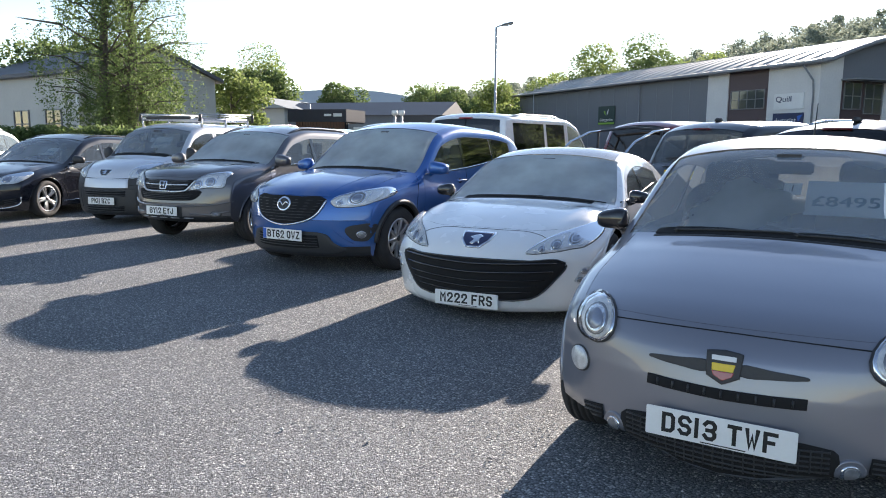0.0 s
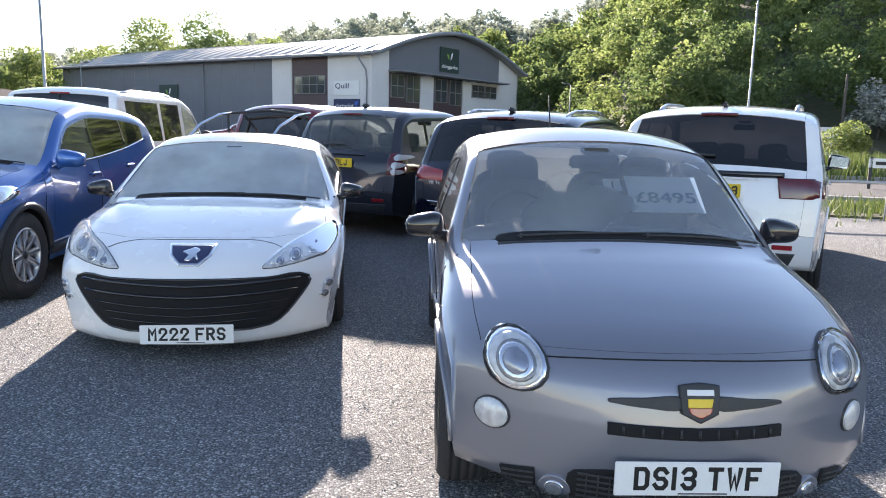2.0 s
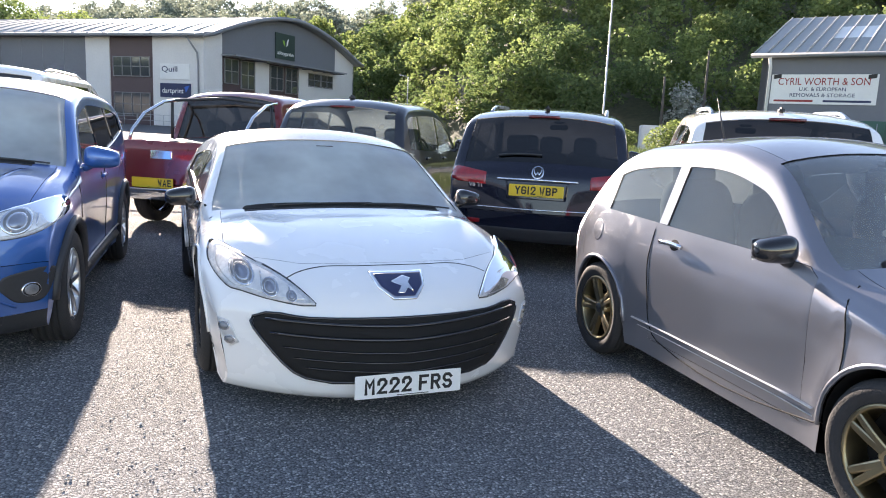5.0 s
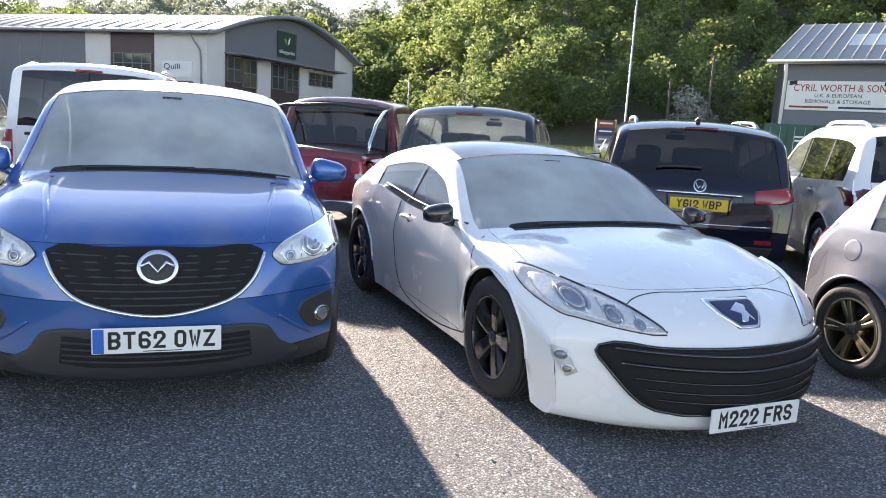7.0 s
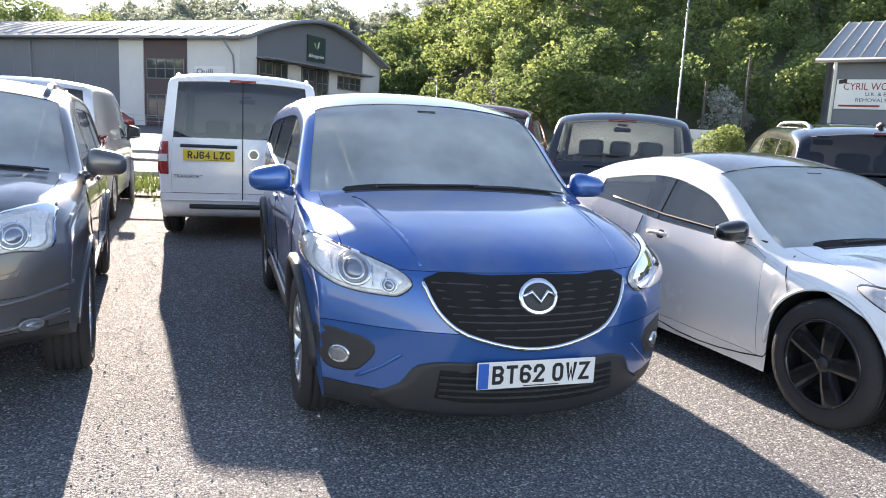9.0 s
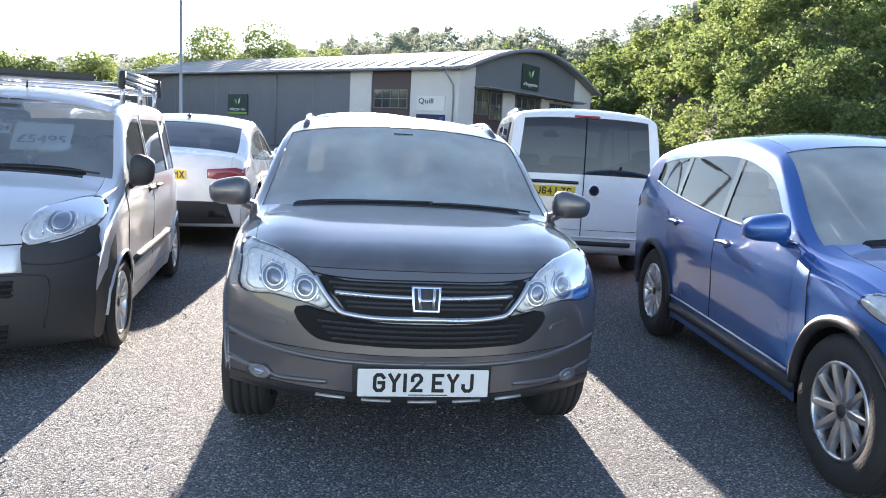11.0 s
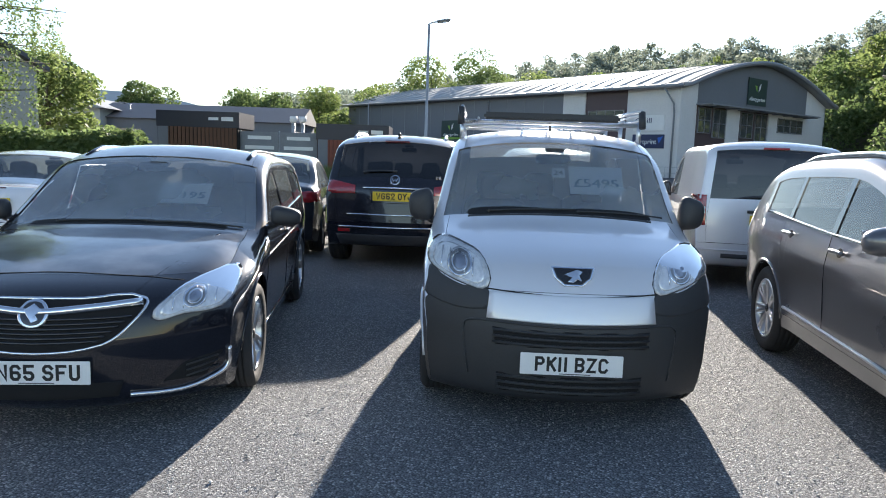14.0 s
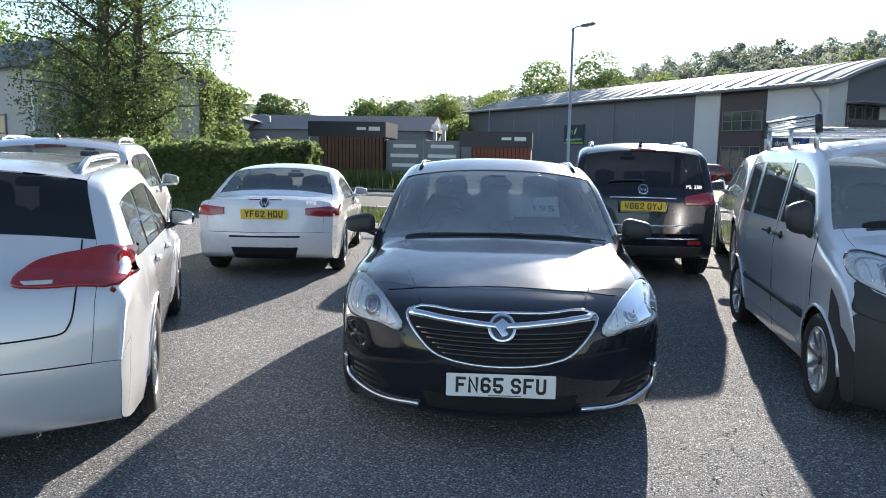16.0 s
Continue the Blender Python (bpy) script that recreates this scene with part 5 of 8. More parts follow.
def van_small():
    s = spec(3.85, 0.86, [(0, 0.56), (0.02, 0.66), (0.06, 0.78), (0.16, 0.93), (0.45, 1.05), (0.86, 1.15), (1.42, 1.61), (1.85, 1.71), (3.0, 1.71), (3.6, 1.67), (3.74, 1.5), (3.82, 0.95), (3.85, 0.6)],
             [(0, 0.80), (0.86, 1.06), (2.0, 1.08), (3.85, 1.08)], (0.86, 1.42), (0.80, 3.28), 0.30, SILVER, panes=((1.12, 1.95), (2.05, 2.85), (2.95, 3.45)), doors=((0.95, 2.0), (2.0, 3.0)), rear=(3.62, 3.72),
             bot=bot_line(3.85, 0.17, 0.2, 0.25, 0.46), bow=0.30, tf=0.13, df=0.8, tumble=0.16, wheel=(ALLOY, 9, "multi"), bumper=PLASTIC, bump_z=0.74, fb=0.62, bonnet=0.06, lip=0.012, category="van", pillar=SILVER)
    c = Car("silver_van", "small silver van with black bumpers and a roof rack on gravel", (-2.63, 1.02), -8.5, False, s)
    c.headlamp([(-0.455, 0.787), (-0.48, 0.925), (-0.59, 0.982), (-0.755, 1.0), (-0.803, 0.90), (-0.72, 0.838), (-0.58, 0.79)], [(-0.615, 0.893, 0.074)])
    for sg in (-1, 1):
        c.patch("bumper_corner", "front", [(sg * 0.457, 0.78), (sg * 0.59, 0.782), (sg * 0.72, 0.826), (sg * 0.785, 0.868), (sg * 0.80, 0.80), (sg * 0.80, 0.70), (sg * 0.465, 0.67)], PLASTIC, 0.005)
    c.patch("bumper_panel", "front", [(-0.45, 0.77), (0, 0.768), (0.45, 0.77), (0.462, 0.625), (0, 0.62), (-0.462, 0.625)], SILVER, 0.008)
    for z0, z1, w in ((0.585, 0.487, 0.43), (0.335, 0.228, 0.40)):
        g = c.patch("grille", "front", [(-w, z0), (w, z0), (w - 0.02, z1), (-w + 0.02, z1)], VOID, 0.002)
        for k in range(3):
            z = z0 - (k + 0.5) * (z0 - z1) / 3
            c.line("grille_slat", "front", [(-w + 0.01, z), (w - 0.01, z)], 0.008, PLASTIC, 0.006, g)
    c.line("bumper_crease", "front", [(-0.55, 0.30), (-0.58, 0.58), (-0.52, 0.61), (0, 0.605), (0.52, 0.61), (0.58, 0.58), (0.55, 0.30)], 0.006, PLASTIC, 0.002)
    c.plate("front", 0.0, 0.412, "PK11 BZC", PLATE_WHITE, 0.02)
    b = c.patch("badge", "front", [(-0.118, 0.91), (0.118, 0.91), (0.10, 0.855), (0.05, 0.815), (-0.05, 0.815), (-0.10, 0.855)], CHROME, 0.014)
    c.patch("badge_field", "front", [(-0.106, 0.902), (0.106, 0.902), (0.09, 0.857), (0.046, 0.824), (-0.046, 0.824), (-0.09, 0.857)], GLOSS_BLACK, 0.017, b)
    c.patch("badge_mark", "front", [(-0.045, 0.872), (0.02, 0.893), (0.05, 0.883), (0.03, 0.868), (0.045, 0.838), (0.022, 0.85), (0.0, 0.832), (-0.03, 0.835), (-0.005, 0.857)], CHROME, 0.021, b, sub=1)
    c.line("bonnet_seam", "front", [(-0.47, 0.78), (0, 0.76), (0.47, 0.78)], 0.004, VOID, 0.002)
    c.mirrors(1.12, 1.16, (0.17, 0.13, 0.22), PLASTIC)
    c.wipers(2, 0.55)
    c.handles(((1.75, 0.98), (2.1, 0.98)), PLASTIC)
    for v in ("left", "right"):
        c.line("side_moulding", v, [(1.15, 0.52), (2.9, 0.52)], 0.03, PLASTIC, -0.005)
        c.line("door_seam", v, [(1.0, 1.05), (0.98, 0.6), (1.1, 0.27)], 0.004, VOID, 0.0)
        c.line("door_seam", v, [(2.0, 1.55), (2.0, 0.26)], 0.004, VOID, 0.0)
    c.aerial(1.75, 0.14)
    c.price_card(0.27, 0.52, 0, "£5495", "24")
    # open roof rack of thin rods, with a dark wind board
    rack = new("roof_rack")
    rack.matrix_world = c.base
    tagged(rack, "silver rod roof rack with a black wind board on the van", "roof rack")
    for y in (1.75, 2.45, 3.15):
        bar("cross_bar", [(-0.66, y, 1.76), (0, y, 1.765), (0.66, y, 1.76)], 0.016, ALLOY, rack, 8)
        for sg in (-1, 1):
            bar("foot", [(sg * 0.66, y, 1.60), (sg * 0.66, y, 1.79)], 0.018, ALLOY, rack, 8)
    for k in range(7):
        bar("long_rod", [(-0.54 + 0.18 * k, 1.7, 1.785), (-0.54 + 0.18 * k, 3.3, 1.785)], 0.010, ALLOY, rack, 6)
    for sg in (-1, 1):
        for z, h in ((1.80, 0.012), (1.84, 0.010), (1.885, 0.016)):
            bar("side_rail", [(sg * 0.66, 1.7, z - 0.02 * (z > 1.85)), (sg * 0.66, 3.3, z)], h, ALLOY, rack, 6)
        bar("end_stop", [(sg * 0.67, 1.68, 1.74), (sg * 0.67, 1.72, 1.86)], 0.026, PLASTIC, rack, 8)
        bar("end_stop", [(sg * 0.67, 3.3, 1.74), (sg * 0.67, 3.3, 1.90)], 0.026, PLASTIC, rack, 8)
    block("wind_board", (1.0, 0.05, 0.055), (0, 1.66, 1.80), PLASTIC, rack, bevel=0.015)


def estate_black():
    s = spec(4.85, 0.935, [(0, 0.52), (0.03, 0.64), (0.1, 0.73), (0.32, 0.81), (0.8, 0.90), (1.38, 0.98), (2.25, 1.42), (2.8, 1.51), (3.8, 1.48), (4.45, 1.38), (4.72, 1.05), (4.82, 0.85), (4.85, 0.5)],
             [(0, 0.72), (1.38, 0.92), (2.6, 0.96), (4.0, 1.03), (4.85, 1.03)], (1.38, 2.25), (0.98, 3.70), 0.335, BLACK, panes=((1.7, 2.6), (2.67, 3.45), (3.52, 4.2)), doors=((1.45, 2.63), (2.63, 3.5)), rear=(4.47, 4.7),
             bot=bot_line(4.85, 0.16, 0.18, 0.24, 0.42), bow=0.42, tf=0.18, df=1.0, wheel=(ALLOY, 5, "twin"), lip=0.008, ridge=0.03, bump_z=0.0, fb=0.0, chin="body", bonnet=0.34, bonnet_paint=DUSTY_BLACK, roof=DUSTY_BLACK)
    c = Car("black_estate", "glossy black estate car with chrome grille and silver wheels on gravel", (-5.20, 0.18), -16.5, False, s)
    for sg in (-1, 1):
        c.line("bonnet_crease", "top", [(sg * 0.62, 1.3), (sg * 0.56, 0.8), (sg * 0.42, 0.22)], 0.03, BLACK, -0.0265)
    c.headlamp([(-0.515, 0.622), (-0.60, 0.73), (-0.72, 0.79), (-0.845, 0.802), (-0.865, 0.70), (-0.81, 0.64), (-0.645, 0.627)], [(-0.69, 0.70, 0.052)])
    P = [(-0.48, 0.712), (-0.2, 0.722), (0.2, 0.722), (0.48, 0.712), (0.435, 0.61), (0.31, 0.512), (0, 0.475), (-0.31, 0.512), (-0.435, 0.61)]
    g = c.patch("grille", "front", P, VOID, 0.012)
    for k in range(6):
        z = 0.632 - 0.022 * k
        w = 0.43 - 0.028 * k
        c.line("grille_slat", "front", [(-w, z + 0.006), (0, z), (w, z + 0.006)], 0.007, GLOSS_BLACK, 0.014, g)
    c.line("grille_chrome", "front", P, 0.009, CHROME, 0.010, g, closed=True, sub=4)
    c.line("grille_wing", "front", [(-0.465, 0.698), (-0.25, 0.682), (0, 0.664), (0.25, 0.682), (0.465, 0.698)], 0.024, CHROME, 0.014, g, flat=1.0)
    b = c.disc("badge", "front", 0, 0.655, 0.070, CHROME, 0.030, None, 0.86, 22)
    c.disc("badge_field", "front", 0, 0.655, 0.056, LAMP_DARK, 0.033, b, 0.86, 20)
    c.patch("badge_mark", "front", [(-0.04, 0.668), (0.0, 0.692), (0.04, 0.668), (0.012, 0.65), (0.03, 0.63), (0, 0.62), (-0.02, 0.642)], CHROME, 0.037, b, sub=1)
    c.plate("front", 0.0, 0.383, "FN65 SFU", PLATE_WHITE, 0.02)
    c.patch("lower_grille", "front", [(-0.40, 0.315), (0.40, 0.315), (0.37, 0.235), (-0.37, 0.235)], VOID, 0.008)
    for sg in (-1, 1):
        c.line("bumper_chrome", "front", [(sg * 0.85, 0.41), (sg * 0.835, 0.30), (sg * 0.74, 0.245), (sg * 0.62, 0.222), (sg * 0.416, 0.238)], 0.013, CHROME, 0.008)
        f = c.patch("fog_lamp_recess", "front", [(sg * 0.83, 0.40), (sg * 0.66, 0.37), (sg * 0.56, 0.28), (sg * 0.74, 0.27)], VOID, 0.002)
        for k in range(3):
            c.line("recess_bar", "front", [(sg * 0.80, 0.375 - 0.03 * k), (sg * 0.66, 0.35 - 0.03 * k)], 0.005, PLASTIC, 0.005, f, sub=2)
    c.line("bonnet_seam", "front", [(-0.62, 0.778), (-0.4, 0.80), (0, 0.818), (0.4, 0.80), (0.62, 0.778)], 0.003, VOID, 0.001)
    c.mirrors(1.72, 1.02, (0.22, 0.15, 0.14), PLASTIC)
    c.wipers(2, 0.62)
    c.handles(((2.4, 0.84), (3.25, 0.87)))
    c.rails(2.4, 4.2, BLACK, 0.62, 0.02, 0.02)
    for v in ("left", "right"):
        c.line("window_chrome", v, [(1.65, 0.955), (2.6, 0.975), (4.15, 1.045)], 0.007, CHROME, 0.002)
        c.line("door_seam", v, [(1.48, 0.92), (1.42, 0.55), (1.55, 0.26)], 0.004, VOID, 0.0)
        c.line("door_seam", v, [(2.63, 0.96), (2.63, 0.26)], 0.004, VOID, 0.0)
        c.line("door_crease", v, [(1.3, 0.76), (3.4, 0.80)], 0.006, BLACK, 0.0)
        c.line("sill_chrome", v, [(1.4, 0.27), (3.3, 0.27)], 0.006, CHROME, 0.002)
    c.price_card(0.27, 0.5, 0, "£7195", "34")


# Cars that stand with their tails towards the walker.
def tail_common(c, plate, pz, lamp, text_material=PLATE_YELLOW, lens=RED_LENS, badge=None, wiper=True, inner=None):
    c.plate("rear", 0, pz, plate, text_material, 0.015)
    c.tail_lamp(lamp, material=lens, inner=inner)
    if badge:
        b = c.disc("badge", "rear", 0, badge, 0.062, CHROME, 0.014)
        c.disc("badge_field", "rear", 0, badge, 0.05, GLOSS_BLACK, 0.017, b)
        c.line("badge_mark", "rear", [(-0.04, badge + 0.03), (-0.015, badge - 0.03), (0, badge), (0.015, badge - 0.03), (0.04, badge + 0.03)], 0.006, CHROME, 0.02, b, sub=2)
    if wiper:
        r0, r1 = c.s["rear"]
        y = r1 - 0.03
        P = [c.on("top", t, y - 0.02 * t, 0.02) for t in np.linspace(-0.02, 0.42, 6)]
        bar("rear_wiper", P, 0.011, PLASTIC, c.root, 6)


def suv_tail(name, label, place, yaw, P, L=4.8, W=0.965, H=1.72, plate="", lamp=None, lens=RED_LENS, dark_glass=PRIVACY, rails=ALLOY, badge=1.0, pz=0.86, gz=1.08, lower=None, mirror=None, category="car"):
    s = spec(L, W, [(0, 0.62), (0.03, 0.78), (0.1, 0.92), (0.3, 1.02), (1.3, H * 0.66), (2.1, H * 0.945), (2.7, H), (3.8, H * 0.985), (L - 0.42, H * 0.93), (L - 0.16, gz), (L - 0.05, gz - 0.14), (L, 0.62)],
             [(0, 0.85), (1.3, H * 0.61), (2.6, H * 0.625), (L, H * 0.66)], (1.3, 2.1), (0.92, L - 0.98), 0.375, P, panes=((1.6, 2.55), (2.63, 3.45), (3.53, L - 0.5)), doors=((1.4, 2.6), (2.6, 3.5)), rear=(L - 0.40, L - 0.17),
             bot=bot_line(L, 0.22, 0.26, 0.3, 0.5, 0.55), rear_glass=dark_glass, rear_side=dark_glass, rear_bumper=lower or P, tail_z=0.62, bowr=0.12, tr=0.08, tumble=0.17, wheel=(ALLOY, 5, "twin"), tyre=0.25, category=category)
    c = Car(name, label, place, yaw, True, s)
    tail_common(c, plate, pz, lamp or [(-W * 0.95, 1.07), (-W * 0.55, 1.04), (-W * 0.58, 0.9), (-W * 0.95, 0.86)], lens=lens, badge=badge)
    c.mirrors(1.62, H * 0.66, (0.24, 0.16, 0.17), mirror or P)
    if rails:
        c.rails(2.2, L - 0.8, rails, 0.62, 0.05, 0.02)
    c.patch("plate_recess", "rear", [(-0.32, pz + 0.09), (0.32, pz + 0.09), (0.30, pz - 0.09), (-0.30, pz - 0.09)], P, 0.002)
    c.line("tail_moulding", "rear", [(-0.40, pz + 0.10), (0, pz + 0.105), (0.40, pz + 0.10)], 0.012, CHROME if badge else P, 0.01)
    c.patch("lower_valance", "rear", [(-0.75, 0.46), (0.75, 0.46), (0.7, 0.33), (-0.7, 0.33)], PLASTIC, 0.014)
    c.line("high_brake_lamp", "top", [(-0.16, L - 0.415), (0.16, L - 0.415)], 0.016, DARK_RED, 0.006)
    for sg in (-1, 1):
        c.patch("reflector", "rear", [(sg * 0.72, 0.53), (sg * 0.56, 0.53), (sg * 0.56, 0.49), (sg * 0.72, 0.49)], RED_LENS, 0.008)
    c.handles(((2.3, 0.98), (3.2, 1.0)))
    c.aerial(L - 0.75)
    return c


def second_row():
    c = suv_tail("white_suv", "white large SUV with dark glass", (9.44, 0.12), 33, WHITE, L=4.8, W=0.97, H=1.77, plate="6893", lamp=[(-0.93, 1.1), (-0.55, 1.1), (-0.58, 0.93), (-0.93, 0.93)], lens=DARK_RED, rails=ALLOY, badge=None, pz=0.98, gz=1.2, lower=WHITE, mirror=BLACK)
    c.line("tail_band", "rear", [(-0.6, 1.12), (0.6, 1.12)], 0.03, GLOSS_BLACK, 0.006)
    c = suv_tail("navy_suv", "dark navy SUV with silver roof rails", (7.65, 1.52), 32, NIGHT, H=1.70, plate="YG12 WBP", lamp=[(-0.94, 1.06), (-0.52, 1.0), (-0.52, 0.88), (-0.94, 0.9)], badge=1.02, pz=0.845, gz=1.12)
    c.line("bumper_chrome", "rear", [(-0.7, 0.66), (0, 0.655), (0.7, 0.66)], 0.008, CHROME, 0.008)
    letters("tail_script", "V6 TDI", 0.045, CHROME, c.root, pose(0.60, c.on("rear", 0.60, 0.90).y + 0.012, 0.87, 90, 0, 180), depth=0.002)
    c = suv_tail("dark_suv", "dark blue-grey square SUV with clear rear glass", (5.97, 3.66), 33, SLATE, L=4.5, W=0.92, H=1.74, plate="VY11 DLJ", lamp=[(-0.93, 1.12), (-0.74, 1.12), (-0.74, 0.84), (-0.93, 0.84)], lens=DARK_RED, dark_glass=WINDOW, rails=None, badge=None, pz=0.98, gz=1.14)
    for sg in (-1, 1):
        for z in (1.06, 0.96, 0.88):
            c.disc("lamp_ring", "rear", sg * 0.84, z, 0.04, WHITE_LENS, 0.018)
    c = suv_tail("dark_four_by_four", "black four by four beside the white SUV", (12.0, -1.9), 34, BLACK, H=1.8, plate="", lamp=None, rails=None, badge=None, pz=0.9, mirror=BLACK)
    c = suv_tail("black_suv", "black premium SUV with chrome trim", (-4.97, 6.08), -10, BLACK, L=4.8, W=0.95, H=1.78, plate="WG62 OYJ", lamp=[(-0.92, 1.16), (-0.50, 1.08), (-0.50, 0.98), (-0.92, 0.97)], lens=RED_LENS, dark_glass=PRIVACY, rails=ALLOY, badge=1.16, pz=0.955, gz=1.2)
    for z, w in ((0.72, 0.6), (0.56, 0.7)):
        c.line("bumper_chrome", "rear", [(-w, z), (0, z - 0.004), (w, z)], 0.011, CHROME, 0.012)
    letters("tail_script", "ML 250", 0.045, CHROME, c.root, pose(-0.62, c.on("rear", -0.62, 1.17).y + 0.01, 1.20, 90, 0, 180), depth=0.002)
    c = suv_tail("silver_suv", "silver SUV with tall red tail lamps behind the estate", (-10.9, 2.6), -35, SILVER, L=4.6, W=0.93, H=1.68, plate="", lamp=[(-0.90, 1.42), (-0.78, 1.42), (-0.66, 0.95), (-0.88, 0.90)], dark_glass=WINDOW, rails=ALLOY, badge=None)

    # low white coupe-backed SUV
    s = spec(4.85, 0.985, [(0, 0.62), (0.03, 0.78), (0.1, 0.9), (0.3, 1.0), (1.4, 1.12), (2.3, 1.58), (2.8, 1.68), (3.4, 1.62), (4.3, 1.32), (4.6, 1.2), (4.72, 1.17), (4.82, 1.0), (4.85, 0.62)],
             [(0, 0.85), (1.4, 1.04), (2.6, 1.07), (4.85, 1.15)], (1.4, 2.3), (0.92, 3.85), 0.39, WHITE, panes=((1.7, 2.65), (2.72, 3.55), (3.6, 4.1)), doors=((1.45, 2.7), (2.7, 3.6)), rear=(3.7, 4.5),
             bot=bot_line(4.85, 0.22, 0.26, 0.3, 0.5, 0.55), rear_glass=PRIVACY, tail_z=0.6, wheel=(ALLOY, 5, "twin"), tyre=0.27)
    c = Car("white_fastback_suv", "white fastback SUV with red tail lamps", (-2.85, 5.75), -3, True, s)
    tail_common(c, "YMX", 0.93, [(-0.93, 1.04), (-0.50, 1.0), (-0.50, 0.90), (-0.9, 0.84)], badge=1.07, wiper=False)
    c.mirrors(1.72, 1.16, (0.24, 0.16, 0.16), WHITE)
    c.patch("lower_valance", "rear", [(-0.72, 0.62), (0.72, 0.62), (0.8, 0.36), (-0.8, 0.36)], PLASTIC, 0.014)
    for sg in (-1, 1):
        c.patch("exhaust_pipe", "rear", [(sg * 0.72, 0.52), (sg * 0.52, 0.52), (sg * 0.52, 0.44), (sg * 0.72, 0.44)], GLOSS_BLACK, 0.02)
        c.patch("reflector", "rear", [(sg * 0.85, 0.70), (sg * 0.55, 0.685), (sg * 0.55, 0.665), (sg * 0.85, 0.68)], RED_LENS, 0.008)
    c.aerial(3.4)
    letters("tail_script", "X6 40d", 0.05, CHROME, c.root, pose(0.55, c.on("rear", 0.5, 1.08).y + 0.01, 1.09, 90, 0, 180), depth=0.002)

    # tall panel vans
    def van(name, label, place, yaw, L, W, H, plate, split, lampx, P, closed, lamp_z, px, pz):
        s = spec(L, W, [(0, 0.6), (0.03, 0.78), (0.12, 0.95), (0.4, 1.08), (1.0, 1.2), (1.7, H * 0.93), (2.3, H), (L - 0.5, H), (L - 0.14, H * 0.965), (L - 0.09, H * 0.9), (L - 0.03, H * 0.62), (L - 0.01, 0.9), (L, 0.58)],
                 [(0, 0.85), (1.0, H * 0.57), (2.6, H * 0.585), (L, H * 0.59)], (1.0, 1.7), (0.85, L - 1.0), 0.335, P, panes=((1.3, 2.2),) if closed else ((1.3, 2.2), (2.35, 3.2), (3.3, L - 0.35)), doors=((1.1, 2.25), (2.25, 3.3)), rear=(L - 0.125, L - 0.028),
                 bot=bot_line(L, 0.2, 0.24, 0.3, 0.5, 0.5), rear_glass=PRIVACY, rear_side=PRIVACY, tail_z=0.5, bowr=0.05, tr=0.05, tumble=0.12, round=0.05, rear_bumper=P, category="van", pillar=P)
        c = Car(name, label, place, yaw, True, s)
        c.plate("rear", px, pz, plate, PLATE_YELLOW, 0.015)
        c.tail_lamp([(-lampx, lamp_z + 0.16), (-lampx + 0.11, lamp_z + 0.16), (-lampx + 0.11, lamp_z - 0.2), (-lampx, lamp_z - 0.2)], inner=[(-lampx + 0.01, lamp_z + 0.02), (-lampx + 0.1, lamp_z + 0.02), (-lampx + 0.1, lamp_z - 0.06), (-lampx + 0.01, lamp_z - 0.06)])
        c.mirrors(1.3, H * 0.62, (0.2, 0.15, 0.2), PLASTIC)
        c.line("high_brake_lamp", "rear", [(-0.14, H * 0.945), (0.14, H * 0.945)], 0.014, RED_LENS, 0.01)
        c.line("plate_lamp_bar", "rear", [(px - 0.3, pz + 0.1), (px + 0.3, pz + 0.1)], 0.02, PLASTIC, 0.012)
        if split:
            c.line("door_seam", "rear", [(0, H * 0.94), (0, 0.5)], 0.005, VOID, 0.012)
        c.line("bumper_edge", "rear", [(-W * 0.9, 0.5), (W * 0.9, 0.5)], 0.012, P, 0.012)
        b = c.disc("badge", "rear", -0.12 if split else 0, H * 0.53, 0.062, CHROME, 0.014)
        c.disc("badge_field", "rear", -0.12 if split else 0, H * 0.53, 0.05, GLOSS_BLACK, 0.018, b)
        c.line("bumper_step", "rear", [(-W * 0.6, 0.43), (W * 0.6, 0.43)], 0.03, PLASTIC, 0.0)
        return c
    c = van("white_panel_van", "white panel van with two dark rear windows", (1.95, 5.0), 5, 4.9, 0.95, 1.93, "RJ64 LZC", True, 0.90, WHITE, False, 0.98, 0.36, 1.0)
    letters("tail_script", "TRANSPORTER", 0.04, PLASTIC, c.root, pose(0.55, c.on("rear", 0.55, 0.78).y + 0.006, 0.76, 90, 0, 180), depth=0.001)
    c.rails(2.4, 4.5, ALLOY, 0.74, 0.05, 0.018)
    van("silver_tailed_van", "silver compact van with a dark rear window", (-0.45, 6.1), 1, 4.4, 0.89, 1.79, "DA15 KTE", False, 0.84, SILVER, True, 0.98, -0.02, 0.86)

    # pick-up with an open bed
    L = 5.0
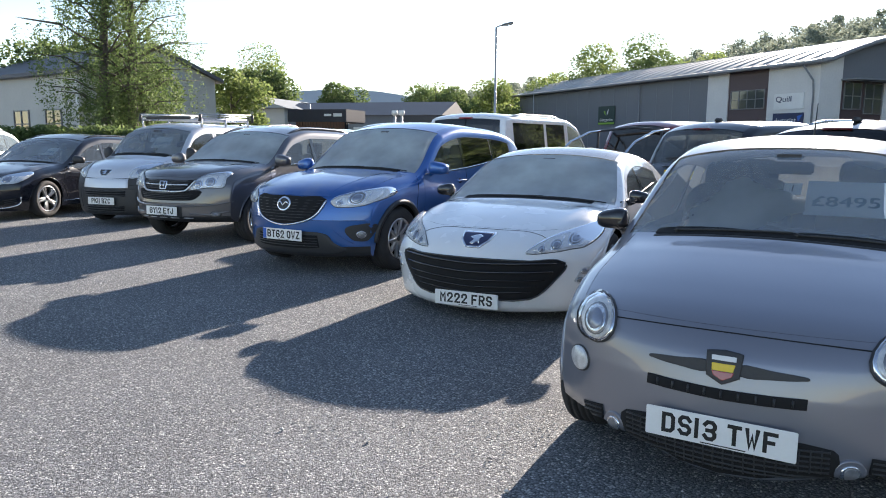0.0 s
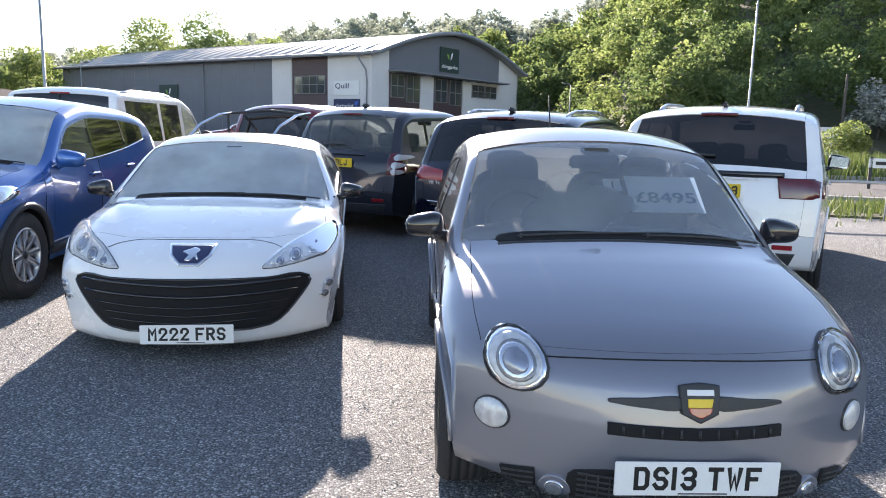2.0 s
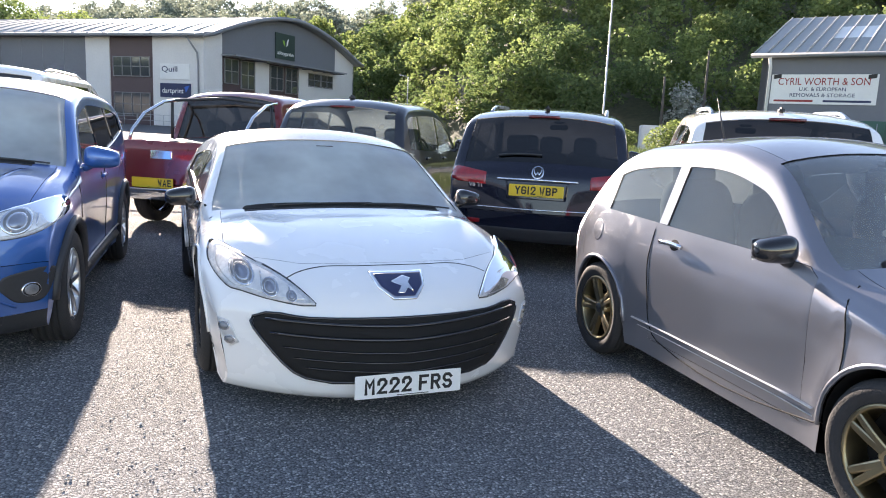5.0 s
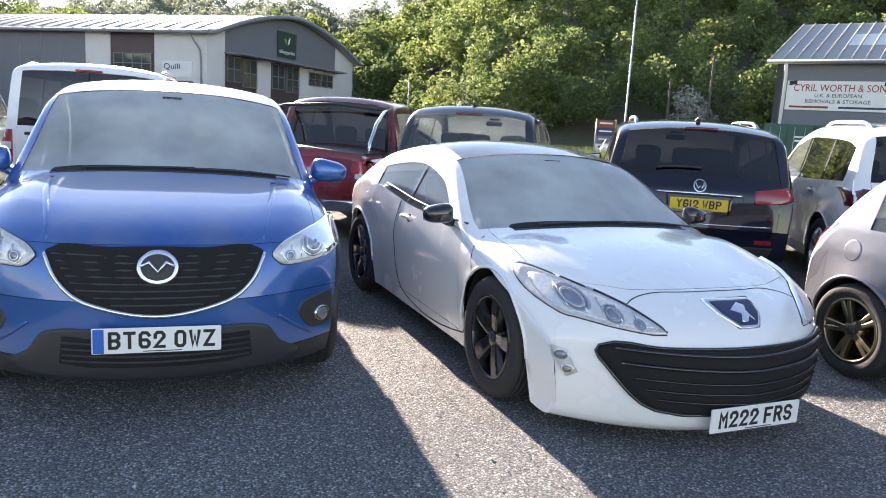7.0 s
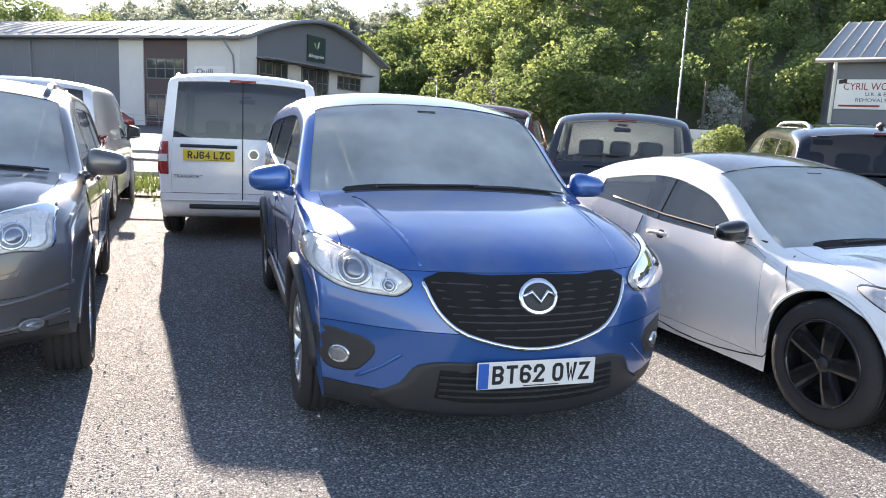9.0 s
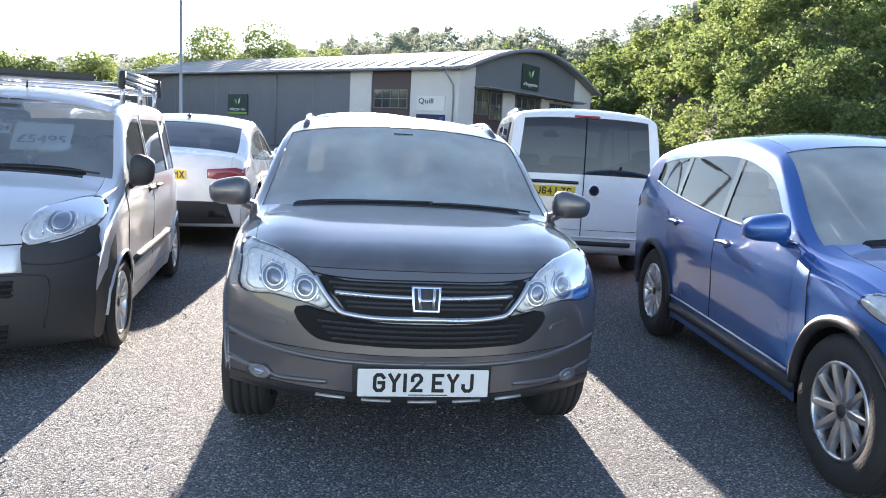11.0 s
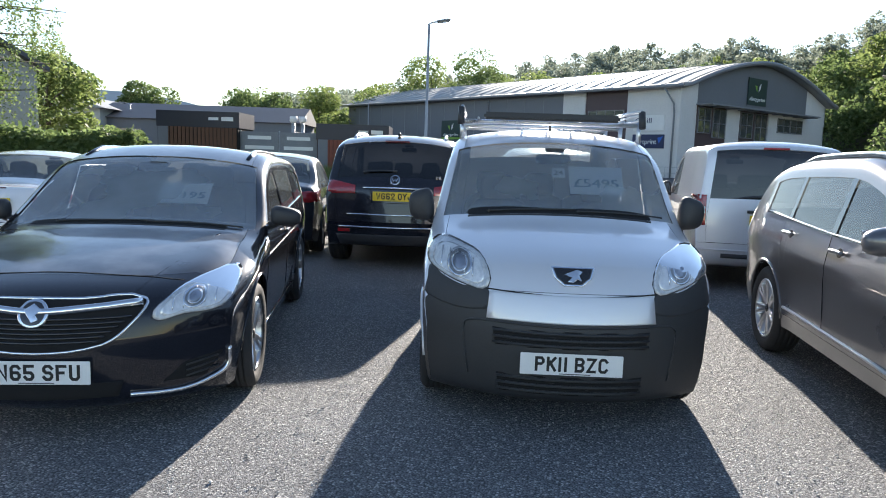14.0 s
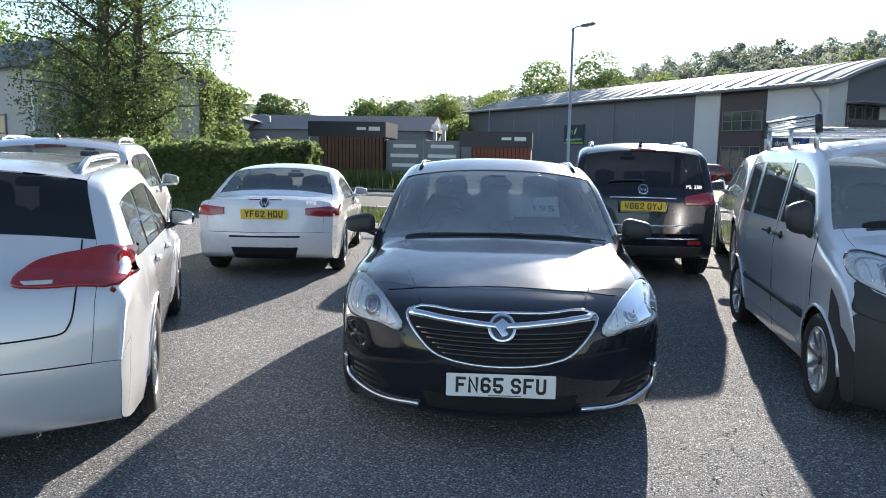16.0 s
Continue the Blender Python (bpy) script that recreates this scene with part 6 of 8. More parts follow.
    s = spec(L, 0.9, [(0, 0.62), (0.03, 0.8), (0.1, 0.95), (0.3, 1.02), (1.3, 1.14), (1.95, 1.68), (2.4, 1.78), (3.2, 1.76), (3.36, 1.7), (3.5, 1.14), (3.6, 1.12), (L - 0.05, 1.11), (L - 0.02, 1.0), (L, 0.6)],
             [(0, 0.9), (1.3, 1.06), (2.6, 1.08), (3.4, 1.09), (L, 1.09)], (1.3, 1.95), (0.95, 3.95), 0.37, RED, panes=((1.55, 2.4), (2.46, 3.2)), doors=((1.4, 2.42), (2.42, 3.3)), rear=(3.37, 3.49),
             bot=bot_line(L, 0.3, 0.36, 0.42, 0.5, 0.6), rear_glass=PRIVACY, cabin_end=3.3, tail_z=0.55, wheel=(ALLOY, 6, "wide"), category="pickup truck", bowr=0.06, tr=0.05)
    c = Car("red_pickup", "dark red pickup truck with chrome bed bars", (4.1, 4.2), 32, True, s)
    c.plate("rear", 0.1, 0.62, "WAE", PLATE_YELLOW, 0.03)
    c.tail_lamp([(-0.88, 1.04), (-0.74, 1.0), (-0.70, 0.9), (-0.74, 0.8), (-0.88, 0.76)], inner=[(-0.86, 0.86), (-0.76, 0.86), (-0.76, 0.8), (-0.86, 0.8)])
    c.patch("bed_cover", "top", [(-0.7, 3.6), (0.7, 3.6), (0.7, L - 0.12), (-0.7, L - 0.12)], PLASTIC, 0.006)
    for sg in (-1, 1):
        bar("bed_bar", [(sg * 0.72, 3.45, 1.62), (sg * 0.74, 3.8, 1.58), (sg * 0.76, 4.2, 1.42), (sg * 0.77, 4.45, 1.2), (sg * 0.77, 4.5, 1.08)], 0.022, CHROME, c.root, 10)
        bar("bed_bar", [(sg * 0.74, 3.62, 1.08), (sg * 0.73, 3.62, 1.6)], 0.02, PLASTIC, c.root, 10)
    bar("bed_bar", [(-0.72, 3.55, 1.61), (0, 3.55, 1.66), (0.72, 3.55, 1.61)], 0.022, PLASTIC, c.root, 10)
    c.patch("rear_step", "rear", [(-0.85, 0.56), (0.85, 0.56), (0.85, 0.46), (-0.85, 0.46)], CHROME, 0.06)
    h = c.patch("tailgate_handle", "rear", [(-0.14, 1.0), (0.14, 1.0), (0.14, 0.9), (-0.14, 0.9)], CHROME, 0.012)
    c.mirrors(1.58, 1.18, (0.24, 0.15, 0.2), CHROME)

    # low white convertible with a folding hard roof
    L = 4.55
    s = spec(L, 0.89, [(0, 0.5), (0.03, 0.62), (0.12, 0.74), (0.4, 0.83), (1.4, 0.95), (2.15, 1.32), (2.6, 1.385), (3.1, 1.34), (3.75, 1.05), (3.95, 1.0), (4.42, 0.98), (4.5, 0.9), (L, 0.55)],
             [(0, 0.7), (1.4, 0.88), (2.6, 0.91), (L, 0.95)], (1.4, 2.15), (0.8, 3.5), 0.325, WHITE, panes=((1.65, 2.5), (2.56, 3.2)), doors=((1.45, 2.75),), rear=(3.14, 3.72),
             bot=bot_line(L, 0.16, 0.2, 0.26, 0.42, 0.5), rear_glass=WINDOW, cabin_end=3.5, tail_z=0.6, tumble=0.26, wheel=(ALLOY, 5, "twin"))
    c = Car("white_convertible", "white low convertible with its roof up", (-9.2, 4.15), -22, True, s)
    tail_common(c, "YF62 HDU", 0.80, [(-0.85, 0.90), (-0.48, 0.87), (-0.48, 0.79), (-0.66, 0.77), (-0.86, 0.77)], badge=0.925, wiper=False)
    c.mirrors(1.7, 0.96, (0.2, 0.14, 0.13), WHITE)
    c.patch("lower_valance", "rear", [(-0.4, 0.40), (0.4, 0.40), (0.36, 0.26), (-0.36, 0.26)], VOID, 0.012)
    c.line("bumper_slot", "rear", [(-0.42, 0.53), (0.42, 0.53)], 0.012, VOID, 0.0)
    c.line("high_brake_lamp", "rear", [(-0.2, 0.965), (0.2, 0.965)], 0.008, DARK_RED, 0.004)
    letters("tail_script", "320d", 0.045, CHROME, c.root, pose(-0.55, c.on("rear", -0.5, 0.93).y + 0.006, 0.935, 90, 0, 180), depth=0.002)

    # dark saloon further back
    L = 4.6
    s = spec(L, 0.89, [(0, 0.5), (0.03, 0.62), (0.12, 0.74), (0.4, 0.83), (1.4, 0.96), (2.2, 1.38), (2.7, 1.46), (3.4, 1.42), (4.2, 1.08), (4.45, 1.02), (4.55, 0.9), (L, 0.55)],
             [(0, 0.7), (1.4, 0.9), (2.6, 0.94), (L, 0.98)], (1.4, 2.2), (0.9, 3.6), 0.32, SLATE, panes=((1.65, 2.5), (2.56, 3.3), (3.36, 3.8)), doors=((1.45, 2.53), (2.53, 3.35)), rear=(3.45, 4.15), wheel=(ALLOY, 9, "multi"))
    c = Car("dark_saloon", "dark grey saloon with silver wheels", (-7.0, 6.3), -16, True, s)
    tail_common(c, "", 0.78, [(-0.85, 0.95), (-0.5, 0.92), (-0.5, 0.8), (-0.86, 0.78)], wiper=False)
    c.mirrors(1.7, 0.98, (0.2, 0.14, 0.13), SLATE)

    # silver estate close to the walker at the end
    L = 4.75
    s = spec(L, 0.91, [(0, 0.5), (0.03, 0.62), (0.12, 0.74), (0.4, 0.82), (1.4, 0.96), (2.2, 1.40), (2.7, 1.49), (3.7, 1.47), (4.25, 1.42), (4.55, 1.0), (4.66, 0.92), (4.72, 0.75), (L, 0.55)],
             [(0, 0.7), (1.4, 0.9), (2.6, 0.94), (L, 1.0)], (1.4, 2.2), (0.9, 3.62), 0.325, SILVER, panes=((1.65, 2.5), (2.57, 3.4), (3.46, 4.15)), doors=((1.45, 2.53), (2.53, 3.45)), rear=(4.27, 4.47), wheel=(ALLOY, 5, "twin"),
             bot=bot_line(L, 0.16, 0.2, 0.26, 0.42, 0.5), rear_glass=PRIVACY, rear_side=WINDOW, tail_z=0.58, bowr=0.2)
    c = Car("silver_estate", "silver estate car with roof rails", (-7.28, -1.36), -37, True, s)
    tail_common(c, "", 0.72, [(-0.405, 0.94), (-0.44, 0.99), (-0.50, 1.025), (-0.63, 1.052), (-0.82, 1.06), (-0.87, 0.92), (-0.64, 0.912), (-0.46, 0.918)], inner=[(-0.44, 0.938), (-0.56, 0.936), (-0.56, 0.924), (-0.46, 0.926)])
    for sg in (-1, 1):
        c.line("boot_seam", "rear", [(sg * 0.655, 1.10), (sg * 0.645, 0.84), (sg * 0.615, 0.735), (sg * 0.56, 0.715), (sg * 0.2, 0.70)], 0.004, VOID, 0.002)
    c.rails(2.3, 4.1, ALLOY, 0.6, 0.05, 0.018)
    c.mirrors(1.7, 0.98, (0.2, 0.14, 0.13), BLACK)
    c.handles(((2.3, 0.83), (3.2, 0.86)))
    c.patch("rear_handle", "rear", [(-0.1, 0.86), (0.1, 0.86), (0.1, 0.76), (-0.1, 0.76)], CHROME, 0.01)


hatch_grey()
coupe_white()
suv_blue()
suv_grey()
van_small()
estate_black()
second_row()


# ---- setting ----
def sheet(name, pts, z, material, label="", category="", thick=0.0):
    """A flat piece of ground with the outline pts, with sides where thick."""
    vs = [(x, y, z) for x, y in pts]
    fs = [tuple(range(len(pts)))]
    if thick:
        n = len(pts)
        vs += [(x, y, z - thick) for x, y in pts]
        fs += [(i, i + n, (i + 1) % n + n, (i + 1) % n) for i in range(n)]
    return tagged(thing(name, vs, fs, material, smooth=False), label, category, kind="structure")


def mesh_of(name, V, F, materials, midx=None):
    me = bpy.data.meshes.new(name)
    V, F = np.asarray(V, np.float32), np.asarray(F, np.int32)
    me.vertices.add(len(V))
    me.vertices.foreach_set("co", V.ravel())
    k = F.shape[1]
    me.loops.add(F.size)
    me.loops.foreach_set("vertex_index", F.ravel())
    me.polygons.add(len(F))
    me.polygons.foreach_set("loop_start", np.arange(0, F.size, k, dtype=np.int32))
    me.polygons.foreach_set("loop_total", np.full(len(F), k, np.int32))
    for m in materials:
        me.materials.append(m)
    if midx is not None:
        me.polygons.foreach_set("material_index", np.asarray(midx, np.int32))
    me.update()
    me.validate()
    return me


rng = np.random.default_rng(7)


def leaf_cards(P, size, droop=0.0, long=1.5):
    """Small pointed leaves, one at each point of P: verts and quads."""
    n = len(P)
    a = rng.normal(size=(n, 3))
    a[:, 2] = a[:, 2] * 0.6 - droop
    a /= np.linalg.norm(a, axis=1)[:, None]
    b = np.cross(a, rng.normal(size=(n, 3)))
    b /= np.linalg.norm(b, axis=1)[:, None]
    s = size * (0.6 + 0.8 * rng.random((n, 1)))
    V = np.stack([P - a * s * long * 0.5, P + b * s * 0.45, P + a * s * long * 0.5, P - b * s * 0.45], axis=1).reshape(-1, 3)
    return V, np.arange(4 * n).reshape(-1, 4)


def crown_points(n, h, r, base, lobes=12, flat=0.8):
    """Points in the lumpy outer layer of a crown."""
    C, R = [], []
    for k in range(lobes):
        t, u = rng.uniform(0, 2 * math.pi), rng.random()
        z = base + (h - base) * (0.12 + 0.76 * u)
        rad = r * math.sqrt(max(0.08, 1 - ((u - 0.42) / 0.66) ** 2)) * rng.uniform(0.35, 0.72)
        C.append((rad * math.cos(t), rad * math.sin(t), z))
        R.append(r * rng.uniform(0.32, 0.52))
    C.append((0, 0, base + (h - base) * 0.55))
    R.append(r * 0.6)
    C, R = np.array(C), np.array(R)
    i = rng.integers(0, len(C), n)
    d = rng.normal(size=(n, 3))
    d /= np.linalg.norm(d, axis=1)[:, None]
    return C[i] + d * (R[i] * (0.55 + 0.5 * rng.random(n) ** 0.5))[:, None] * np.array([1, 1, flat])


def limb(points, radii, n=7):
    return tube(points, radii, n)


def tree(name, label, x, y, h, r, n, size, leaves, base=0.3, trunk=0.25, lobes=12, group="trees behind the lot"):
    """A tree: tapered trunk with limbs, and a crown of many small leaves."""
    root = tagged(new(name), label, "tree", group)
    root.location = (x, y, 0)
    vs, fs = limb([(0, 0, -0.1), (0.05 * r, 0, h * 0.3), (0, 0.04 * r, h * 0.6), (0.03 * r, 0, h * 0.9)], (trunk, trunk * 0.8, trunk * 0.45, 0.03))
    for k in range(7):
        t, z0 = rng.uniform(0, 6.28), h * rng.uniform(0.28, 0.6)
        o = len(vs)
        v2, f2 = limb([(0, 0, z0), (r * 0.4 * math.cos(t), r * 0.4 * math.sin(t), z0 + h * 0.12), (r * 0.75 * math.cos(t), r * 0.75 * math.sin(t), z0 + h * 0.18)], (trunk * 0.4, trunk * 0.25, 0.02), 5)
        vs += v2
        fs += [tuple(i + o for i in f) for f in f2]
    thing("trunk", vs, fs, BARK, root)
    V, F = leaf_cards(crown_points(n, h, r, h * base, lobes), size)
    ob = new("crown", mesh_of("crown", V, F, [leaves]))
    ob.parent = root
    return root


def birch(x, y, h, lean):
    """A weeping birch: thin hanging twigs with small leaves."""
    root = tagged(new("birch_tree"), "tall weeping birch with light drooping foliage behind a hedge", "tree", "birch trees")
    root.location = (x, y, 0)
    vs, fs = limb([(0, 0, -0.1), (lean * 0.2, 0, h * 0.3), (lean * 0.6, 0.1, h * 0.65), (lean, 0, h)], (0.3, 0.24, 0.14, 0.02), 9)
    pts = []
    for k in range(60):
        u = rng.uniform(0.16, 0.97)
        z0, t = h * u, rng.uniform(0, 6.28)
        reach = (0.5 + 3.6 * (1 - abs(u - 0.42) * 1.15)) * rng.uniform(0.6, 1.1)
        x0 = lean * u
        e = Vector((x0 + reach * math.cos(t), reach * math.sin(t), z0 + reach * 0.3))
        o = len(vs)
        v2, f2 = limb([(x0, 0, z0), ((x0 + e.x) / 2, e.y / 2, z0 + reach * 0.28), tuple(e)], (0.06, 0.035, 0.012), 5)
        vs += v2
        fs += [tuple(i + o for i in f) for f in f2]
        for q in range(10):
            w = rng.uniform(0.25, 1)
            s0 = np.array([x0 + (e.x - x0) * w, e.y * w, z0 + (e.z - z0) * w]) + rng.normal(0, 0.22, 3)
            drop = rng.uniform(0.6, 2.6)
            m = int(drop * 24)
            tt = rng.random(m)
            pts.append(np.stack([s0[0] + rng.normal(0, 0.1, m), s0[1] + rng.normal(0, 0.1, m), np.maximum(s0[2] - drop * tt, 1.2)], axis=1))
    thing("trunk", vs, fs, BARK, root)
    V, F = leaf_cards(np.concatenate(pts), 0.075, 0.6)
    ob = new("crown", mesh_of("crown", V, F, [LEAF]))
    ob.parent = root


# ground: gravel lot, verge, road and far grass
tagged(sheet("ground", [(-900, -600), (900, -600), (900, 1200), (-900, 1200)], -0.006, GRAVEL), "grey loose gravel of the car lot", "ground")
sheet("verge", [(-60, 14.5), (-12, 12.2), (-1, 10.2), (10, 8.2), (22, 4.5), (60, -8), (60, -5), (22, 8), (10, 12), (-1, 14.2), (-60, 18.5)], 0.03, SOIL, "rough grass verge beside the road", "verge", 0.06)
sheet("road", [(-80, 20), (-1, 14.9), (10, 12.6), (22, 8.6), (80, -10), (80, 0), (32, 15.5), (12, 21.5), (-1, 24.5), (-80, 30)], 0.004, ASPHALT, "grey asphalt road past the lot", "road")
sheet("kerb", [(-80, 19.7), (-1, 14.55), (10, 12.25), (22, 8.25), (80, -10.4), (80, -10.1), (22, 8.5), (10, 12.5), (-1, 14.8), (-80, 19.95)], 0.11, KERB, "worn grey kerb stones", "kerb", 0.13)
sheet("far_kerb", [(-80, 30.1), (-1, 24.6), (12, 21.6), (32, 15.6), (80, 0.1), (80, 0.4), (32, 15.9), (12, 21.9), (-1, 24.9), (-80, 30.4)], 0.11, KERB, "worn grey kerb stones across the road", "kerb", 0.13)
sheet("far_grass", [(-300, 34), (-1, 25.2), (12, 22.2), (32, 16.2), (80, 0.8), (300, -40), (300, 400), (-300, 400)], 0.05, SOIL, "rough ground across the road", "ground", 0.1)
sheet("forecourt", [(-40, 44), (6, 33), (34, 38), (60, 70), (20, 95), (-40, 92)], 0.056, ASPHALT, "asphalt forecourt of the industrial unit", "forecourt")


def grass(name, outline_fn, n, lo, hi, label):
    P = outline_fn(n)
    h = rng.uniform(lo, hi, (n, 1))
    a = rng.uniform(0, 6.28, n)
    d = np.stack([np.cos(a), np.sin(a), np.zeros(n)], axis=1) * 0.018 * (1 + hi * 0.8)
    lean = np.stack([rng.normal(0, 0.25, n), rng.normal(0, 0.25, n), np.ones(n)], axis=1) * h
    V = np.stack([P - d, P + d, P + lean], axis=1).reshape(-1, 3)
    ob = new(name, mesh_of(name, V, np.arange(3 * n).reshape(-1, 3), [GRASS]))
    return tagged(ob, label, "grass", kind="stuff")


def strip_points(a, b, width):
    a, b = np.array(a), np.array(b)

    def f(n):
        t, w = rng.random((n, 1)), rng.normal(0, width / 2.5, (n, 1))
        d = (b - a) / np.linalg.norm(b - a)
        p = a + (b - a) * t + np.array([-d[1], d[0]]) * w
        return np.concatenate([p, np.full((n, 1), 0.02)], axis=1)
    return f


grass("verge_grass", strip_points((-34, 15.2), (-1, 12.2), 2.4), 14000, 0.05, 0.22, "short rough grass on the verge")
grass("verge_grass", strip_points((-1, 12.2), (24, 6), 2.6), 12000, 0.05, 0.22, "short rough grass on the verge")
grass("tall_grass", strip_points((-30, 30.5), (-6, 27.5), 3), 16000, 0.3, 1.0, "tall seeding grass across the road")
grass("tall_grass", strip_points((14, 24), (46, 16), 4), 24000, 0.3, 1.0, "tall pale grass before the storage unit")

# loose stones on the lot
n = 60000
P = np.stack([rng.uniform(-11, 11, n), rng.uniform(-6.5, 7, n), np.zeros(n)], axis=1)
base_v = np.array([(1, 0, 0), (-0.5, 0.8, 0), (-0.6, -0.8, 0), (0.1, 0.1, 0.8), (0.2, 0, -0.5)])
s = rng.uniform(0.0035, 0.0085, (n, 1, 1)) * (1 + 0.8 * (rng.random((n, 1, 1)) > 0.985))
ang = rng.uniform(0, 6.28, n)
R = np.zeros((n, 3, 3))
R[:, 0, 0], R[:, 0, 1], R[:, 1, 0], R[:, 1, 1], R[:, 2, 2] = np.cos(ang), -np.sin(ang), np.sin(ang), np.cos(ang), 1
V = np.einsum("nij,vj->nvi", R, base_v) * s * (0.7 + 0.6 * rng.random((n, 5, 3))) + P[:, None, :]
F = (np.arange(n)[:, None, None] * 5 + np.array([(0, 1, 3), (1, 2, 3), (2, 0, 3), (1, 0, 4), (2, 1, 4), (0, 2, 4)])).reshape(-1, 3)
STONES = leaf_mat("stone_chips", (0.22, 0.225, 0.235), (0.62, 0.61, 0.60), 0.0)
tagged(new("loose_gravel", mesh_of("loose_gravel", V.reshape(-1, 3), F, [STONES])), "scattered loose stone chippings on the gravel lot", "gravel", kind="stuff")


# ---- the wooded hill ----
def hill_z(th, rho):
    e = np.interp(th, [-40, -30, -19, -8, 0, 10, 14, 18, 22, 30, 60, 85], [0.5, 1.8, 3.6, 5.5, 6.7, 7.0, 6.4, 7.4, 9.2, 13, 14, 9])
    r0 = np.interp(th, [-10, 4, 17, 26, 90], [150, 122, 112, 72, 70])
    r1 = np.interp(th, [-10, 4, 20, 90], [330, 260, 210, 200])
    t = np.clip((rho - r0) / (r1 - r0), 0, 1.25)
    return np.tan(np.radians(e)) * r1 * t ** 0.9 - 0.3


TH, RHO = np.linspace(-40, 88, 65), np.linspace(60, 400, 40)
V, F = [], []
for i, th in enumerate(TH):
    for rho in RHO:
        z = float(hill_z(th, rho))
        V.append((rho * math.sin(radians(th)), rho * math.cos(radians(th)), z + 1.2 * noise.noise(Vector((rho * 0.03, th * 0.1, 0)))*(z > 1)))
for i in range(64):
    for j in range(39):
        F.append((i * 40 + j, i * 40 + j + 1, (i + 1) * 40 + j + 1, (i + 1) * 40 + j))
tagged(thing("hillside", V, F, SOIL), "steep wooded hillside behind the units", "hill", kind="structure")

PT, SZ, MI = [], [], []
rho = 66.0
while rho < 300:
    step = 3.6 + rho * 0.014
    th = -26.0
    while th < 80:
        r0 = np.interp(th, [-10, 4, 17, 26, 90], [150, 122, 112, 72, 70])
        r1 = np.interp(th, [-10, 4, 20, 90], [330, 260, 210, 200])
        a = th + rng.normal(0, 0.8)
        q = rho + rng.normal(0, step * 0.3)
        th += math.degrees(step * 1.15 / rho)
        if q < r0 or q > r1 + 6:
            continue
        z = float(hill_z(a, q))
        near = q < 125
        h, r = (rng.uniform(5.5, 9), rng.uniform(2.4, 3.8)) if q < 105 else (rng.uniform(7.5, 12.5), rng.uniform(2.8, 4.6))
        m = int((1600 if q < 90 else 1000 if near else 560) * (r / 3.6) ** 2)
        pts = crown_points(m, h, r, h * 0.12, 9)
        pts[:, 2] += z
        pts[:, 0] += q * math.sin(radians(a))
        pts[:, 1] += q * math.cos(radians(a))
        PT.append(pts)
        SZ.append(np.full((m, 1), 0.28 if q < 90 else 0.38 if near else 0.55))
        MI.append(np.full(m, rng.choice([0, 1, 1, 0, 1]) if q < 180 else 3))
    rho += step * 1.05
# paler, greyer leaves past 180 m: haze put into the leaf colour
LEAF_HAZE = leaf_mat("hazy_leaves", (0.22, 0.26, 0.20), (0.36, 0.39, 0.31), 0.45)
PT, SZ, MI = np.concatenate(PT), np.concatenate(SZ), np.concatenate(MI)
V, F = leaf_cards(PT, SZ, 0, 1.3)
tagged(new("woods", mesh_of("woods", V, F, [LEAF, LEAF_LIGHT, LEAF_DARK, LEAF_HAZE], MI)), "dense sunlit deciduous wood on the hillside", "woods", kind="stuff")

# far hill on the horizon; haze is painted in as its pale blue-grey colour
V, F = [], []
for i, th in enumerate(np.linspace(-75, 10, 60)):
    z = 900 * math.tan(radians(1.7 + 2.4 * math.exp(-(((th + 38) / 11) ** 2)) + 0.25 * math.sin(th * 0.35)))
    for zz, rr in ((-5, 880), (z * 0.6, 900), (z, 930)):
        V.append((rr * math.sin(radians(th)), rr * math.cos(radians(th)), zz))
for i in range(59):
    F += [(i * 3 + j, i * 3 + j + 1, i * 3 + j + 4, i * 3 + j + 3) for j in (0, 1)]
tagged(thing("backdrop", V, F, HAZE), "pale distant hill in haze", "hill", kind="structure")

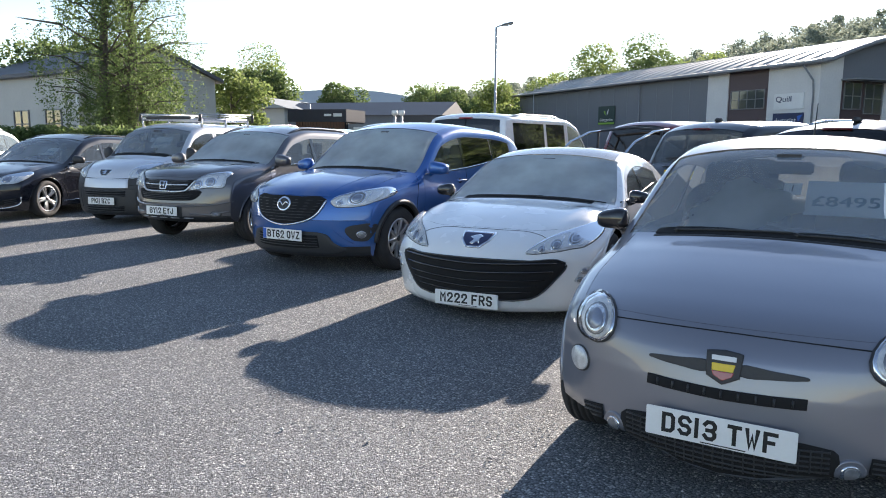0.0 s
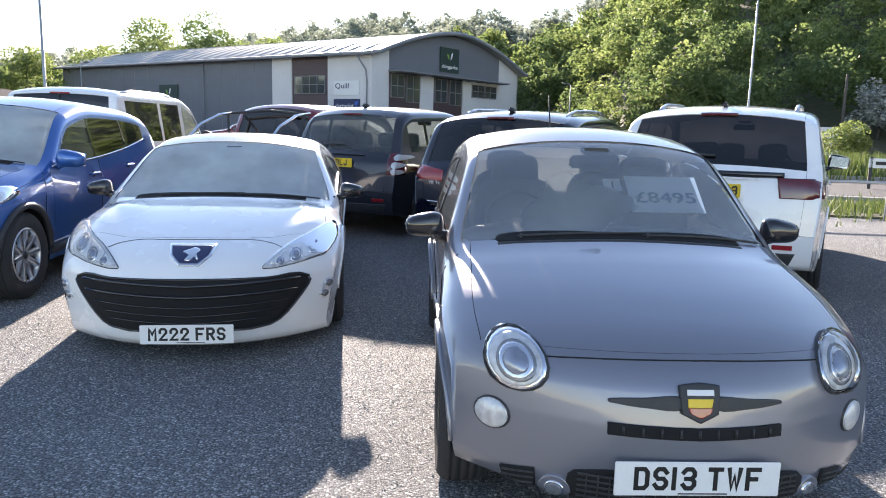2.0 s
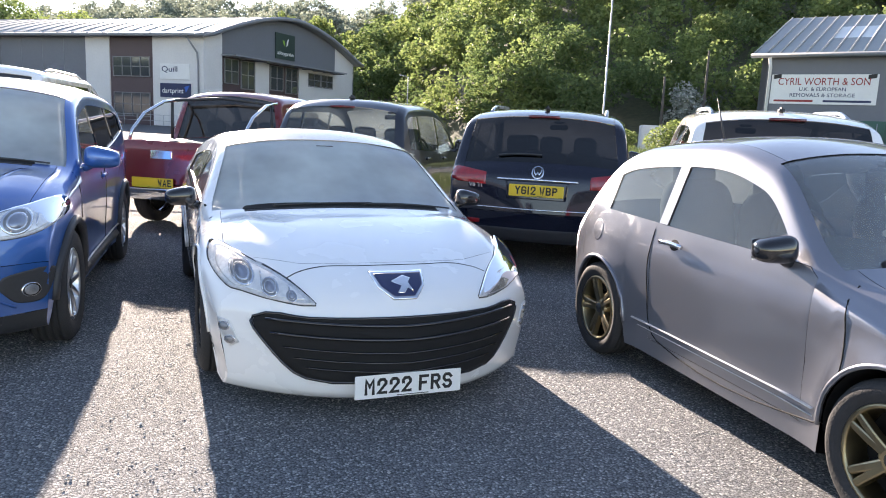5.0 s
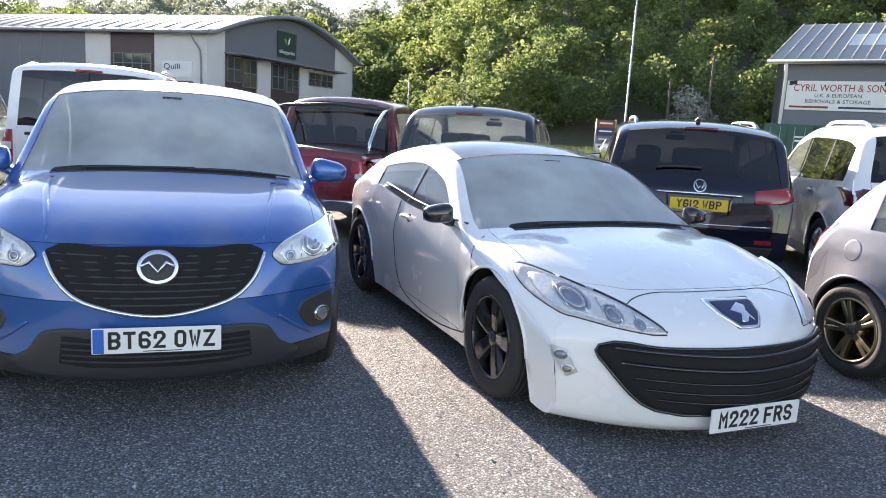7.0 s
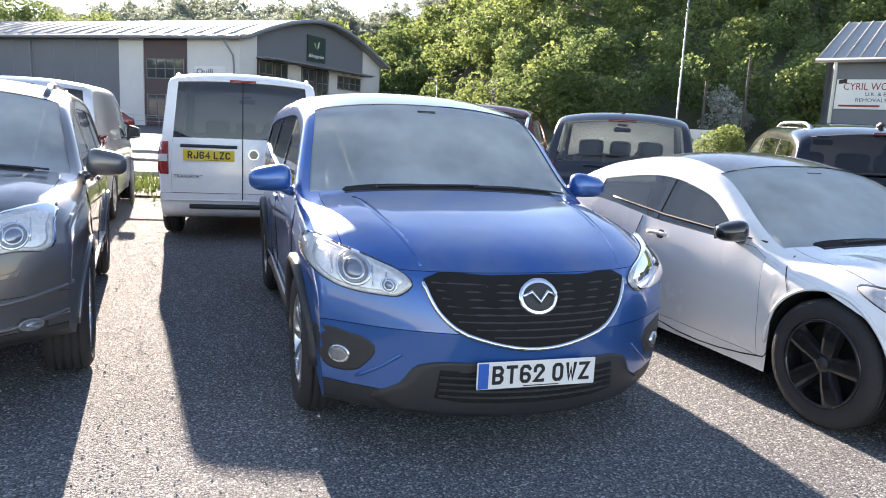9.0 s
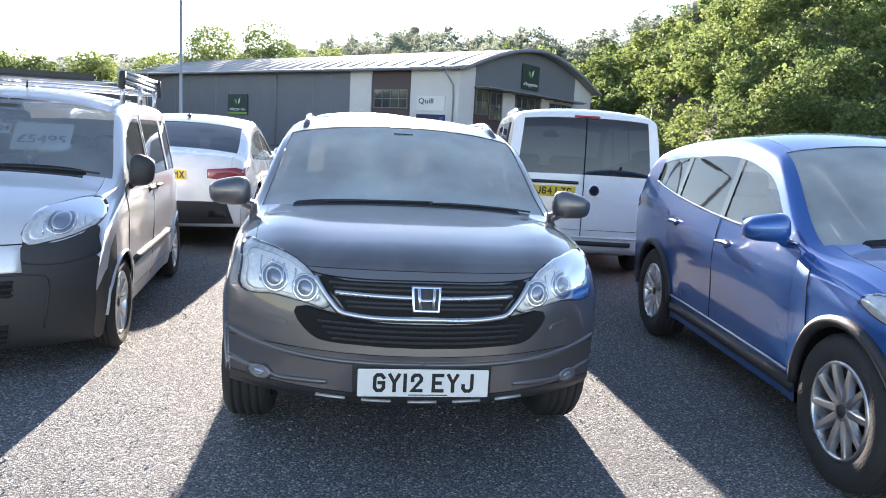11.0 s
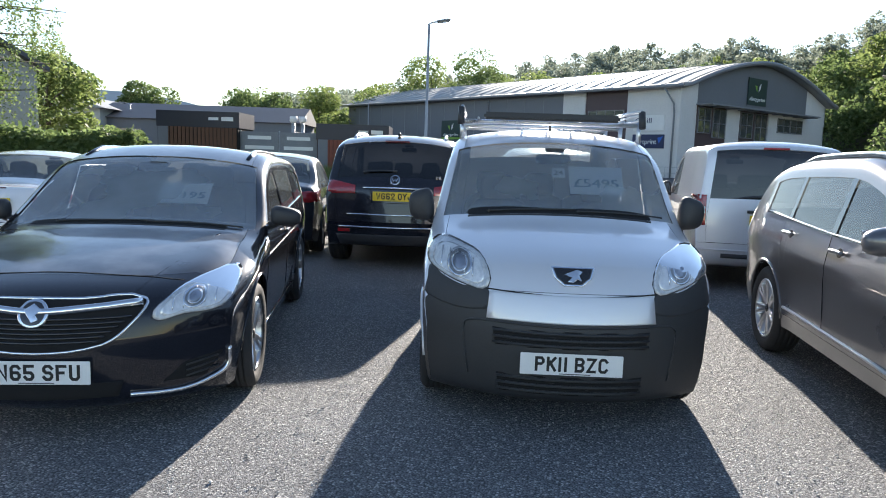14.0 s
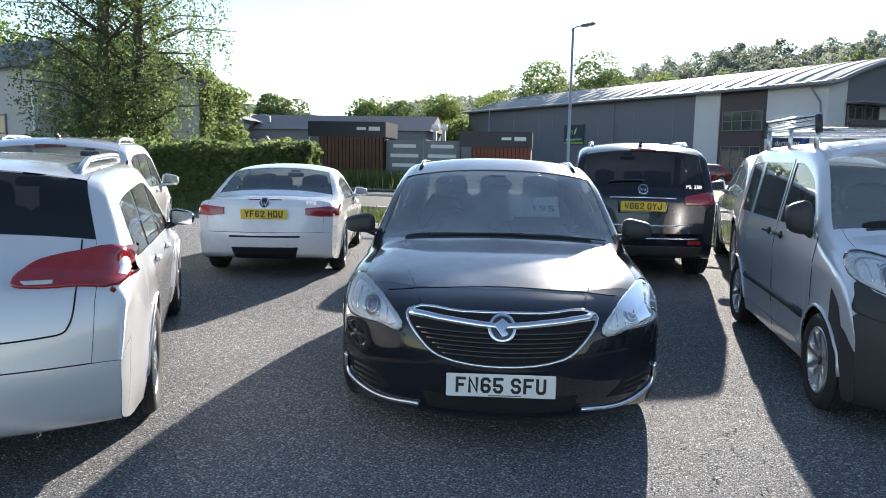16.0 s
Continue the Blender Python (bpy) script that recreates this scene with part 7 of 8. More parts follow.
birch(-25.7, 18.4, 13.8, 0.7)
birch(-25.3, 19.8, 13.0, 0.4)
for x, y, h, r, n_, sz, lv in ((-60.8, 69, 10.3, 5.0, 6500, 0.34, LEAF_DARK), (-64, 92, 8.8, 4.6, 8400, 0.28, LEAF), (-51.5, 100, 10.6, 5.6, 10000, 0.28, LEAF), (-44, 106, 9, 5, 6000, 0.28, LEAF_LIGHT), (-36, 112, 10, 5.5, 6400, 0.28, LEAF_LIGHT),
                              (-42, 128, 12, 7, 6000, 0.33, LEAF_LIGHT), (-58, 118, 9, 6, 6000, 0.33, LEAF_LIGHT), (-14, 126, 14, 7, 6000, 0.33, LEAF_LIGHT), (-28, 118, 15.5, 6.5, 10000, 0.28, LEAF_LIGHT), (-20, 116, 15, 6.5, 10000, 0.28, LEAF), (-38, 40, 7.5, 3.5, 5000, 0.22, LEAF_LIGHT), (-31, 24.5, 7, 3.2, 6000, 0.16, LEAF_DARK), (-27, 21, 5, 2.4, 5000, 0.14, LEAF_DARK),
                              (-48, 30, 10, 4.5, 6000, 0.24, LEAF), (-62, 46, 13, 6, 6000, 0.3, LEAF), (-72, 60, 14, 6.5, 5000, 0.36, LEAF_LIGHT), (-76, 86, 14, 6.5, 9000, 0.26, LEAF_LIGHT),
                              (40, 66, 8, 4, 5200, 0.26, LEAF_LIGHT), (36, 72, 6, 3.2, 3600, 0.26, LEAF_LIGHT), (55, 50, 9, 4.2, 4600, 0.26, LEAF_LIGHT)):
    tree("broadleaf_tree", "broad leafy summer tree behind the road", x, y, h * (1.2 if y > 80 else 1), r * (1.1 if y > 80 else 1), n_, sz, lv, 0.15, 0.28)
tree("blossom_tree", "pale blossoming small tree at the wood's edge", 50, 54, 6.5, 2.6, 3400, 0.2, BLOSSOM, 0.3, 0.15)
tree("roadside_bush", "bright green bush beside the road", 36, 38, 2.4, 1.7, 3200, 0.13, LEAF_LIGHT, 0.02, 0.06)
tree("roadside_bush", "bright green bush beside the road", 30.5, 36, 1.8, 1.5, 2600, 0.12, LEAF_LIGHT, 0.02, 0.06)


def hedge():
    a, b = np.array((-16.0, 17.0)), np.array((-40.0, 9.0))
    root = tagged(new("hedge"), "clipped green hedge at the lot's edge", "hedge")
    d = (b - a) / np.linalg.norm(b - a)
    nrm = np.array([-d[1], d[0]])
    n = 30000
    t, w, z = rng.random(n), rng.uniform(-0.7, 0.7, n), rng.random(n) ** 0.6 * 1.75
    edge = rng.integers(0, 3, n)
    w = np.where(edge == 0, -0.7 + rng.normal(0, 0.07, n), np.where(edge == 1, 0.7 + rng.normal(0, 0.07, n), w))
    z = np.where(edge == 2, 1.72 + rng.normal(0, 0.09, n) + 0.08 * np.sin(t * 60), z)
    t = np.where(rng.random(n) < 0.06, rng.normal(0, 0.004, n), t)
    P = np.stack([a[0] + (b - a)[0] * t + nrm[0] * w, a[1] + (b - a)[1] * t + nrm[1] * w, z], axis=1)
    V, F = leaf_cards(P, 0.11)
    ob = new("foliage", mesh_of("foliage", V, F, [LEAF]))
    ob.parent = root
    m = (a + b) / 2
    # added filler block; its darker leaf colour paints the hedge's shaded inside
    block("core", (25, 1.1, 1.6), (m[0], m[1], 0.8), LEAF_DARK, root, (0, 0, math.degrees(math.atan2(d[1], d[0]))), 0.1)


hedge()


# ---- buildings ----
CLAD = mat("grey_cladding", (0.155, 0.165, 0.19), 0.55, vary=0.06, scale=0.3)
RENDERW = mat("white_render", (0.66, 0.65, 0.64), 0.8, vary=0.08, scale=0.4, bump=0.1)
ROOFM = mat("grey_metal_roof", (0.33, 0.34, 0.34), 0.6, 0.0, vary=0.08, scale=0.2)
BROWN = mat("dark_red_panel", (0.085, 0.055, 0.06), 0.5, vary=0.1, scale=0.5)
PANE = mat("unit_window", (0.05, 0.06, 0.07), 0.06, coat=1.0)
FRAMEG = mat("window_frame_grey", (0.20, 0.20, 0.21), 0.5)
PIPE = mat("downpipe_grey", (0.22, 0.23, 0.25), 0.5)
STEEL = mat("galvanised_steel", (0.42, 0.43, 0.44), 0.45, 0.6, vary=0.1)
TEAL = mat("green_container", (0.03, 0.10, 0.085), 0.55, vary=0.15, scale=0.8)
TIMBER = mat("brown_timber", (0.12, 0.055, 0.03), 0.7, vary=0.3, scale=2)
CREAM = mat("cream_wall", (0.52, 0.51, 0.48), 0.8, vary=0.08, scale=0.5)
SLATE_ROOF = mat("slate_roof", (0.10, 0.105, 0.12), 0.6, vary=0.15, scale=1)


def unit_window(parent, x0, x1, z0, z1, y, across=2, rows=2, along="x"):
    """A framed window in a wall: one pane mesh per light."""
    w = (x1 - x0) / across
    h = (z1 - z0) / rows
    put = (lambda a, b, c: (a, b, c)) if along == "x" else (lambda a, b, c: (b, a, c))
    sz = (lambda a, b, c: (a, b, c)) if along == "x" else (lambda a, b, c: (b, a, c))
    win = block("window", sz(x1 - x0 + 0.1, 0.16, 0.09), put((x0 + x1) / 2, y, z0 - 0.03), FRAMEG, parent, bevel=0)
    for k in range(across + 1):
        block("mullion", sz(0.08, 0.14, z1 - z0 + 0.1), put(x0 + w * k, y, (z0 + z1) / 2), FRAMEG, win, bevel=0)
    for k in range(1, rows + 1):
        block("transom", sz(x1 - x0, 0.12, 0.07), put((x0 + x1) / 2, y, z0 + h * k), FRAMEG, win, bevel=0)
    for i in range(across):
        for k in range(rows):
            block("pane", sz(w - 0.1, 0.04, h - 0.08), put(x0 + w * (i + 0.5), y + 0.0, z0 + h * (k + 0.5)), PANE, win, bevel=0)
    return win


def main_unit():
    root = tagged(new("industrial_unit"), "large grey and white industrial unit with a low curved roof", "building")
    ang = 0.70
    root.matrix_world = Matrix.Translation((6, 70, 0)) @ Matrix.Rotation(-ang, 4, "Z")
    EA, D, LEN = 8.75, 30.5, 60.0

    def roof_z(y):
        return EA + 3.4 * (1 - abs((y - D / 2) / (D / 2)) ** 1.7)
    # long wall in its bays, x from the corner
    for name, x0, x1, m, dy in (("grey_wall", -LEN, -14.8, CLAD, 0.06), ("white_pier", -14.8, -11.65, RENDERW, 0.0), ("dark_bay", -11.65, -6.15, BROWN, 0.12), ("white_wall", -6.15, 0, RENDERW, 0.0)):
        block(name, (x1 - x0, 0.3, EA), ((x0 + x1) / 2, 0.15 + dy, EA / 2), m, root, bevel=0)
    for k in range(1, 15):
        block("cladding_joint", (0.05, 0.03, EA - 0.5), (-14.8 - k * 3.0, 0.05, EA / 2), PIPE, root, bevel=0)
    unit_window(root, -11.2, -6.6, 4.85, 6.7, 0.06, 4, 2)
    unit_window(root, -11.2, -6.6, 0.9, 3.2, 0.06, 4, 2)
    # gable wall in its bays, y from the corner
    for name, y0, y1, z0, z1, m, dx in (("white_pier", 0.3, 2.8, 0, EA, RENDERW, 0), ("dark_bay", 2.8, 8.4, 0, 7.3, BROWN, -0.12), ("white_pier", 8.4, 10.9, 0, 7.3, RENDERW, 0), ("dark_bay", 10.9, 17.0, 0, 7.3, BROWN, -0.12),
                                          ("white_wall", 17.0, 25.3, 0, 7.3, RENDERW, 0), ("white_pier", 25.3, D, 0, EA, RENDERW, 0)):
        block(name, (0.3, y1 - y0, z1 - z0), (-0.15 + dx, (y0 + y1) / 2, (z0 + z1) / 2), m, root, bevel=0)
    # grey gable panel under the curved roof
    ys = np.linspace(2.8, 25.3, 16)
    vs = [(0.04, y, z) for y in ys for z in (7.3, roof_z(y) - 0.1)] + [(-0.3, y, z) for y in ys for z in (7.3, roof_z(y) - 0.1)]
    fs = [(2 * i, 2 * i + 2, 2 * i + 3, 2 * i + 1) for i in range(15)] + [(32 + 2 * i, 32 + 2 * i + 1, 32 + 2 * i + 3, 32 + 2 * i + 2) for i in range(15)] + [(2 * i, 32 + 2 * i, 34 + 2 * i, 2 * i + 2) for i in range(15)]
    thing("gable_panel", vs, fs, CLAD, root, smooth=False)
    for y0, y1 in ((0.3, 2.8), (25.3, D)):
        ys2 = np.linspace(y0, y1, 5)
        vs = [(x, y, z) for x in (0.0, -0.3) for y in ys2 for z in (EA - 0.01, roof_z(y) - 0.1)]
        fs = [(o + 2 * i, o + 2 * i + 2, o + 2 * i + 3, o + 2 * i + 1) for o in (0, 10) for i in range(4)]
        thing("gable_top", vs, fs, RENDERW, root, smooth=False)
    for y0, y1, z0, z1, n in ((3.2, 5.4, 4.6, 7.0, 2), (5.9, 8.2, 4.2, 7.0, 2), (11.2, 13.6, 4.4, 7.0, 2), (14.2, 16.6, 4.2, 7.0, 2), (19.0, 21.8, 5.3, 6.8, 2), (22.0, 24.8, 5.3, 6.8, 2)):
        unit_window(root, y0, y1, z0, z1, -0.03 if y0 < 17 else 0.01, n, 2, "y")
    block("canopy", (1.8, 22.8, 0.14), (0.9, 14.0, 7.25), PIPE, root, bevel=0.02)
    for k in range(10):
        block("canopy_fin", (1.7, 0.08, 0.1), (0.9, 3.2 + 2.4 * k, 7.13), PIPE, root, bevel=0)
    # curved roof sheet with overhang and standing ribs
    ys = np.linspace(-0.9, D + 0.9, 28)
    prof = [(y, roof_z(min(max(y, 0), D)) - 0.12 * max(0, -y, y - D)) for y in ys]
    vs = [(x, y, z + dz) for x in (0.9, -LEN - 1) for y, z in prof for dz in (0.0, 0.28)]
    m = len(prof) * 2
    fs = []
    for i in range(len(prof) - 1):
        fs += [(2 * i + 1, 2 * i + 3, m + 2 * i + 3, m + 2 * i + 1), (2 * i, m + 2 * i, m + 2 * i + 2, 2 * i + 2), (2 * i, 2 * i + 2, 2 * i + 3, 2 * i + 1), (m + 2 * i, m + 2 * i + 1, m + 2 * i + 3, m + 2 * i + 2)]
    fs += [(0, 1, m + 1, m), (m - 2, 2 * m - 2, 2 * m - 1, m - 1)]
    thing("roof", vs, fs, ROOFM, root, smooth=False)
    bar("roof_edge", [(0.92, y, z + 0.12) for y, z in prof], 0.24, PIPE, root, 6)
    bar("gutter", [(0.8, -0.95, EA + 0.0), (-LEN, -0.95, EA + 0.0)], 0.16, PIPE, root, 8)
    for k in range(30):
        x = 0.3 - 2.0 * k
        bar("roof_rib", [(x, y, z + 0.30) for y, z in prof[:15]], 0.035, ROOFM, root, 4)
    bar("downpipe", [(-1.3, -0.9, EA - 0.1), (-0.6, -0.2, EA - 1.6), (-0.55, -0.12, EA - 2.6), (-0.55, -0.12, 0)], 0.09, PIPE, root, 8)
    bar("downpipe", [(-27, -0.12, EA - 0.3), (-27, -0.12, 0)], 0.07, PIPE, root, 8)
    block("rear_wall", (LEN, 0.3, EA), (-LEN / 2, D - 0.15, EA / 2), CLAD, root, bevel=0)
    block("end_wall", (0.3, D, EA), (-LEN + 0.15, D / 2, EA / 2), CLAD, root, bevel=0)

    def board(name, w, h, m4, material, label):
        b = tagged(part(name, box(bmesh.new(), (w, h, 0.08), (0, 0, 0), (0, 0, 0), 0.01), material, None, smooth=False), label, "sign")
        b.matrix_world = root.matrix_world @ m4
        return b

    def leaf_mark(parent, sx, k, z):
        for sg, mm in ((-1, GREEN_MARK), (1, WHITE_PAINT)):
            pts = [(sg * 0.08, -0.3), (sg * 0.30, -0.1), (sg * 0.42, 0.35 if sg > 0 else 0.15), (sg * 0.15, 0.12)]
            thing("leaf_mark", [(x * k, y * k + z, 0.05) for x, y in pts] + [(x * k, y * k + z, 0.06) for x, y in pts], [(4, 5, 6, 7), (0, 3, 2, 1)], mm, parent, smooth=False)
    a = board("gable_sign", 3.9, 2.8, pose(0.14, 13.8, 9.25, 90, 0, 90), GREEN_BOARD, "dark green square sign with a leaf mark on the gable")
    leaf_mark(a, 1, 1.5, 0.45)
    letters("sign_word", "abbeygarden", 0.42, WHITE_PAINT, a, Matrix.Translation((0, -0.75, 0.05)), width=3.2, depth=0.01)
    a = board("wall_sign", 3.9, 2.5, pose(-34.2, -0.06, 4.85, 90, 0, 0), GREEN_BOARD, "dark green sign with a leaf mark on the long wall")
    leaf_mark(a, 1, 1.4, 0.4)
    letters("sign_word", "abbeygarden", 0.36, WHITE_PAINT, a, Matrix.Translation((0, -0.6, 0.05)), width=3.1, depth=0.01)
    thing("sign_stripe", [(-1.9, -1.2, 0.05), (1.9, -1.2, 0.05), (1.9, -0.95, 0.05), (-1.9, -0.95, 0.05)], [(0, 1, 2, 3)], GREEN_MARK, a, smooth=False)
    a = board("print_sign", 3.7, 1.35, pose(-3.35, -0.06, 3.55, 90, 0, 0), NAVY, "navy name board on the white wall")
    letters("sign_word", "dartprint", 0.5, WHITE_PAINT, a, Matrix.Translation((-0.3, -0.05, 0.05)), width=2.6, depth=0.01)
    thing("sign_mark", [(1.3, -0.2, 0.05), (1.75, 0.5, 0.05), (1.1, 0.35, 0.05)], [(0, 1, 2)], PLATE_BLUE, a, smooth=False)
    a = board("name_sign", 3.6, 1.5, pose(-3.4, -0.05, 5.35, 90, 0, 0), WHITE_PAINT, "white board with dark script on the wall")
    letters("sign_word", "Quill", 0.55, NAVY, a, Matrix.Translation((-0.6, 0.2, 0.05)), width=1.9, depth=0.01)
    # railing before the wall
    rail = tagged(new("railing"), "thin metal railing before the unit", "railing")
    rail.matrix_world = root.matrix_world @ Matrix.Translation((0, -2.4, 0))
    for k in range(12):
        bar("post", [(-14 + 1.6 * k, 0, 0), (-14 + 1.6 * k, 0, 1.1)], 0.03, STEEL, rail, 6)
    for z in (0.55, 1.1):
        bar("rail", [(-14, 0, z), (3.6, 0, z)], 0.025, STEEL, rail, 6)


main_unit()


def storage_unit():
    root = tagged(new("storage_unit"), "grey clad storage unit with a ribbed pale metal roof", "building")
    d = Vector((0.56, -0.83, 0)).normalized()
    ang = math.atan2(d.y, d.x)
    root.matrix_world = Matrix.Translation((35.2, 28.9, 0)) @ Matrix.Rotation(ang, 4, "Z")
    EA = 6.1
    block("front_wall", (26, 0.3, EA), (13, 0.15, EA / 2), CLAD, root, bevel=0)
    block("back_wall", (26, 0.3, EA), (13, 16, EA / 2), CLAD, root, bevel=0)
    for x in (0.15, 25.85):
        thing("end_wall", [(x + dx, y, z) for dx in (-0.15, 0.15) for y, z in ((0, 0), (0, EA), (8, EA + 3), (16, EA), (16, 0))], [(0, 1, 2, 3, 4), (9, 8, 7, 6, 5), (0, 5, 6, 1), (1, 6, 7, 2), (2, 7, 8, 3), (3, 8, 9, 4)], CLAD, root, smooth=False)
    for sg in (0, 1):
        y0, y1 = (-0.5, 8) if sg == 0 else (16.5, 8)
        thing("roof", [(x, y, z + dz) for dz in (0, 0.12) for x, y, z in ((-0.5, y0, EA - 0.05), (26.5, y0, EA - 0.05), (26.5, y1, EA + 3.1), (-0.5, y1, EA + 3.1))], [(0, 1, 2, 3), (7, 6, 5, 4), (0, 4, 5, 1), (1, 5, 6, 2), (2, 6, 7, 3), (3, 7, 4, 0)], ROOFM, root, smooth=False)
    for k in range(40):
        x = -0.4 + k * 0.68
        bar("roof_rib", [(x, -0.5, EA + 0.12), (x, 8, EA + 3.25)], 0.05, ROOFM, root, 4)
    for x0 in (3.0, 7.5, 12):
        thing("roof_light", [(x0, 2.6, EA + 1.23), (x0 + 2.0, 2.6, EA + 1.23), (x0 + 2.0, 5.2, EA + 2.19), (x0, 5.2, EA + 2.19)], [(0, 1, 2, 3)], WHITE_PAINT, root, smooth=False)
    bar("gutter", [(-0.5, -0.55, EA), (26.5, -0.55, EA)], 0.12, PIPE, root, 8)
    bar("downpipe", [(0.5, -0.5, EA - 0.1), (0.5, -0.14, EA - 0.6), (0.5, -0.14, 0)], 0.09, WHITE_PAINT, root, 8)
    sg = tagged(part("company_sign", box(bmesh.new(), (5.25, 1.6, 0.06), (0, 0, 0), (0, 0, 0), 0.01), WHITE_PAINT, None, smooth=False), "white company board with red and black lettering", "sign")
    sg.matrix_world = root.matrix_world @ pose(3.25, -0.05, 4.3, 90, 0, 0)
    letters("sign_word", "CYRIL WORTH & SON", 0.4, RED_INK, sg, Matrix.Translation((0, 0.40, 0.035)), width=4.5, depth=0.01)
    letters("sign_word", "U.K. & EUROPEAN", 0.2, NAVY, sg, Matrix.Translation((0, 0.0, 0.035)), width=2.3, depth=0.01)
    letters("sign_word", "REMOVALS & STORAGE", 0.2, NAVY, sg, Matrix.Translation((0, -0.32, 0.035)), width=3.2, depth=0.01)
    for x0, x1, m in ((-2.4, -0.4, INK), (0.1, 2.4, INK)):
        thing("sign_line", [(x0, -0.68, 0.036), (x1, -0.68, 0.036), (x1, -0.57, 0.036), (x0, -0.57, 0.036)], [(0, 1, 2, 3)], RED_INK if x0 < -1 else NAVY, sg, smooth=False)
    for x0 in (-2.52, 2.12):
        thing("sign_flag", [(x0, 0.55, 0.036), (x0 + 0.4, 0.6, 0.036), (x0 + 0.4, 0.82, 0.036), (x0, 0.77, 0.036)], [(0, 1, 2, 3)], INK, sg, smooth=False)
    # shipping containers in front
    for k in range(4):
        c = tagged(new("shipping_container"), "dark green steel shipping container before the storage unit", "container", "green containers")
        c.matrix_world = root.matrix_world @ Matrix.Translation((1.6 + 2.6 * k, -3.2, 0))
        block("body", (2.42, 4.5, 2.55), (0, 2.0, 1.32), TEAL, c, bevel=0.02)
        for sx in (-0.6, 0.6):
            dr = block("door", (1.12, 0.05, 2.3), (sx, -0.28, 1.3), TEAL, c, bevel=0.01)
            for q in (-0.25, 0.25):
                bar("lock_bar", [(sx + q, -0.34, 0.2), (sx + q, -0.34, 2.45)], 0.02, STEEL, dr, 6)
        for z, w in ((1.95, 0.5), (1.75, 0.4), (1.3, 0.25)):
            block("marking", (w, 0.01, 0.1), (0.6, -0.32, z), WHITE_PAINT, c, bevel=0)


storage_unit()


def left_units():
    r = tagged(new("pale_unit"), "pale rendered unit with a dark slate roof edge", "building")
    r.matrix_world = Matrix.Translation((-34, 23, 0)) @ Matrix.Rotation(radians(172), 4, "Z")
    thing("wall", [(x, y, z) for x in (0, 16) for y, z in ((0, 0), (0, 5.6), (-5, 7.4), (-10, 5.6), (-10, 0))], [(0, 1, 2, 3, 4), (9, 8, 7, 6, 5), (0, 5, 6, 1), (4, 3, 8, 9)], CREAM, r, smooth=False)
    for a, b in (((0.5, 5.4), (-5, 7.5)), ((-10.5, 5.4), (-5, 7.5))):
        thing("roof", [(x, y, z + dz) for dz in (0, 0.25) for x, (y, z) in ((-0.4, a), (16.4, a), (16.4, b), (-0.4, b))], [(0, 1, 2, 3), (7, 6, 5, 4), (0, 4, 5, 1), (1, 5, 6, 2), (2, 6, 7, 3), (3, 7, 4, 0)], SLATE_ROOF, r, smooth=False)
    unit_window(r, 2.5, 4.6, 1.4, 3.2, 0.02, 2, 2)
    unit_window(r, 7, 9.2, 1.4, 3.2, 0.02, 2, 2)
    unit_window(r, -4.0, -2.0, 1.2, 3.2, -0.02, 2, 2, "y")
    bar("downpipe", [(0.2, 0.1, 5.4), (0.2, 0.1, 0)], 0.08, WHITE_PAINT, r, 8)
    r = tagged(new("long_low_unit"), "long low cream unit with a sloping roof", "building")
    r.matrix_world = Matrix.Translation((-52, 52, 0)) @ Matrix.Rotation(radians(105), 4, "Z")
    block("wall", (34, 8, 4.6), (17, -4, 2.3), CREAM, r, bevel=0)
    for k in range(9):
        block("pier", (0.7, 0.2, 4.4), (1.5 + 3.8 * k, 0.08, 2.2), TIMBER, r, bevel=0)
        block("window", (1.8, 0.06, 1.4), (3.4 + 3.8 * k, 0.02, 2.6), PANE, r, bevel=0)
    thing("roof", [(-0.6, 0.7, 4.6), (34.6, 0.7, 4.6), (34.6, -4, 6), (-0.6, -4, 6), (34.6, -8.7, 4.6), (-0.6, -8.7, 4.6)], [(0, 1, 2, 3), (3, 2, 4, 5), (0, 3, 5), (1, 4, 2)], ROOFM, r, smooth=False)
    # far low sheds behind the kiosks
    for x, y, w, dp, h, ry, m, lab in ((-38, 62, 18, 10, 3.9, 12, CLAD, "low grey unit with small windows"), (-58, 96, 26, 16, 3.2, 20, CLAD, "long pale shed with a shallow roof")):
        r = tagged(new("far_shed"), lab, "building")
        r.matrix_world = pose(x, y, 0, 0, 0, ry)
        block("wall", (w, dp, h), (0, 0, h / 2), m, r, bevel=0)
        thing("roof", [(-w / 2 - 0.4, -dp / 2 - 0.4, h), (w / 2 + 0.4, -dp / 2 - 0.4, h), (w / 2 + 0.4, 0, h + 1.6), (-w / 2 - 0.4, 0, h + 1.6), (w / 2 + 0.4, dp / 2, h), (-w / 2 - 0.4, dp / 2, h)], [(0, 1, 2, 3), (3, 2, 4, 5), (0, 3, 5), (1, 4, 2)], SLATE_ROOF, r, smooth=False)
        for k in range(4):
            unit_window(r, -w / 2 + 2 + k * 4, -w / 2 + 4.2 + k * 4, 1.8, 3.0, -dp / 2 - 0.02, 2, 1)


left_units()


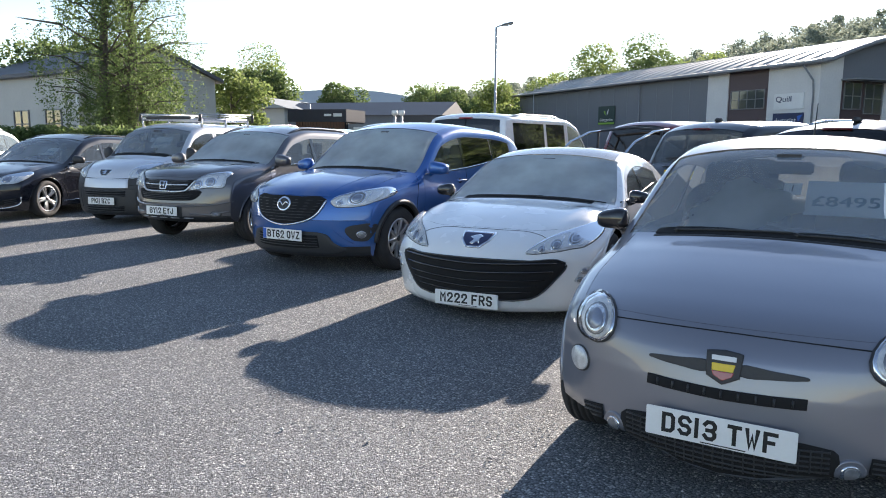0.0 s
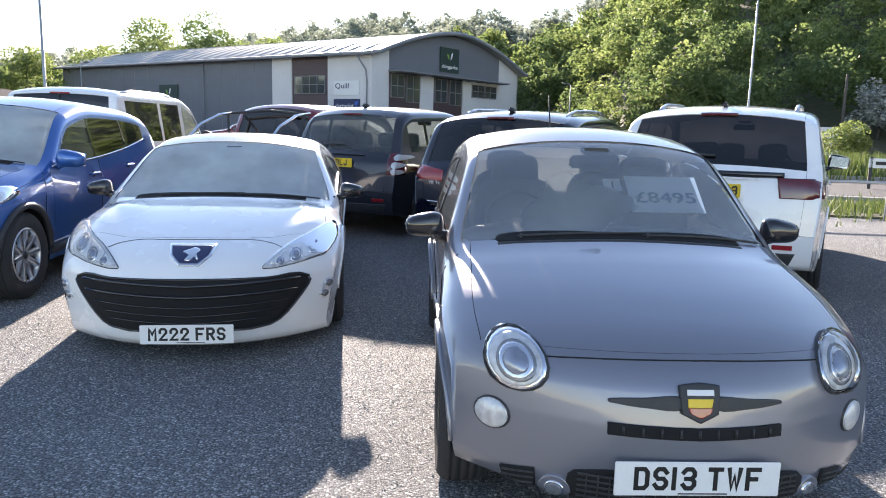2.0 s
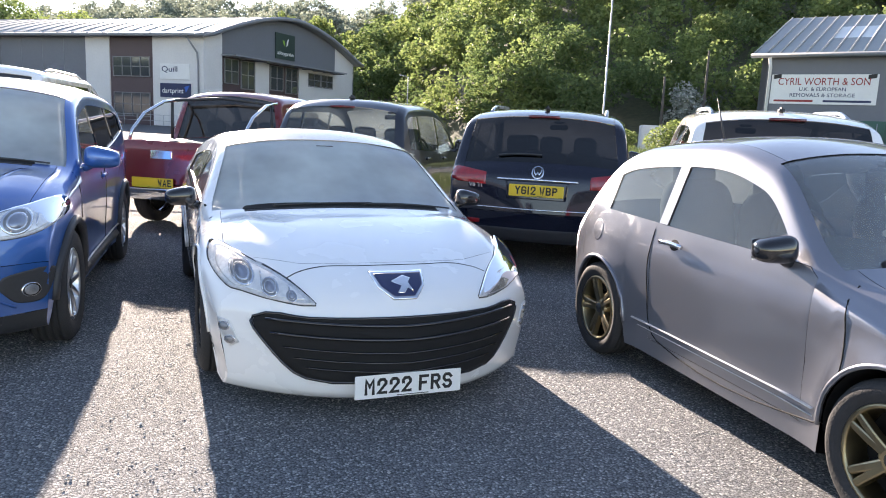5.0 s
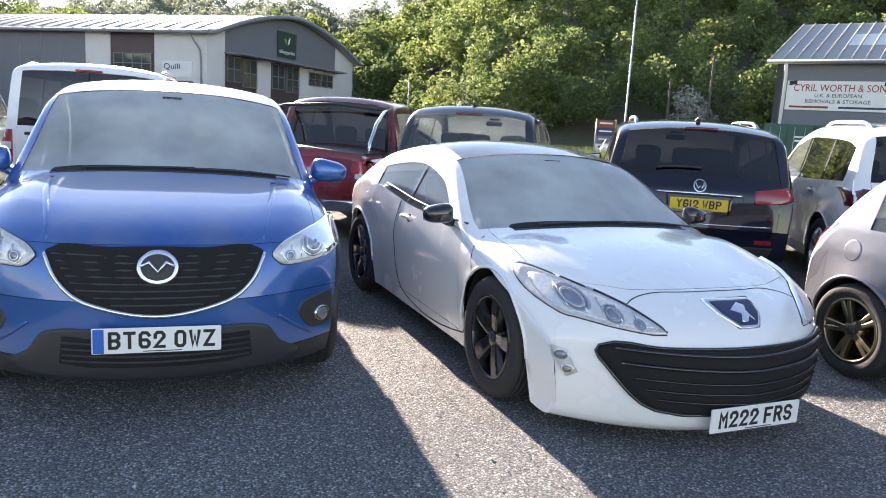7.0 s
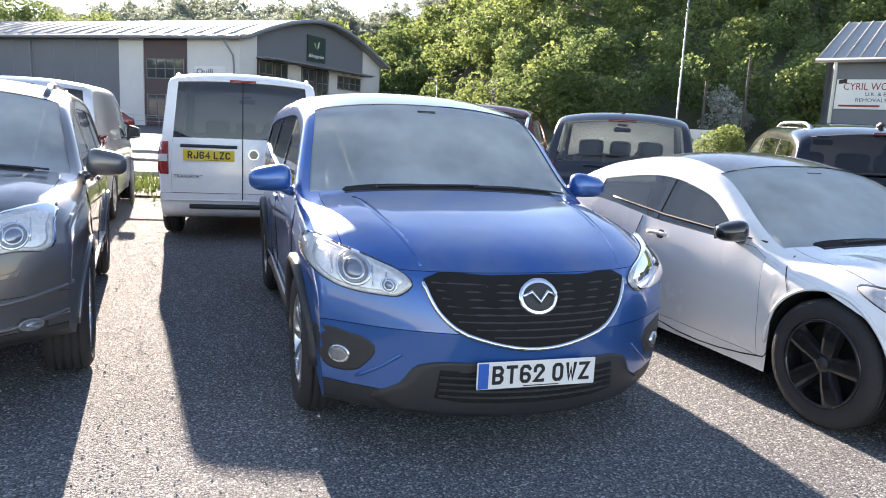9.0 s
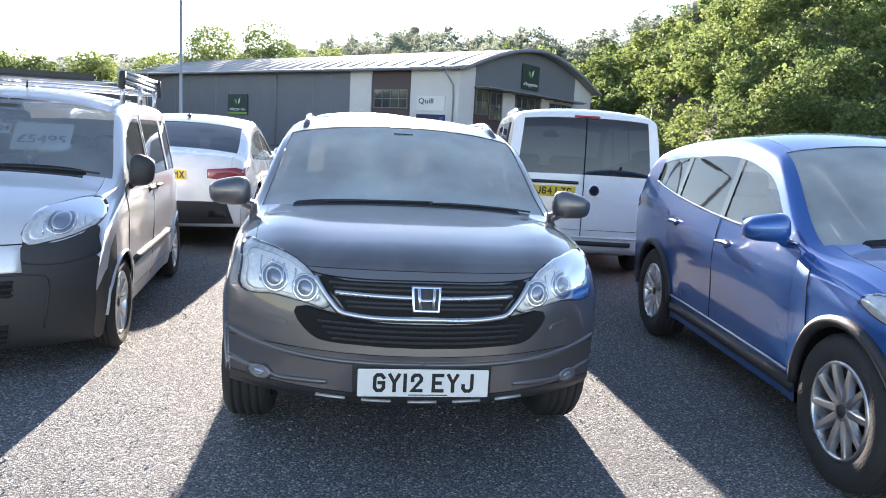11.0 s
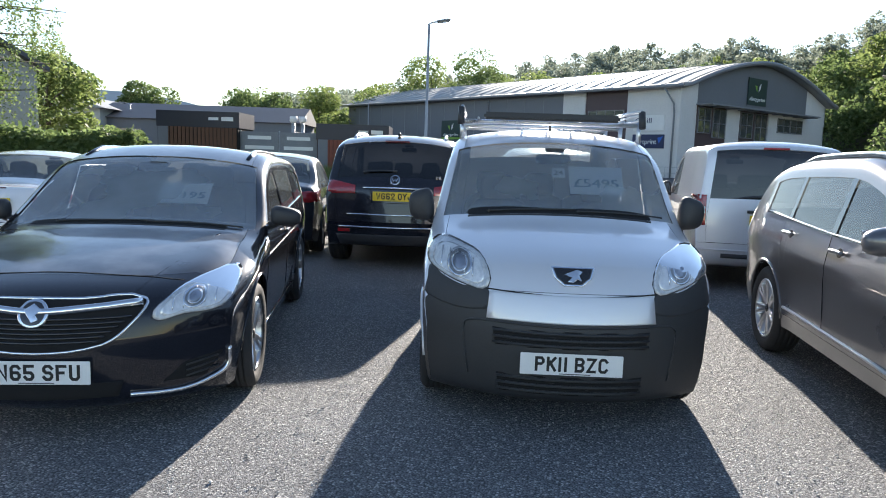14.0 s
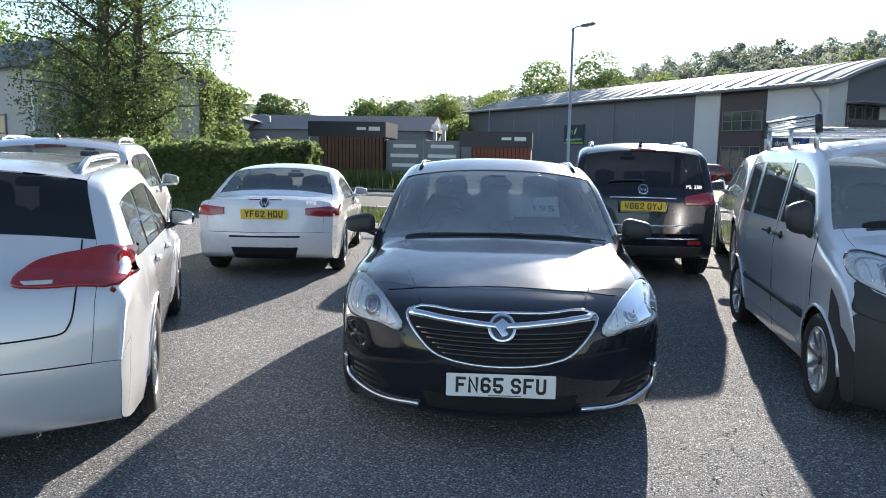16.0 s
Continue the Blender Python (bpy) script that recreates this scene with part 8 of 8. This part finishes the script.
def kiosks():
    """Timber-clad cabins with dark bands, and a run of grey banner panels."""
    ax = Vector((0.98, 0.2, 0)).normalized()
    M = Matrix.Translation((-20.0, 31.7, 0)) @ Matrix.Rotation(math.atan2(ax.y, ax.x), 4, "Z")
    for x0, w, h, m, lab in ((-4.1, 4.1, 3.32, TIMBER, "brown timber cabin with a black top band"), (4.0, 3.6, 2.9, RED_CLAD, "rust red cabin with a black top band")):
        r = tagged(new("display_cabin"), lab, "cabin", "display cabins")
        r.matrix_world = M @ Matrix.Translation((x0, 0, 0))
        block("body", (w, 3.0, h - 0.8), (w / 2, 1.5, (h - 0.8) / 2), VOID, r, bevel=0)
        for k in range(int(w / 0.2)):
            block("board", (0.17, 0.05, h - 0.8), (0.12 + 0.2 * k, -0.02, (h - 0.8) / 2), m, r, bevel=0.01)
        band = block("top_band", (w + 0.1, 3.1, 0.8), (w / 2, 1.5, h - 0.4), GLOSS_NAVY, r, bevel=0.01)
        block("band_mark", (0.5, 0.01, 0.14), (w - 1.25, -0.065, h - 0.36), WHITE_PAINT, band, bevel=0)
        block("band_mark", (0.6, 0.01, 0.2), (w - 0.55, -0.065, h - 0.36), WHITE_PAINT, band, bevel=0)
        block("corner_panel", (0.5, 0.06, h - 0.8), (0.3, -0.06, (h - 0.8) / 2), CLAD, r, bevel=0)
    fence = tagged(new("banner_fence"), "grey banner panels between two cabins", "fence")
    fence.matrix_world = M
    for k in range(2):
        p = block("banner", (1.95, 0.05, 2.2), (1.0 + 2.0 * k, 0.3, 1.3), BANNER, fence, bevel=0.005)
        for z, ww in ((2.1, 1.2), (1.6, 1.5), (1.1, 1.3), (0.6, 1.5)):
            block("lettering_bar", (ww, 0.01, 0.18), (1.0 + 2.0 * k, 0.27, z), WHITE_PAINT, p, bevel=0)
    for x in (0.02, 2.0, 3.96):
        bar("post", [(x, 0.36, 0), (x, 0.36, 2.45)], 0.04, STEEL, fence, 6)
    for x in (1.2, 1.7):
        c = tagged(new("roof_cowl"), "small pale roof vent above the banners", "vent", "vents")
        c.matrix_world = M @ Matrix.Translation((x + 1, 3, 0))
        bar("pipe", [(0, 0, 0), (0, 0, 3.0)], 0.1, STEEL, c, 8)
        bar("cap", [(0, 0, 3.0), (0, 0, 3.1), (0, 0, 3.35)], (0.1, 0.22, 0.2), WHITE_PAINT, c, 10)


RED_CLAD = mat("rust_red_boards", (0.22, 0.065, 0.04), 0.7, vary=0.2, scale=2)
GLOSS_NAVY = mat("dark_band", (0.012, 0.014, 0.03), 0.4)
BANNER = mat("grey_banner", (0.20, 0.21, 0.23), 0.6, vary=0.2, scale=1.5)
kiosks()


def lamp_post(x, y, h, turn, label, k=1.0):
    r = tagged(new("street_lamp"), label, "street lamp", "street lamps")
    r.matrix_world = pose(x, y, 0, 0, 0, turn)
    bar("pole", [(0, 0, -0.1), (0, 0, 1.2), (0, 0, 1.25), (0, 0, h)], (0.11 * k, 0.11 * k, 0.085 * k, 0.06 * k), STEEL, r, 10)
    bar("arm", [(0, 0, h - 0.02), (0.15, 0, h + 0.06), (0.5, 0, h + 0.12)], 0.035, STEEL, r, 8)
    bm = box(bmesh.new(), (0.75, 0.28, 0.12), (0.75, 0, h + 0.15), (0, -9, 0), 0.045)
    hd = part("lamp_head", bm, PIPE, r)
    block("lamp_glass", (0.5, 0.2, 0.03), (0.78, 0, h + 0.085), WHITE_LENS, hd, (0, -9, 0), 0.01)


lamp_post(-10.9, 34.7, 8.2, 0, "tall grey street lamp beside the road")
lamp_post(23.3, 25.9, 12.5, 200, "tall grey street lamp beside the storage unit", 0.55)
lamp_post(-34, 100, 9, 0, "far grey street lamp behind the unit")
lamp_post(30, 82, 7, 180, "far grey street lamp beside the unit's end")
lamp_post(-44, 58, 5.2, 180, "small street lamp near the grey shed")
for x, y, h in ((48, 49.5, 9), (44, 50, 6.5)):
    p = tagged(bar("utility_pole", [(x, y, -0.1), (x, y, h * 0.5), (x, y, h)], (0.14, 0.12, 0.09), BARK), "weathered wooden utility pole before the wood", "pole")

# low rail along the lot's edge
for a, b in (((-11.5, 11.2), (-2.0, 9.7)), ((0.5, 9.3), (20, 5.2))):
    r = tagged(new("knee_rail"), "low galvanised rail along the lot's edge", "fence", "knee rails")
    n = int(math.dist(a, b) / 2.0)
    for k in range(n + 1):
        x, y = a[0] + (b[0] - a[0]) * k / n, a[1] + (b[1] - a[1]) * k / n
        bar("post", [(x, y, -0.1), (x, y, 0.72)], 0.035, STEEL, r, 6)
    bar("rail", [(*a, 0.68), (*b, 0.68)], 0.03, STEEL, r, 6)

# street name plate and notice board across the road
r = tagged(new("street_name_plate"), "white street name plate on two short posts", "sign")
r.matrix_world = pose(21.5, 13.6, 0, 0, 0, -25)
block("plate", (1.5, 0.03, 0.28), (0, 0, 0.75), WHITE_PAINT, r)
for w, x in ((0.55, -0.3), (0.4, 0.3)):
    block("lettering_bar", (w, 0.008, 0.1), (x, -0.02, 0.75), INK, r, bevel=0)
for x in (-0.68, 0.68):
    block("post", (0.09, 0.09, 0.95), (x, 0.03, 0.45), PLASTIC, r)
r = tagged(new("notice_board"), "tall site notice board in red, blue and white", "sign")
r.matrix_world = pose(28.65, 35.8, 0, 0, 0, -30)
for k, m in enumerate((WHITE_PAINT, CLAD, NAVY, RED_CLAD)):
    pn = block("panel", (1.15, 0.06, 0.48), (0, 0, 0.66 + 0.5 * k), m, r)
    block("lettering_bar", (0.8, 0.01, 0.09), (0, -0.036, 0.70 + 0.5 * k), NAVY if k == 0 else WHITE_PAINT, pn, bevel=0)
for x in (-0.6, 0.6):
    bar("post", [(x, 0, -0.1), (x, 0, 2.45)], 0.045, STEEL, r, 8)
r = tagged(part("white_tank", box(bmesh.new(), (3, 2.2, 2.2), (0, 0, 1.1), (0, 0, 0), 0.08), WHITE_PAINT, None, smooth=False), "white cabin at the foot of the wood", "cabin")
r.matrix_world = pose(41, 46, 0, 0, 0, -30)

# parked car far off by the unit
s = spec(4.3, 0.87, [(0, 0.5), (0.03, 0.62), (0.12, 0.74), (0.4, 0.84), (1.2, 0.96), (2.0, 1.38), (2.5, 1.45), (3.3, 1.42), (3.95, 1.05), (4.22, 0.9), (4.3, 0.55)],
         [(0, 0.7), (1.2, 0.9), (2.6, 0.93), (4.3, 0.96)], (1.2, 2.0), (0.85, 3.4), 0.31, RED, panes=((1.5, 2.4), (2.46, 3.3)), doors=((1.3, 2.43), (2.43, 3.3)), rear=(3.35, 3.9))
far_car = Car("far_red_car", "small dark red hatchback parked by the industrial unit", (-6.4, 52), 70, False, s)
far_car.mirrors(1.5, 0.98)
s2 = dict(s, paint=SILVER)
far_car = Car("far_silver_car", "small silver hatchback parked across the road", (27.5, 33), 40, False, s2)
